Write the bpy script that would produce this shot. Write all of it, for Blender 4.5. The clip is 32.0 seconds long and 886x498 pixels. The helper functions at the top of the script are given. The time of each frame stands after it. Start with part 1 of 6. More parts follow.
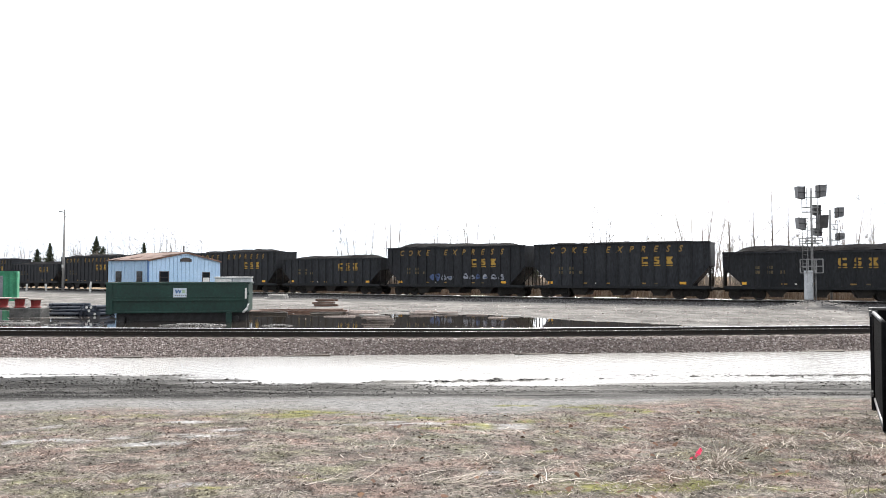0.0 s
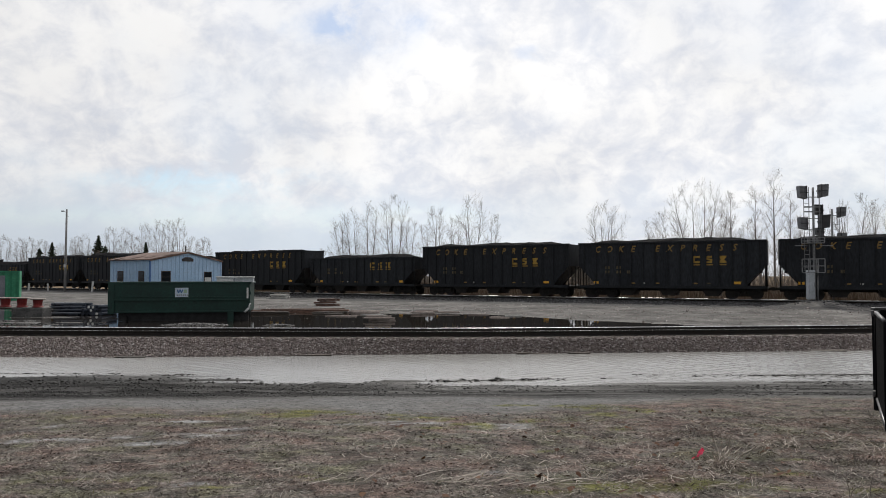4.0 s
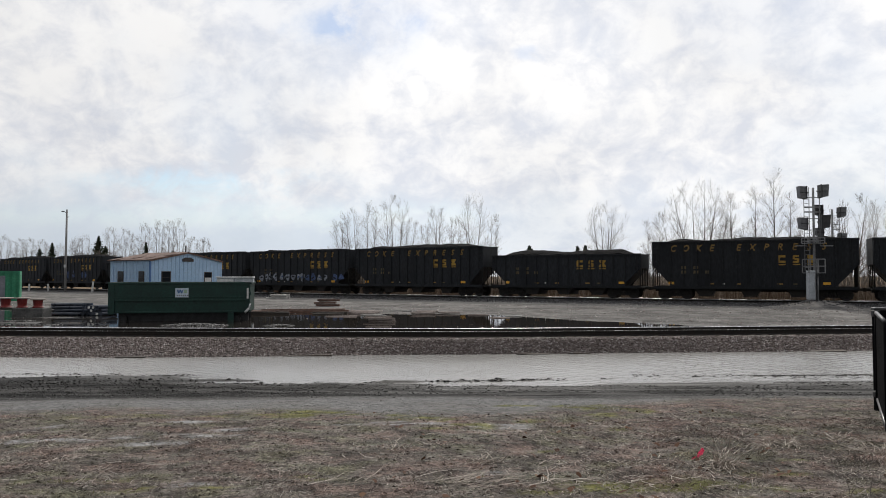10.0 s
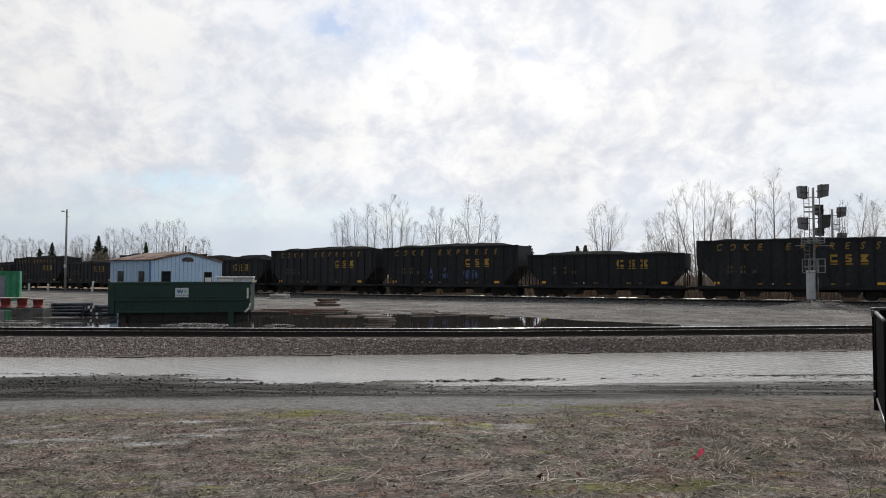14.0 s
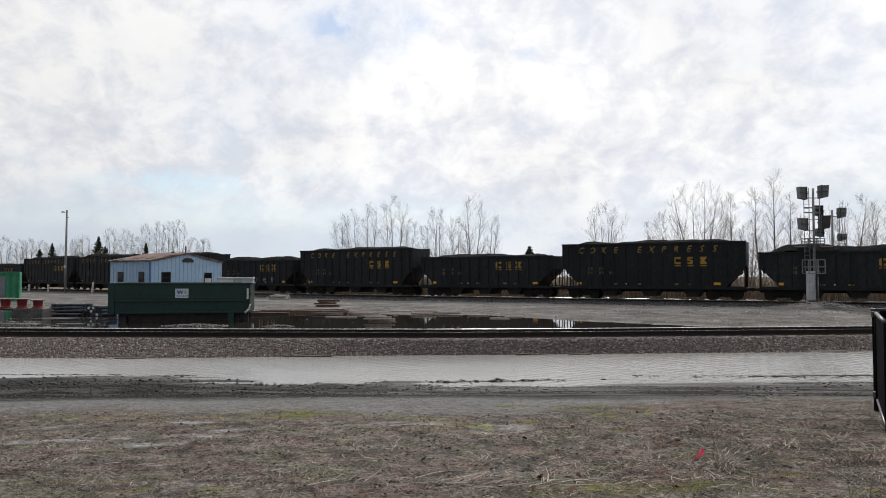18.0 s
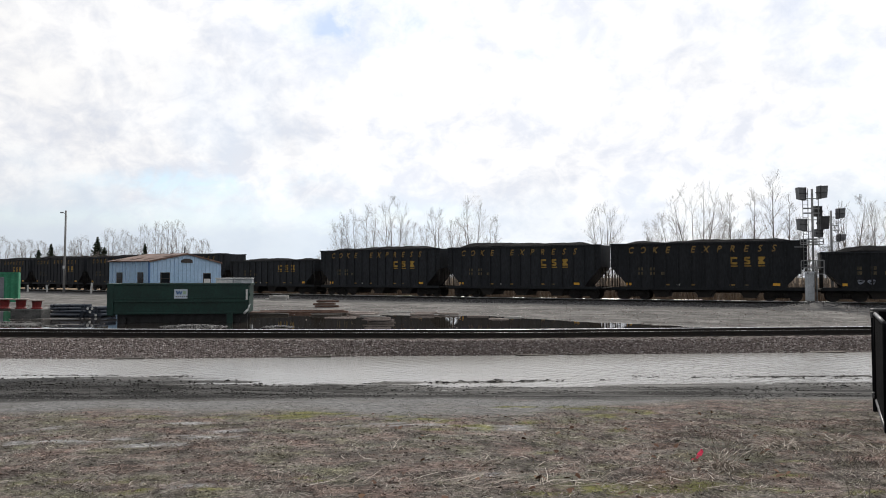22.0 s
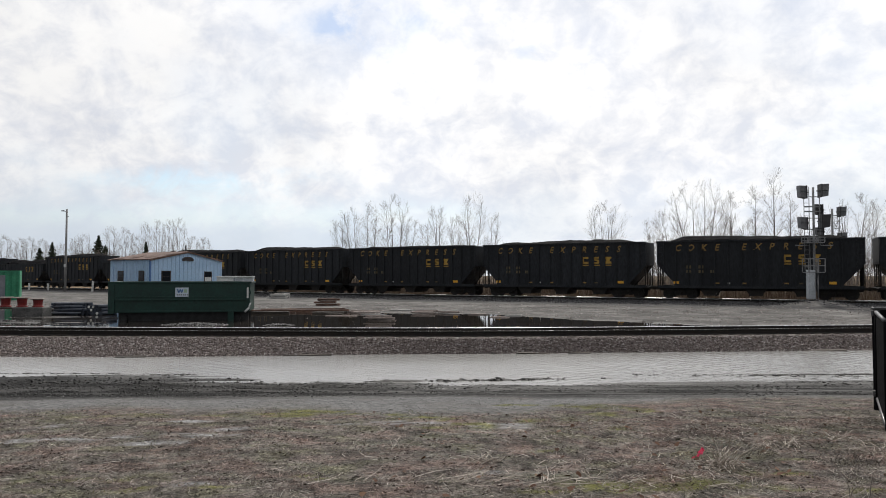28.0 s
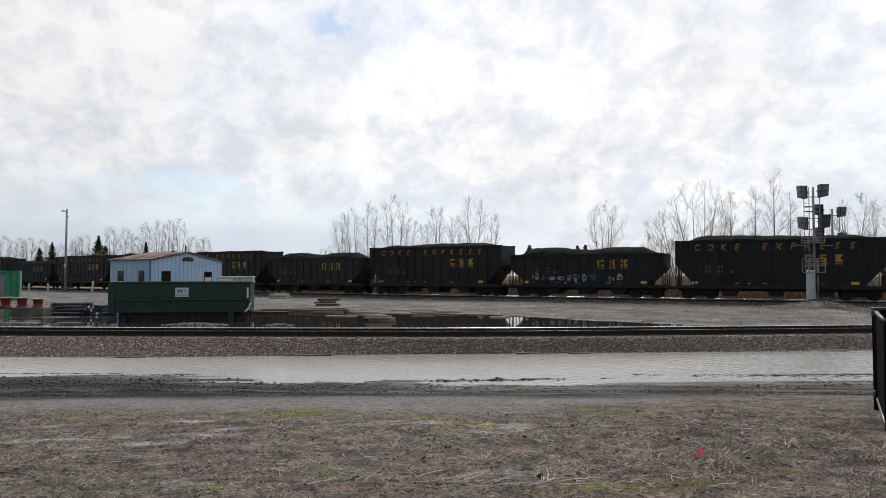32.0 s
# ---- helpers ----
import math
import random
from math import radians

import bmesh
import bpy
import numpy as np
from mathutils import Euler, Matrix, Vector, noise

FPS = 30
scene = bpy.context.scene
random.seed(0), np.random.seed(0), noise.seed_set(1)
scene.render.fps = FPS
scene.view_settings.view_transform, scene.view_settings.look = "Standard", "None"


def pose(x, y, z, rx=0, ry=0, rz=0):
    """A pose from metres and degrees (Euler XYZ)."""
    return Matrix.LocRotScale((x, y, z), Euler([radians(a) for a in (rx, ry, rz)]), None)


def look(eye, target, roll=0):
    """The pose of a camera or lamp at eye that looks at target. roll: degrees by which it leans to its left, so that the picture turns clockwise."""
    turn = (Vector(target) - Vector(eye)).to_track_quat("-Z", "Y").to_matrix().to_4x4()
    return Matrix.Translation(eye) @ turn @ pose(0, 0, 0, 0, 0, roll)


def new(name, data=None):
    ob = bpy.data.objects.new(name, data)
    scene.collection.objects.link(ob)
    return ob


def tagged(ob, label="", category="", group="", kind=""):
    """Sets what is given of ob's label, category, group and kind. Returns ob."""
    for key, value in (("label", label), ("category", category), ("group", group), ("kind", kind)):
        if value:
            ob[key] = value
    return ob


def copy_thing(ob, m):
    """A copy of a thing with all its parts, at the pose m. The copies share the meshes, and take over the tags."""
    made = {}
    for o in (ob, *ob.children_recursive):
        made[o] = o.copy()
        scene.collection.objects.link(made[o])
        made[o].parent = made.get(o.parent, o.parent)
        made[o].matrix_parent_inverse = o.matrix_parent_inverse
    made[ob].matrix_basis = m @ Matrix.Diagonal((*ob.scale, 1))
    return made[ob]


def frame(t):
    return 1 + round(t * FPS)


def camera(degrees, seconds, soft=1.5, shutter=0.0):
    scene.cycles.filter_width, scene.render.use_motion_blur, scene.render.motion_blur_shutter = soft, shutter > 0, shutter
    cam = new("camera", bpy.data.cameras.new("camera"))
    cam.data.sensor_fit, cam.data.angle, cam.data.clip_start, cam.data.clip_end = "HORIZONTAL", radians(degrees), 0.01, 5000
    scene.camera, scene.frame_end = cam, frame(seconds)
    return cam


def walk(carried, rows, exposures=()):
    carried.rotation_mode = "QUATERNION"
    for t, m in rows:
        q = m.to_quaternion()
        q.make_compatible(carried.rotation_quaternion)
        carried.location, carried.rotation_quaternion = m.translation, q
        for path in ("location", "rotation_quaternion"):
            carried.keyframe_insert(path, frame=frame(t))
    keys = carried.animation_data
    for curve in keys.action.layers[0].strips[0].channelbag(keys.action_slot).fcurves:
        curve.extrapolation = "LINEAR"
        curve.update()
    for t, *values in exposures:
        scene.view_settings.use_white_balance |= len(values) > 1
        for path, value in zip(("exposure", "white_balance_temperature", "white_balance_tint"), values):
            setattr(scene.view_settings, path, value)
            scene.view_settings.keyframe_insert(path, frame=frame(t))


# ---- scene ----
cam = camera(63.6, 32.0, soft=0.95)
EYE = 1.65
PX = 0.0453
SWAY = [(0.0, -3, 0), (0.5, 0, 0), (3.5, 0, -0.3), (5.5, -1.5, -1.2), (7.0, -1.3, -1.2), (8.0, -0.2, -1), (9.0, 0, 0),
        (14.0, 0, -0.3), (17.0, 0, 0), (18.0, 0, 1), (20.0, 0, 1.6), (21.0, -1.2, 0.8), (22.0, -1.5, 2), (23.0, -1.4, 1.3),
        (24.0, 0, 0.3), (25.0, 0, -1), (28.0, 0, -1), (30.0, 0, -0.3), (32.0, 0, -0.8)]
walk(cam, [(t, pose(0, 0, EYE, 90 + 2.17 + dy * PX, 0, dx * PX)) for t, dx, dy in SWAY],
     exposures=[(0.0, 1.5), (0.3, 0.9), (0.7, 0.5), (1.2, 0.2), (2.0, 0.0), (17.0, 0.02), (20.0, 0.1), (22.0, 0.20), (23.0, 0.23), (25.0, 0.23), (26.5, 0.16), (28.0, 0.10), (32.0, 0.06)])

# ---- light ----
SUN_AZ, SUN_EL = 7.0, 40.0
world = bpy.data.worlds.new("sky")
scene.world = world
world.use_nodes = True
wn, wl = world.node_tree.nodes, world.node_tree.links
wn.clear()


def wnode(kind, **kw):
    n = wn.new(kind)
    for k, v in kw.items():
        n.inputs[k].default_value = v
    return n


sky = wn.new("ShaderNodeTexSky")
sky.sky_type = "NISHITA"
sky.sun_disc = False
sky.sun_elevation = radians(SUN_EL)
sky.sun_rotation = radians(SUN_AZ)
sky.air_density, sky.dust_density, sky.ozone_density = 1.0, 0.6, 1.5
sky_bg = wnode("ShaderNodeBackground", Strength=0.102)
wl.new(sky.outputs[0], sky_bg.inputs["Color"])
# a broken cloud deck, seen in perspective: the direction is laid on a flat layer
tc = wn.new("ShaderNodeTexCoord")
sep = wn.new("ShaderNodeSeparateXYZ")
wl.new(tc.outputs["Generated"], sep.inputs[0])


def wmath(op, a, b=None, clamp=False):
    n = wn.new("ShaderNodeMath")
    n.operation = op
    n.use_clamp = clamp
    for i, v in enumerate((a, b)):
        if v is None:
            continue
        if isinstance(v, (int, float)):
            n.inputs[i].default_value = v
        else:
            wl.new(v, n.inputs[i])
    return n.outputs[0]


up = wmath("ADD", wmath("MAXIMUM", sep.outputs[2], 0.0), 0.72)
comb = wn.new("ShaderNodeCombineXYZ")
wl.new(wmath("DIVIDE", sep.outputs[0], up), comb.inputs[0])
wl.new(wmath("DIVIDE", sep.outputs[1], up), comb.inputs[1])


def wnoise(scale, detail, rough, offset, distort=0.0):
    m = wn.new("ShaderNodeMapping")
    m.inputs["Location"].default_value = offset
    wl.new(comb.outputs[0], m.inputs[0])
    n = wnode("ShaderNodeTexNoise", Scale=scale, Detail=detail, Roughness=rough, Distortion=distort)
    wl.new(m.outputs[0], n.inputs["Vector"])
    return n.outputs["Fac"]


def wramp(fac, stops):
    r = wn.new("ShaderNodeValToRGB")
    wl.new(fac, r.inputs[0])
    while len(r.color_ramp.elements) < len(stops):
        r.color_ramp.elements.new(0.5)
    for e, (p, c) in zip(r.color_ramp.elements, stops):
        e.position, e.color = p, (*c, 1)
    return r.outputs[0]


def gap(u0, v0, ru, rv, depth):
    """A ragged clear gap in the deck, round a bearing and a height given as slopes."""
    yy = wmath("MAXIMUM", sep.outputs[1], 0.05)
    rag = wmath("MULTIPLY", wmath("SUBTRACT", wnoise(8.0, 6.0, 0.6, (u0 * 9, 4.0, 0.0)), 0.5), 2.6)
    u = wmath("DIVIDE", wmath("SUBTRACT", wmath("DIVIDE", sep.outputs[0], yy), u0), ru)
    v = wmath("DIVIDE", wmath("SUBTRACT", wmath("DIVIDE", sep.outputs[2], yy), v0), rv)
    d = wmath("ADD", wmath("SQRT", wmath("ADD", wmath("MULTIPLY", u, u), wmath("MULTIPLY", v, v))), rag)
    m = wn.new("ShaderNodeMapRange")
    m.interpolation_type = "SMOOTHSTEP"
    for k, x in (("From Min", 1.15), ("From Max", 0.35), ("To Min", 0.0), ("To Max", depth)):
        m.inputs[k].default_value = x
    wl.new(d, m.inputs["Value"])
    return m.outputs[0]


thin = wmath("MAXIMUM", wmath("MAXIMUM", gap(-0.105, 0.362, 0.11, 0.036, 0.85), gap(-0.36, 0.135, 0.15, 0.030, 0.85)), gap(-0.30, 0.085, 0.35, 0.022, 0.3))
thin = wmath("MAXIMUM", thin, gap(0.13, 0.315, 0.03, 0.012, 0.35))
thin = wmath("MULTIPLY", thin, wramp(wnoise(13.0, 8.0, 0.62, (4.4, 1.7, 0.0), 0.4), [(0.40, (0.15, 0.15, 0.15)), (0.54, (1, 1, 1))]))
broad = wramp(wnoise(2.4, 6.0, 0.55, (5.35, 8.9, 0.0), 0.2), [(0.30, (0.78, 0.78, 0.78)), (0.45, (1, 1, 1))])
cover = wmath("MULTIPLY", broad, wmath("SUBTRACT", 1.0, thin))
puffs = wmath("ADD", wmath("MULTIPLY", wnoise(9.0, 10.0, 0.60, (7.3, 2.2, 0.0), 0.3), 0.68), wmath("MULTIPLY", wnoise(26.0, 7.0, 0.60, (2.1, 9.4, 0.0), 0.5), 0.32))
tone = wramp(puffs, [(0.40, (0.725, 0.75, 0.815)), (0.46, (0.81, 0.822, 0.860)), (0.50, (0.875, 0.878, 0.900)), (0.535, (0.935, 0.931, 0.935)), (0.58, (0.972, 0.965, 0.960))])
swell = wn.new("ShaderNodeMapRange")
for k, v in (("From Min", 0.35), ("From Max", 0.62), ("To Min", 0.94), ("To Max", 1.03)):
    swell.inputs[k].default_value = v
wl.new(wnoise(3.8, 5.0, 0.5, (1.2, 6.1, 0.0)), swell.inputs["Value"])
# thin cloud glows towards the sun and greys away from it
dot = wn.new("ShaderNodeVectorMath")
dot.operation = "DOT_PRODUCT"
wl.new(tc.outputs["Generated"], dot.inputs[0])
_a, _e = radians(SUN_AZ), radians(SUN_EL)
SUN_DIR = Vector((math.sin(_a) * math.cos(_e), math.cos(_a) * math.cos(_e), math.sin(_e)))
dot.inputs[1].default_value = SUN_DIR
glow = wn.new("ShaderNodeMapRange")
glow.interpolation_type = "SMOOTHSTEP"
for k, v in (("From Min", -0.45), ("From Max", 1.0), ("To Min", 0.37), ("To Max", 1.055)):
    glow.inputs[k].default_value = v
wl.new(dot.outputs["Value"], glow.inputs["Value"])
# paler, bluer haze low over the land
haze = wn.new("ShaderNodeMapRange")
haze.interpolation_type = "SMOOTHSTEP"
for k, v in (("From Min", 0.155), ("From Max", 0.062), ("To Min", 0.0), ("To Max", 0.85)):
    haze.inputs[k].default_value = v
wl.new(wmath("ADD", sep.outputs[2], wmath("MULTIPLY", wmath("SUBTRACT", wnoise(10.0, 7.0, 0.6, (3.0, 1.0, 0.0), 0.4), 0.5), 0.16)), haze.inputs["Value"])
hazed = wn.new("ShaderNodeMix")
hazed.data_type = "RGBA"
lee = wn.new("ShaderNodeMapRange")
for k, v in (("From Min", -0.12), ("From Max", 0.22), ("To Min", 1.0), ("To Max", 0.42)):
    lee.inputs[k].default_value = v
wl.new(sep.outputs[0], lee.inputs["Value"])
wl.new(wmath("MULTIPLY", haze.outputs[0], lee.outputs[0]), hazed.inputs[0])
wl.new(tone, hazed.inputs[6])
hazed.inputs[7].default_value = (0.665, 0.745, 0.835, 1)
cloud_bg = wnode("ShaderNodeBackground")
wl.new(hazed.outputs[2], cloud_bg.inputs["Color"])
west = wn.new("ShaderNodeMapRange")
for k, v in (("From Min", -0.5), ("From Max", -0.02), ("To Min", 0.90), ("To Max", 1.0)):
    west.inputs[k].default_value = v
wl.new(sep.outputs[0], west.inputs["Value"])
wl.new(wmath("MULTIPLY", wmath("MULTIPLY", glow.outputs[0], west.outputs[0]), swell.outputs[0]), cloud_bg.inputs["Strength"])
mix = wn.new("ShaderNodeMixShader")
wl.new(cover, mix.inputs[0])
wl.new(sky_bg.outputs[0], mix.inputs[1])
wl.new(cloud_bg.outputs[0], mix.inputs[2])
wout = wn.new("ShaderNodeOutputWorld")
wl.new(mix.outputs[0], wout.inputs[0])

lamp = bpy.data.lights.new("sun", "SUN")
lamp.energy, lamp.angle, lamp.color = 2.45, radians(2.0), (1.0, 0.95, 0.87)
sun = new("sun", lamp)
sun.matrix_basis = look(SUN_DIR * 100, (0, 0, 0))

# ---- materials ----


def mat(name, c1, c2, scale=3.0, rough=0.8, metal=0.0, bump=0.15, fine=14.0, fine_amount=0.35, stretch=(1, 1, 1), spec=0.5, vary=0.0, dist=0.01):
    """Two colours mixed by a broad noise, darkened and lightened by a fine one, with relief from both."""
    m = bpy.data.materials.new(name)
    m.use_nodes = True
    n, l = m.node_tree.nodes, m.node_tree.links
    b = n["Principled BSDF"]
    co = n.new("ShaderNodeTexCoord")
    mp = n.new("ShaderNodeMapping")
    mp.inputs["Scale"].default_value = stretch
    l.new(co.outputs["Object"], mp.inputs[0])
    a = n.new("ShaderNodeTexNoise")
    a.inputs["Scale"].default_value, a.inputs["Detail"].default_value, a.inputs["Roughness"].default_value = scale, 6, 0.6
    f = n.new("ShaderNodeTexNoise")
    f.inputs["Scale"].default_value, f.inputs["Detail"].default_value = scale * fine, 4
    l.new(mp.outputs[0], a.inputs["Vector"])
    l.new(mp.outputs[0], f.inputs["Vector"])
    r = n.new("ShaderNodeValToRGB")
    r.color_ramp.elements[0].position, r.color_ramp.elements[0].color = 0.35, (*c1, 1)
    r.color_ramp.elements[1].position, r.color_ramp.elements[1].color = 0.65, (*c2, 1)
    l.new(a.outputs["Fac"], r.inputs[0])
    mr = n.new("ShaderNodeMapRange")
    mr.inputs["To Min"].default_value, mr.inputs["To Max"].default_value = 1 - fine_amount, 1 + fine_amount
    mr.inputs["From Min"].default_value, mr.inputs["From Max"].default_value = 0.3, 0.7
    l.new(f.outputs["Fac"], mr.inputs["Value"])
    mx = n.new("ShaderNodeVectorMath")
    mx.operation = "SCALE"
    l.new(r.outputs[0], mx.inputs[0])
    l.new(mr.outputs[0], mx.inputs["Scale"])
    last = mx.outputs[0]
    if vary:
        oi = n.new("ShaderNodeObjectInfo")
        v = n.new("ShaderNodeMapRange")
        v.inputs["To Min"].default_value, v.inputs["To Max"].default_value = 1 - vary, 1 + vary
        l.new(oi.outputs["Random"], v.inputs["Value"])
        m2 = n.new("ShaderNodeVectorMath")
        m2.operation = "SCALE"
        l.new(last, m2.inputs[0])
        l.new(v.outputs[0], m2.inputs["Scale"])
        last = m2.outputs[0]
    l.new(last, b.inputs["Base Color"])
    b.inputs["Metallic"].default_value = metal
    b.inputs["Specular IOR Level"].default_value = spec
    rr = n.new("ShaderNodeMapRange")
    rr.inputs["To Min"].default_value, rr.inputs["To Max"].default_value = max(rough - 0.12, 0.03), min(rough + 0.12, 1)
    l.new(a.outputs["Fac"], rr.inputs["Value"])
    l.new(rr.outputs[0], b.inputs["Roughness"])
    if bump:
        bp = n.new("ShaderNodeBump")
        bp.inputs["Strength"].default_value, bp.inputs["Distance"].default_value = bump, dist
        l.new(f.outputs["Fac"], bp.inputs["Height"])
        l.new(bp.outputs[0], b.inputs["Normal"])
    return m


def mottled(n, l, colour, amount):
    """Dead growth goes from dark rot to pale straw and from russet to olive over a hand's width."""
    g = n.new("ShaderNodeNewGeometry")
    for scale, detail, stops in ((2.6, 5, [(0.36, (1 - amount,) * 3), (0.5, (1, 1, 1)), (0.66, (1 + 0.55 * amount,) * 3)]),
                                 (1.7, 4, [(0.36, (1.15, 0.95, 0.92)), (0.52, (1, 1, 1)), (0.66, (0.97, 1.04, 0.82))])):
        mp = n.new("ShaderNodeMapping")
        mp.inputs["Scale"].default_value = (1, 1.1, 0.5)
        mp.inputs["Location"].default_value = (scale * 7, 3, 0)
        l.new(g.outputs["Position"], mp.inputs[0])
        t = n.new("ShaderNodeTexNoise")
        t.inputs["Scale"].default_value, t.inputs["Detail"].default_value, t.inputs["Roughness"].default_value = scale, detail, 0.65
        l.new(mp.outputs[0], t.inputs["Vector"])
        r = n.new("ShaderNodeValToRGB")
        r.color_ramp.elements.new(0.5)
        for e, (q, c) in zip(r.color_ramp.elements, stops):
            e.position, e.color = q, (*c, 1)
        l.new(t.outputs["Fac"], r.inputs[0])
        m = n.new("ShaderNodeVectorMath")
        m.operation = "MULTIPLY"
        l.new(colour, m.inputs[0])
        l.new(r.outputs[0], m.inputs[1])
        colour = m.outputs[0]
    return colour


def island_mat(name, stops, rough=0.9, spec=0.3, mottle=0.0):
    """Each loose piece of a joined mesh takes its own tone from the ramp."""
    m = bpy.data.materials.new(name)
    m.use_nodes = True
    n, l = m.node_tree.nodes, m.node_tree.links
    b = n["Principled BSDF"]
    g = n.new("ShaderNodeNewGeometry")
    r = n.new("ShaderNodeValToRGB")
    while len(r.color_ramp.elements) < len(stops):
        r.color_ramp.elements.new(0.5)
    for e, (p, c) in zip(r.color_ramp.elements, stops):
        e.position, e.color = p, (*c, 1)
    l.new(g.outputs["Random Per Island"], r.inputs[0])
    last = r.outputs[0]
    if mottle:
        last = mottled(n, l, last, mottle)
    l.new(last, b.inputs["Base Color"])
    b.inputs["Roughness"].default_value = rough
    b.inputs["Specular IOR Level"].default_value = spec
    return m


M_CAR = mat("black_car_paint", (0.010, 0.012, 0.016), (0.025, 0.028, 0.033), 0.9, 0.66, 0, 0.12, 9, 0.4, (1, 1, 0.3), vary=0.25, spec=0.3)
M_RIB = mat("black_rib_paint", (0.010, 0.012, 0.015), (0.024, 0.026, 0.030), 1.4, 0.64, 0, 0.1, 8, 0.4, vary=0.25, spec=0.3)
M_SLOPE = mat("worn_slope_steel", (0.025, 0.025, 0.025), (0.10, 0.095, 0.09), 2.2, 0.7, 0.2, 0.1, 6, 0.5)
M_TRUCK = mat("grimy_cast_steel", (0.012, 0.011, 0.010), (0.030, 0.026, 0.022), 3.0, 0.8, 0.1, 0.2, 8, 0.4)
M_WHEEL = mat("wheel_steel", (0.018, 0.016, 0.015), (0.045, 0.041, 0.038), 5.0, 0.6, 0.3, 0.05, 8, 0.3)
M_COAL = mat("coal", (0.004, 0.004, 0.005), (0.012, 0.012, 0.014), 4.0, 0.9, 0, 0.9, 5, 0.6, dist=0.08, spec=0.04)
M_YELLOW = mat("yellow_lettering", (0.30, 0.175, 0.025), (0.44, 0.27, 0.045), 3.0, 0.6, 0, 0.05, 8, 0.35)
M_FADED = mat("faded_yellow_lettering", (0.18, 0.112, 0.034), (0.33, 0.208, 0.06), 2.0, 0.7, 0, 0.05, 6, 0.5)
M_FAINT = mat("grimy_number_paint", (0.065, 0.055, 0.034), (0.15, 0.115, 0.06), 2.0, 0.8, 0, 0.05, 6, 0.5)
M_REFLECT = mat("yellow_reflector", (0.75, 0.36, 0.03), (0.85, 0.48, 0.05), 5.0, 0.35, 0, 0.02, 8, 0.2)
M_WHITE = mat("white_paint", (0.62, 0.62, 0.60), (0.80, 0.80, 0.78), 2.0, 0.55, 0, 0.05, 9, 0.15)
M_GRAFF = mat("pale_spray_paint", (0.10, 0.11, 0.14), (0.32, 0.35, 0.41), 3.0, 0.6, 0, 0.02, 5, 0.5)
M_GRAFFB = mat("blue_spray_paint", (0.025, 0.045, 0.12), (0.07, 0.12, 0.27), 3.0, 0.6, 0, 0.02, 5, 0.5)
M_RAIL = mat("rail_steel_rusty", (0.010, 0.008, 0.007), (0.022, 0.017, 0.014), 4.0, 0.85, 0.0, 0.1, 8, 0.3)
M_RAILTOP = mat("polished_rail_head", (0.55, 0.55, 0.56), (0.68, 0.68, 0.69), 6.0, 0.26, 1.0, 0.02, 8, 0.1)
# paler steel for the far heads, which helps their thin glint show white
M_RAILGLINT = mat("glint_bright_rail_head", (0.80, 0.80, 0.80), (0.88, 0.88, 0.87), 6.0, 0.46, 1.0, 0.0, 8, 0.08)
M_TIE = mat("creosoted_timber", (0.030, 0.024, 0.020), (0.085, 0.070, 0.058), 3.0, 0.85, 0, 0.4, 7, 0.4, (0.3, 4, 4), vary=0.35)
M_STONE = island_mat("ballast_stone", [(0.0, (0.075, 0.062, 0.058)), (0.3, (0.145, 0.118, 0.110)), (0.6, (0.225, 0.187, 0.176)), (0.85, (0.32, 0.278, 0.264)), (1.0, (0.48, 0.455, 0.44))])
M_RUBBLE = island_mat("wet_pale_rubble", [(0.0, (0.06, 0.06, 0.06)), (0.5, (0.15, 0.147, 0.144)), (1.0, (0.32, 0.315, 0.31))])
M_STONE2 = island_mat("far_ballast_stone", [(0.0, (0.03, 0.03, 0.032)), (0.5, (0.075, 0.075, 0.078)), (1.0, (0.17, 0.17, 0.17))])

# ---- mesh helpers ----


def part(name, bm, material, parent=None, label=""):
    me = bm
    if isinstance(bm, bmesh.types.BMesh):
        me = bpy.data.meshes.new(name)
        bm.to_mesh(me)
        bm.free()
    if material is not None:
        if len(me.materials):
            me.materials[0] = material
        else:
            me.materials.append(material)
    ob = new(name, me)
    if parent is not None:
        ob.parent = parent
    return tagged(ob, label=label)


def thing(name, label, category, group="", m=None, kind=""):
    ob = new(name)
    ob.empty_display_size = 0.3
    if m is not None:
        ob.matrix_basis = m
    return tagged(ob, label=label, category=category, group=group, kind=kind)


def box(bm, x0, x1, y0, y1, z0, z1, bev=0.0):
    v = [bm.verts.new(p) for p in ((x0, y0, z0), (x1, y0, z0), (x1, y1, z0), (x0, y1, z0), (x0, y0, z1), (x1, y0, z1), (x1, y1, z1), (x0, y1, z1))]
    fs = [bm.faces.new([v[i] for i in q]) for q in ((0, 3, 2, 1), (4, 5, 6, 7), (0, 1, 5, 4), (1, 2, 6, 5), (2, 3, 7, 6), (3, 0, 4, 7))]
    if bev:
        es = list({e for f in fs for e in f.edges})
        bmesh.ops.bevel(bm, geom=es, offset=bev, segments=2, affect="EDGES", profile=0.5)
    return bm


def bx(x0, x1, y0, y1, z0, z1, bev=0.0):
    return box(bmesh.new(), x0, x1, y0, y1, z0, z1, bev)


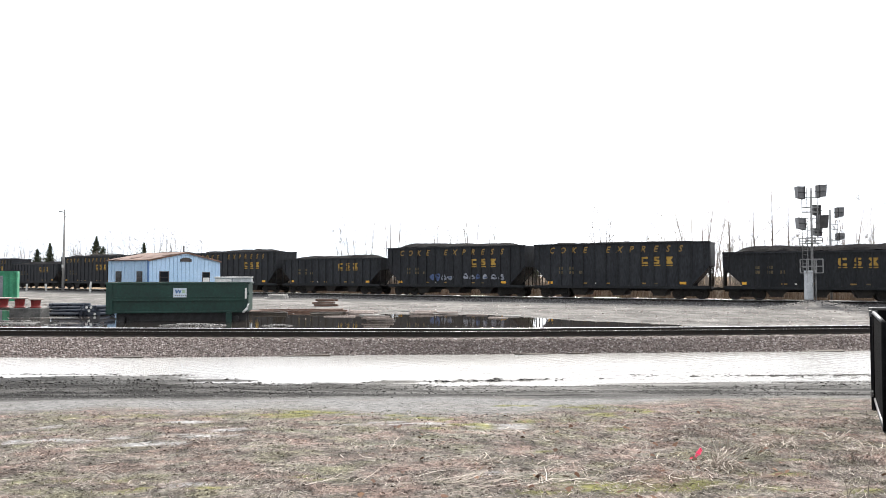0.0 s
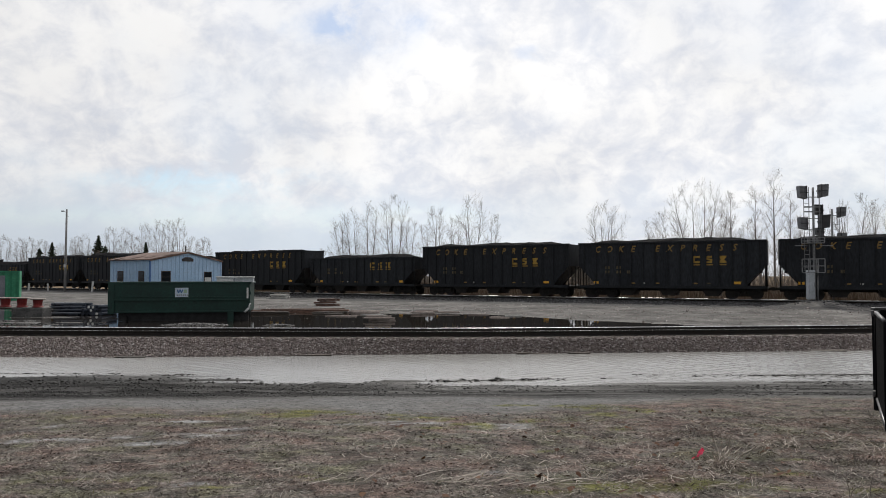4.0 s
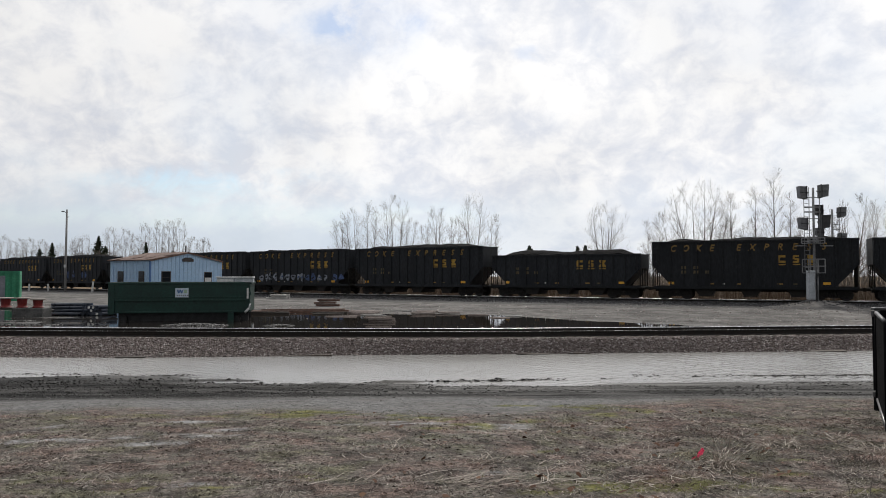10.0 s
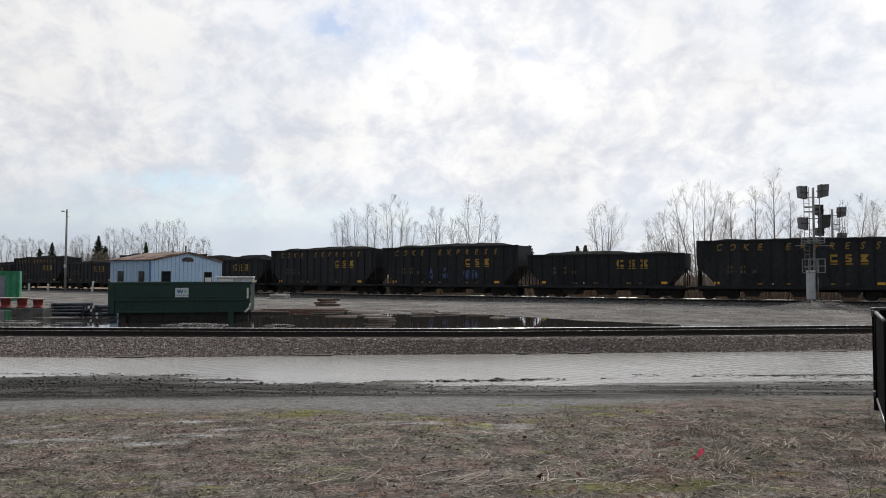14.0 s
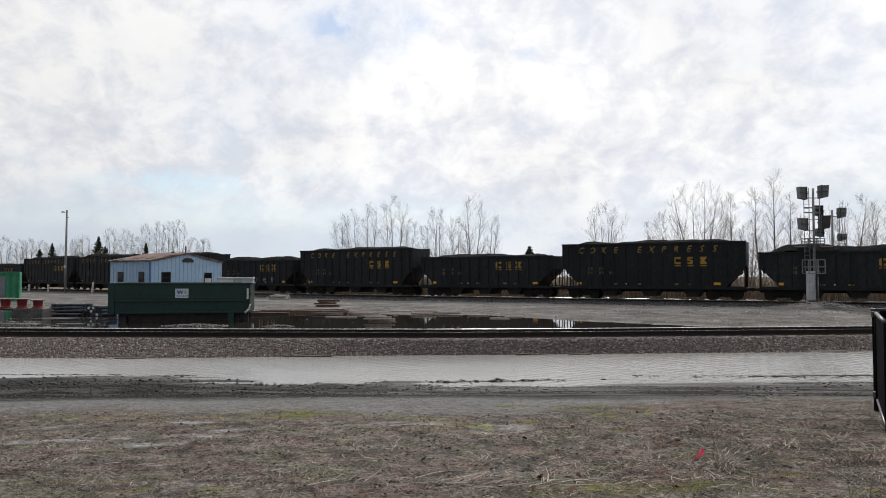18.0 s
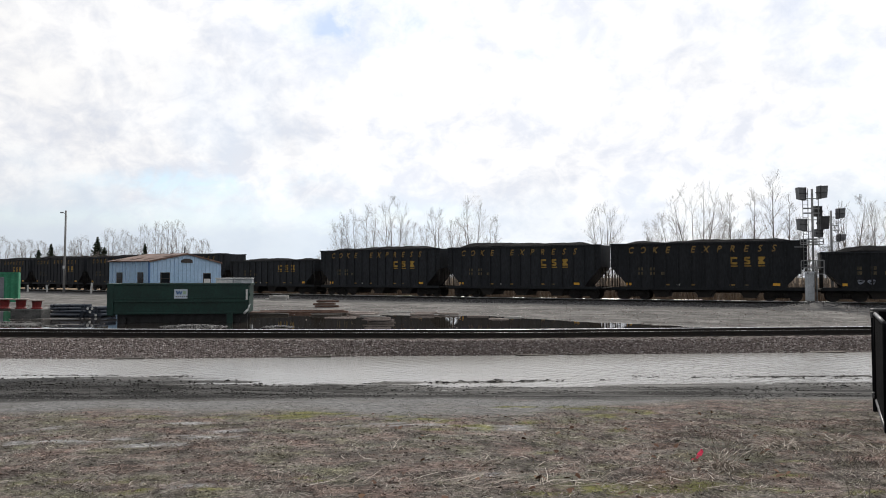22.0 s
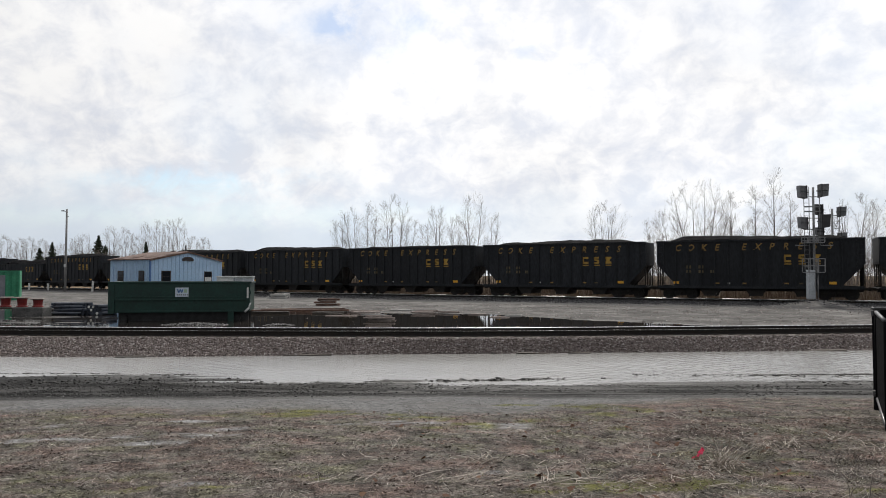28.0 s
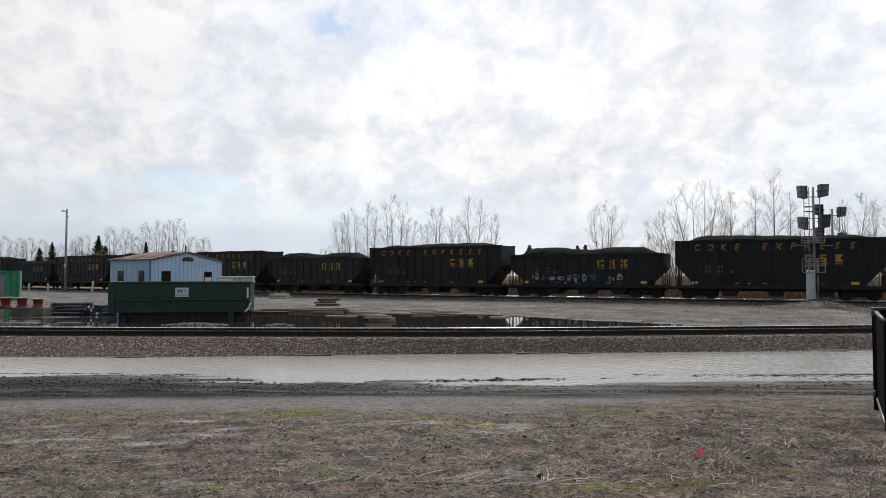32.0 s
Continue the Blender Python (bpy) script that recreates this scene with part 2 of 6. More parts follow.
def prism(bm, poly, y0, y1):
    """A polygon of (x, z) pushed from y0 to y1."""
    a = [bm.verts.new((x, y0, z)) for x, z in poly]
    b = [bm.verts.new((x, y1, z)) for x, z in poly]
    n = len(poly)
    bm.faces.new(a)
    bm.faces.new(b[::-1])
    for i in range(n):
        bm.faces.new((a[i], b[i], b[(i + 1) % n], a[(i + 1) % n]))
    bmesh.ops.recalc_face_normals(bm, faces=bm.faces)
    return bm


def tube(bm, p0, p1, r0, r1=None, n=8, caps=True):
    r1 = r0 if r1 is None else r1
    p0, p1 = Vector(p0), Vector(p1)
    q = (p1 - p0).to_track_quat("Z", "Y").to_matrix()
    a, b = [], []
    for i in range(n):
        t = 2 * math.pi * i / n
        d = q @ Vector((math.cos(t), math.sin(t), 0))
        a.append(bm.verts.new(p0 + d * r0))
        b.append(bm.verts.new(p1 + d * r1))
    for i in range(n):
        f = bm.faces.new((a[i], a[(i + 1) % n], b[(i + 1) % n], b[i]))
        f.smooth = True
    if caps:
        bm.faces.new(a[::-1])
        bm.faces.new(b)
    return bm


def tb(p0, p1, r0, r1=None, n=8):
    return tube(bmesh.new(), p0, p1, r0, r1, n)


def lathe(bm, prof, axis="z", n=16, centre=(0, 0, 0)):
    """Rings of (radius, along) round an axis."""
    c = Vector(centre)
    rings = []
    for r, h in prof:
        ring = []
        for i in range(n):
            t = 2 * math.pi * i / n
            u, w = r * math.cos(t), r * math.sin(t)
            ring.append(bm.verts.new(c + Vector({"z": (u, w, h), "y": (u, h, w), "x": (h, u, w)}[axis])))
        rings.append(ring)
    for a, b in zip(rings, rings[1:]):
        for i in range(n):
            bm.faces.new((a[i], a[(i + 1) % n], b[(i + 1) % n], b[i]))
    bm.faces.new(rings[0][::-1])
    bm.faces.new(rings[-1])
    bmesh.ops.recalc_face_normals(bm, faces=bm.faces)
    return bm


def lattice_noise(seed):
    tab = np.random.RandomState(seed).rand(256, 256)

    def f(x, y):
        xi, yi = np.floor(x).astype(int), np.floor(y).astype(int)
        u, v = x - xi, y - yi
        u, v = u * u * (3 - 2 * u), v * v * (3 - 2 * v)
        g = lambda a, b: tab[a % 256, b % 256]
        return (g(xi, yi) * (1 - u) + g(xi + 1, yi) * u) * (1 - v) + (g(xi, yi + 1) * (1 - u) + g(xi + 1, yi + 1) * u) * v

    return f


_n1, _n2, _n3 = lattice_noise(11), lattice_noise(12), lattice_noise(13)


def fbm(x, y, scale, f=_n1, octaves=4):
    t, a, w = 0, 0.5, 0
    for i in range(octaves):
        t = t + a * f(x * scale * 2 ** i + 17.3 * i, y * scale * 2 ** i + 5.1 * i)
        w += a
        a *= 0.5
    return t / w


def smooth(a, b, x):
    t = np.clip((x - a) / (b - a), 0, 1)
    return t * t * (3 - 2 * t)


# ---- plan: the two tracks and the lie of the land ----
RAIL_Z = -0.21
GAUGE = 0.755
WATER_NEAR, WATER_YARD = -0.83, -0.525
K = 1.06
ARC_TH, ARC_K = -0.43798, 0.002995 / K
ARC_X0, ARC_Y0 = 25.57 * K, 50.5 * K
BACK, AHEAD = -60.0, 25.0


def near_y(x):
    """The centre line of the near track."""
    x = np.clip(x, -40, 60)
    return 24.83 + np.where(x < 0, x ** 2 / 440.0, 0.122 * (np.sqrt(x ** 2 + 9) - 3))


def toe_of(x):
    """How far the near ballast reaches out from the centre line."""
    return 2.08 + 1.12 * smooth(1, -12, x) + 0.2 * smooth(5, 12, x)


def arc(s, side=0.0):
    """A place on the far track's line s metres along it, side metres to the left of the way of travel; and its heading."""
    sc = min(max(s, BACK), AHEAD)
    th = ARC_TH + ARC_K * sc
    x = ARC_X0 + (math.sin(th) - math.sin(ARC_TH)) / ARC_K
    y = ARC_Y0 - (math.cos(th) - math.cos(ARC_TH)) / ARC_K
    x += (s - sc) * math.cos(th)
    y += (s - sc) * math.sin(th)
    return x - side * math.sin(th), y + side * math.cos(th), th


SIDE = 1.55
_ss = np.arange(-420, 330, 1.0)
_arcs = np.array([arc(s, SIDE)[:2] for s in _ss])


def far_y(x):
    """The centre line of the far track as y over x."""
    return np.interp(x, _arcs[:, 0], _arcs[:, 1])


def far_dist(x, y):
    """Roughly the distance from the far track, positive on this side."""
    slope = (far_y(x + 1) - far_y(x - 1)) / 2
    return (far_y(x) - y) / np.sqrt(1 + slope ** 2)


def ground_z(x, y):
    x, y = np.asarray(x, float), np.asarray(y, float)
    d = near_y(x) - y          # distance in front of the near track
    toe = toe_of(x)
    # grass falling to the wet ditch
    near = np.interp(y, [-50, 5, 8, 11, 13.8, 15.0, 16.0, 16.6, 18.0, 21], [0.25, 0.02, -0.17, -0.42, -0.675, -0.765, -0.805, -0.83, -0.90, -0.93])
    near = near + 0.10 * (fbm(x, y, 0.35) - 0.5) * smooth(5, 8, y) * (1 - smooth(12, 14, y)) + 0.08 * (fbm(x, y, 1.1, _n2) - 0.5) * (1 - smooth(11, 14, y)) + 0.03 * (fbm(x, y, 4.0, _n3) - 0.5) * (1 - smooth(11, 14, y))
    # wheel ruts and ridges along the muddy edge
    near = near + (0.085 * (fbm(x * 0.10, y * 2.4, 1.0, _n3) - 0.5) + 0.03 * (fbm(x * 0.5, y * 3.0, 1.6, _n1) - 0.5)) * smooth(13, 15, y) + 0.036 * smooth(-2, -9, x) * smooth(15, 16.5, y) * (1 - smooth(18, 20, y)) + 0.022 * smooth(4, 11, x) * smooth(15.5, 16.5, y) * (1 - smooth(18, 20, y))
    near = near + 0.22 * np.maximum(fbm(x * 0.16, y * 1.3, 1.6, _n2) - 0.44, 0) * smooth(13.6, 15.4, y) * (1 - smooth(17.5, 18.3, y)) * smooth(1, -8, x)
    # long sharp ridges pushed up by wheels, whose near faces lie in shade
    ridge = np.clip(1 - 5.5 * np.abs(fbm(x * 0.16, y * 1.5, 1.1, _n1, 3) - 0.5), 0, 1) + 0.7 * np.clip(1 - 6 * np.abs(fbm(x * 0.25, y * 2.6, 1.3, _n2, 3) - 0.5), 0, 1)
    near = near + 0.055 * (ridge - 0.45) * smooth(13.6, 14.6, y) * (1 - smooth(16.4, 17.4, y)) * (0.25 + 0.75 * smooth(5, -3, x))
    # the pool laps further in along the middle, behind low broken ridges of mud
    mid = smooth(-5.5, -3.0, x) * (1 - smooth(1.5, 4.5, x))
    lumps = np.clip(2.8 * (fbm(x * 1.8, y * 2.0, 1.7, _n1) - 0.40), 0, 1)
    near = near - 0.030 * mid * smooth(14.9, 15.8, y) * (1 - smooth(16.3, 17.0, y))
    near = near + 0.075 * lumps * np.exp(-((y - 16.9 - 0.12 * x) / 0.13) ** 2) * smooth(-6, -4, x) * (1 - smooth(3.0, 5.0, x))
    bed = RAIL_Z - 0.20 + 0 * x
    fall = (d - 1.55) / (toe - 1.55)
    bank = np.where(d < 1.55, RAIL_Z - 0.20 - 0.2 * (d - 1.35), RAIL_Z - 0.24 - 0.38 * np.clip(fall, 0, 1.3))
    z = np.where(d > 1.35, np.maximum(near, np.where(fall < 1.3, bank, -9)), bed)
    # the yard beyond, with one long shallow hollow that holds water
    yard = -0.47 + 0.05 * (fbm(x * 0.6, y * 1.6, 0.3, _n2) - 0.5) + 0.03 * (fbm(x * 0.7, y * 1.5, 1.1, _n3) - 0.5)
    shore = 3.4 * (fbm(x * 0.5, y * 1.2, 0.35, _n3) - 0.5)
    far_shore = np.interp(x, [-40, -24, -12, 0, 3, 6.5, 9.0, 14.0, 16.0], [50, 48, 44, 42.5, 40, 36, 33.2, 30.4, 26]) + shore
    near_shore = np.interp(x, [-40, -9, -6, -3], [30.8, 29.8, 28.6, 28]) + 0.4 * shore
    wet = smooth(far_shore + 0.6, far_shore - 1.2, y) * smooth(near_shore - 0.4, near_shore + 0.8, y)
    yard = yard - 0.105 * wet * (0.45 + 1.1 * fbm(x * 0.35, y, 0.45, _n2)) * (1 - 0.25 * smooth(-13, -20, x))
    yard = yard - 0.075 * np.exp(-((y - 30.3) / 0.9) ** 2) * smooth(3, 7, x) * (1 - smooth(12.0, 14.5, x))
    yard = yard + 0.05 * (fbm(x * 0.8, y * 1.2, 2.2, _n3) - 0.5) + 0.07 * wet * (fbm(x * 0.22, y * 1.5, 1.1, _n1) - 0.5)
    back = np.interp(-d, [1.35, 1.7, 2.5], [RAIL_Z - 0.20, RAIL_Z - 0.24, -0.60])
    z = np.where(d < -1.35, np.maximum(yard, np.where(d > -2.5, back, -9)), z)
    # the far track's bank
    fd = np.abs(far_dist(x, y))
    fbank = np.interp(fd, [0, 1.5, 1.9, 3.6, 6], [RAIL_Z - 0.19, RAIL_Z - 0.19, RAIL_Z - 0.24, -0.55, -0.60])
    z = np.where(fd < 5, np.maximum(z, fbank), z)
    # the mound at the foot of the signals
    z = z + 0.42 * np.exp(-(((x - 25.7) / 2.2) ** 2 + ((y - 49.0) / 1.5) ** 2))
    # beyond the far track
    beyond = far_dist(x, y) < -4
    z = np.where(beyond, -0.45 + 0.5 * (fbm(x, y, 0.03) - 0.5), z)
    return z

# ---- ground ----


def axis_lines(dense0, dense1, step, mid0, mid1, midstep, far):
    a = list(np.arange(dense0, dense1, step))
    b = list(np.arange(dense1, mid1, midstep))
    c = list(np.arange(dense0 - midstep, mid0, -midstep))[::-1]
    up_, down = [mid1], [mid0]
    st = midstep
    while up_[-1] < far:
        st *= 1.45
        up_.append(up_[-1] + st)
    st = midstep
    while down[-1] > -far:
        st *= 1.45
        down.append(down[-1] - st)
    return np.array(down[:0:-1] + [mid0] + c + a + b + up_)


def ground_mat():
    m = bpy.data.materials.new("ground_soils")
    m.use_nodes = True
    n, l = m.node_tree.nodes, m.node_tree.links
    b = n["Principled BSDF"]
    geo = n.new("ShaderNodeNewGeometry")

    def noise_(scale, detail=6, rough=0.6, stretch=None):
        t = n.new("ShaderNodeTexNoise")
        t.inputs["Scale"].default_value, t.inputs["Detail"].default_value, t.inputs["Roughness"].default_value = scale, detail, rough
        if stretch:
            mp = n.new("ShaderNodeMapping")
            mp.inputs["Scale"].default_value = stretch
            l.new(geo.outputs["Position"], mp.inputs[0])
            l.new(mp.outputs[0], t.inputs["Vector"])
        else:
            l.new(geo.outputs["Position"], t.inputs["Vector"])
        return t.outputs["Fac"]

    def ramp(fac, stops):
        r = n.new("ShaderNodeValToRGB")
        l.new(fac, r.inputs[0])
        while len(r.color_ramp.elements) < len(stops):
            r.color_ramp.elements.new(0.5)
        for e, (p, c) in zip(r.color_ramp.elements, stops):
            e.position, e.color = p, (*c, 1)
        return r.outputs[0]

    def blend(fac, a, c):
        x = n.new("ShaderNodeMix")
        x.data_type = "RGBA"
        l.new(fac, x.inputs[0])
        l.new(a, x.inputs[6])
        l.new(c, x.inputs[7])
        return x.outputs[2]

    def attr(name):
        a = n.new("ShaderNodeAttribute")
        a.attribute_name = name
        return a.outputs["Fac"]

    turf = blend(ramp(noise_(0.9, 5, 0.6), [(0.42, (0, 0, 0)), (0.62, (1, 1, 1))]), ramp(noise_(2.3, 9, 0.72), [(0.30, (0.03663, 0.03035, 0.02856)), (0.44, (0.09158, 0.07743, 0.06936)), (0.57, (0.1506, 0.1298, 0.1163)), (0.72, (0.2442, 0.2229, 0.202))]),
                 ramp(noise_(3.1, 9, 0.72), [(0.30, (0.0407, 0.03662, 0.03162)), (0.46, (0.09667, 0.08894, 0.07752)), (0.60, (0.1577, 0.1497, 0.1326)), (0.72, (0.2646, 0.2616, 0.2397))]))
    moss = ramp(noise_(3.0, 8, 0.7), [(0.33, (0.055, 0.050, 0.022)), (0.5, (0.115, 0.115, 0.034)), (0.68, (0.23, 0.225, 0.065))])
    road = ramp(noise_(9.0, 8, 0.75, (0.6, 1, 1)), [(0.34, (0.095, 0.094, 0.094)), (0.5, (0.150, 0.149, 0.149)), (0.68, (0.225, 0.223, 0.222))])
    mud = ramp(noise_(1.3, 9, 0.66, (0.20, 2.0, 1)), [(0.44, (0.011, 0.0108, 0.0106)), (0.50, (0.040, 0.039, 0.0385)), (0.56, (0.095, 0.093, 0.091))])
    muck = ramp(noise_(1.7, 9, 0.68, (0.20, 2.0, 1)), [(0.45, (0.007, 0.0068, 0.0068)), (0.51, (0.022, 0.0215, 0.021)), (0.57, (0.062, 0.060, 0.059))])
    silt = ramp(noise_(8.0, 9, 0.8), [(0.36, (0.11, 0.108, 0.108)), (0.5, (0.25, 0.25, 0.252)), (0.66, (0.44, 0.44, 0.445))])
    yard = ramp(noise_(0.5, 12, 0.80, (0.9, 0.8, 1)), [(0.36, (0.044, 0.042, 0.040)), (0.50, (0.118, 0.113, 0.108)), (0.64, (0.255, 0.246, 0.235))])
    bed = ramp(noise_(14.0, 6, 0.8), [(0.34, (0.075, 0.064, 0.060)), (0.55, (0.18, 0.15, 0.14)), (0.72, (0.32, 0.28, 0.26))])
    fbed = ramp(noise_(10.0, 6, 0.8), [(0.34, (0.024, 0.024, 0.026)), (0.55, (0.058, 0.058, 0.061)), (0.72, (0.12, 0.12, 0.12))])
    field = ramp(noise_(0.25, 8, 0.7), [(0.35, (0.13, 0.09, 0.055)), (0.65, (0.26, 0.19, 0.12))])
    grain = n.new("ShaderNodeMapRange")
    for k, v in (("From Min", 0.36), ("From Max", 0.64), ("To Min", 0.30), ("To Max", 1.75)):
        grain.inputs[k].default_value = v
    l.new(noise_(26.0, 5, 0.8), grain.inputs["Value"])
    gm = n.new("ShaderNodeVectorMath")
    gm.operation = "SCALE"
    l.new(turf, gm.inputs[0])
    l.new(grain.outputs[0], gm.inputs["Scale"])
    c = blend(attr("road"), mottled(n, l, gm.outputs[0], 0.55), road)
    c = blend(attr("bare"), c, silt)
    c = blend(attr("moss"), c, moss)
    c = blend(attr("mud"), c, mud)
    c = blend(attr("muck"), c, muck)
    grit = n.new("ShaderNodeMapRange")
    for k, v in (("From Min", 0.38), ("From Max", 0.62), ("To Min", 0.55), ("To Max", 1.5)):
        grit.inputs[k].default_value = v
    l.new(noise_(17.0, 6, 0.8, (0.55, 1, 1)), grit.inputs["Value"])
    gr = n.new("ShaderNodeVectorMath")
    gr.operation = "SCALE"
    l.new(c, gr.inputs[0])
    l.new(grit.outputs[0], gr.inputs["Scale"])
    c = blend(attr("bed"), gr.outputs[0], bed)
    c = blend(attr("yard"), c, yard)
    c = blend(attr("sodden"), c, mud)
    c = blend(attr("farbed"), c, fbed)
    c = blend(attr("field"), c, field)
    l.new(c, b.inputs["Base Color"])
    wet = n.new("ShaderNodeMapRange")
    wet.inputs["To Min"].default_value, wet.inputs["To Max"].default_value = 0.95, 0.62
    l.new(attr("wet"), wet.inputs["Value"])
    l.new(wet.outputs[0], b.inputs["Roughness"])
    b.inputs["Specular IOR Level"].default_value = 0.14
    bp = n.new("ShaderNodeBump")
    bp.inputs["Strength"].default_value, bp.inputs["Distance"].default_value = 0.7, 0.05
    l.new(noise_(11.0, 6, 0.75), bp.inputs["Height"])
    l.new(bp.outputs[0], b.inputs["Normal"])
    return m


# where moss greens the turf, and where it is worn to pale grit: centre and half-widths
MOSS = [(-2.36, 10.51, 0.42, 0.31), (-3.15, 10.36, 0.49, 0.17), (-4.38, 10.36, 0.74, 0.17), (-5.33, 10.15, 0.48, 0.17), (-1.93, 10.91, 0.43, 0.29), (-1.36, 10.59, 0.25, 0.23), (-0.93, 10.44, 0.29, 0.18), (-0.27, 9.94, 0.43, 0.24), (-0.05, 8.91, 0.21, 0.16), (0.39, 9.31, 0.24, 0.25), (0.18, 7.45, 0.08, 0.09), (1.26, 9.81, 0.23, 0.23), (1.33, 11.96, 0.33, 0.23), (2.01, 11.65, 0.32, 0.33), (1.73, 9.68, 0.31, 0.19), (0.99, 7.31, 0.13, 0.11), (0.80, 5.52, 0.17, 0.09), (-1.22, 6.22, 0.07, 0.05), (-1.01, 6.08, 0.06, 0.06), (2.52, 11.45, 0.27, 0.48), (2.35, 10.36, 0.29, 0.31), (2.18, 8.91, 0.11, 0.19), (2.94, 10.91, 0.22, 0.34), (1.33, 5.52, 0.22, 0.10), (1.58, 5.77, 0.18, 0.09), (2.67, 5.77, 0.14, 0.08), (2.26, 5.44, 0.11, 0.06), (3.43, 7.01, 0.14, 0.08), (1.70, 6.59, 0.10, 0.07), (-3.49, 5.89, 0.09, 0.07), (-3.05, 5.52, 0.17, 0.07), (-2.54, 5.52, 0.17, 0.07), (-2.33, 5.65, 0.11, 0.08), (-2.17, 5.93, 0.12, 0.07), (-1.81, 5.67, 0.13, 0.07), (-1.60, 6.54, 0.10, 0.07), (-4.94, 8.39, 0.40, 0.11), (1.45, 5.75, 0.55, 0.22), (2.1, 5.95, 0.45, 0.16), (2.9, 6.3, 0.3, 0.12), (3.1, 5.7, 0.35, 0.12), (-2.9, 6.0, 0.35, 0.1)]
BARE_EARTH = [(-5.10, 9.07, 0.22, 0.30), (-4.60, 7.83, 0.25, 0.12), (-4.23, 7.98, 0.35, 0.13), (-3.78, 8.30, 0.16, 0.11), (-3.18, 7.83, 0.34, 0.17), (-2.82, 8.39, 0.40, 0.20), (-2.60, 8.91, 0.25, 0.16), (-1.98, 5.85, 0.12, 0.06), (0.82, 9.31, 0.37, 0.21), (-0.05, 9.49, 0.26, 0.15), (0.43, 6.31, 0.12, 0.08), (-0.63, 9.49, 0.30, 0.18), (-3.48, 9.68, 0.31, 0.11), (-1.20, 9.25, 0.22, 0.14)]


def patches(spots, x, y):
    """How far a place lies inside any of the spots, 0 to 1, with a ragged rim."""
    m = np.zeros_like(x)
    for cx, cy, rx, ry in spots:
        m = np.maximum(m, np.exp(-((x - cx) / rx / 1.2) ** 2 - ((y - cy) / ry) ** 2))
    return smooth(0.25, 0.44, m * (0.05 + 1.75 * fbm(x, y, 3.4, _n2, 5)))


def make_ground():
    gx = axis_lines(-21.0, 21.0, 0.15, -75.0, 60.0, 1.0, 2500)
    gy = axis_lines(4.0, 34.0, 0.13, 0.0, 120.0, 0.8, 2500)
    X, Y = np.meshgrid(gx, gy)
    Z = ground_z(X, Y)
    nx, ny = len(gx), len(gy)
    co = np.stack([X, Y, Z], -1).reshape(-1, 3)
    i = np.arange(nx * ny).reshape(ny, nx)
    quads = np.stack([i[:-1, :-1], i[:-1, 1:], i[1:, 1:], i[1:, :-1]], -1).reshape(-1, 4)
    me = bpy.data.meshes.new("ground")
    me.vertices.add(len(co))
    me.vertices.foreach_set("co", co.ravel())
    me.loops.add(quads.size)
    me.loops.foreach_set("vertex_index", quads.ravel().astype(np.int32))
    me.polygons.add(len(quads))
    me.polygons.foreach_set("loop_start", np.arange(0, quads.size, 4, dtype=np.int32))
    me.update()
    me.polygons.foreach_set("use_smooth", np.ones(len(quads), bool))
    d = near_y(X) - Y
    fd = far_dist(X, Y)
    wob = 1.6 * (fbm(X, Y, 0.35, _n3) - 0.5)
    lane = 10.9 + 2.6 * smooth(1.0, 5.0, X) - 0.3 * smooth(-4, -14, X)
    masks = {
        "road": smooth(lane - 0.7, lane + 0.8, Y + wob) * np.clip(0.85 + 1.0 * (fbm(X, Y, 1.5) - 0.4), 0, 1),
        "bare": patches(BARE_EARTH, X, Y) * smooth(0.36, 0.56, fbm(X, Y * 1.6, 5.0, _n3)),
        "moss": patches(MOSS, X, Y) * smooth(0.36, 0.56, fbm(X, Y * 1.2, 4.2, _n1)) * np.maximum(0.45 + 0.45 * smooth(-3.6, -2.2, X), 0.28 * smooth(7.5, 6.5, Y)),
        "mud": smooth(13.3, 14.5, Y + 0.7 * wob + 0.9 * smooth(4, -10, X)),
        "muck": smooth(14.0, 14.9, Y + 1.1 * smooth(0, -7, X) + 1.0 * wob + 0.5 * (fbm(X * 0.3, Y * 1.8, 1.2, _n1) - 0.5)) * (0.30 + 0.70 * smooth(1.5, -4, X)) * smooth(0.30, 0.55, fbm(X * 0.12, Y * 2.2, 1.0, _n2) + 0.12 * smooth(-4, -10, X)),
        "bed": smooth(toe_of(X) + 0.40, toe_of(X) - 0.12, d),
        "yard": smooth(-1.9, -2.7, d),
        "farbed": np.where(fd > 0, smooth(12.5, 8.0, fd + 2.5 * wob) * 0.92 * (1 - 0.95 * smooth(0.12, 0.4, np.exp(-(((X - 25.7) / 2.2) ** 2 + ((Y - 49.0) / 1.5) ** 2)))), smooth(3.9, 2.9, -fd)) + 0.15 * smooth(4, 3, np.abs(fd)),
        "sodden": smooth(-0.475, -0.515, Z) * smooth(-2.3, -3.2, d) * smooth(60, 45, Y) * 0.9,
        "field": smooth(-3.2, -5.5, fd),
        "wet": np.clip(smooth(14.4, 16.6, Y) * smooth(2.2, 2.8, d) + smooth(-0.47, -0.52, Z) * smooth(-2.3, -3.2, d) * smooth(60, 45, Y), 0, 1),
    }
    for name, v in masks.items():
        a = me.attributes.new(name, "FLOAT", "POINT")
        a.data.foreach_set("value", np.clip(v, 0, 1).ravel().astype(np.float32))
    ob = part("ground", me, ground_mat())
    return tagged(ob, "dead brown grass, gravel lane, wet mud and grey yard", "ground", kind="structure")


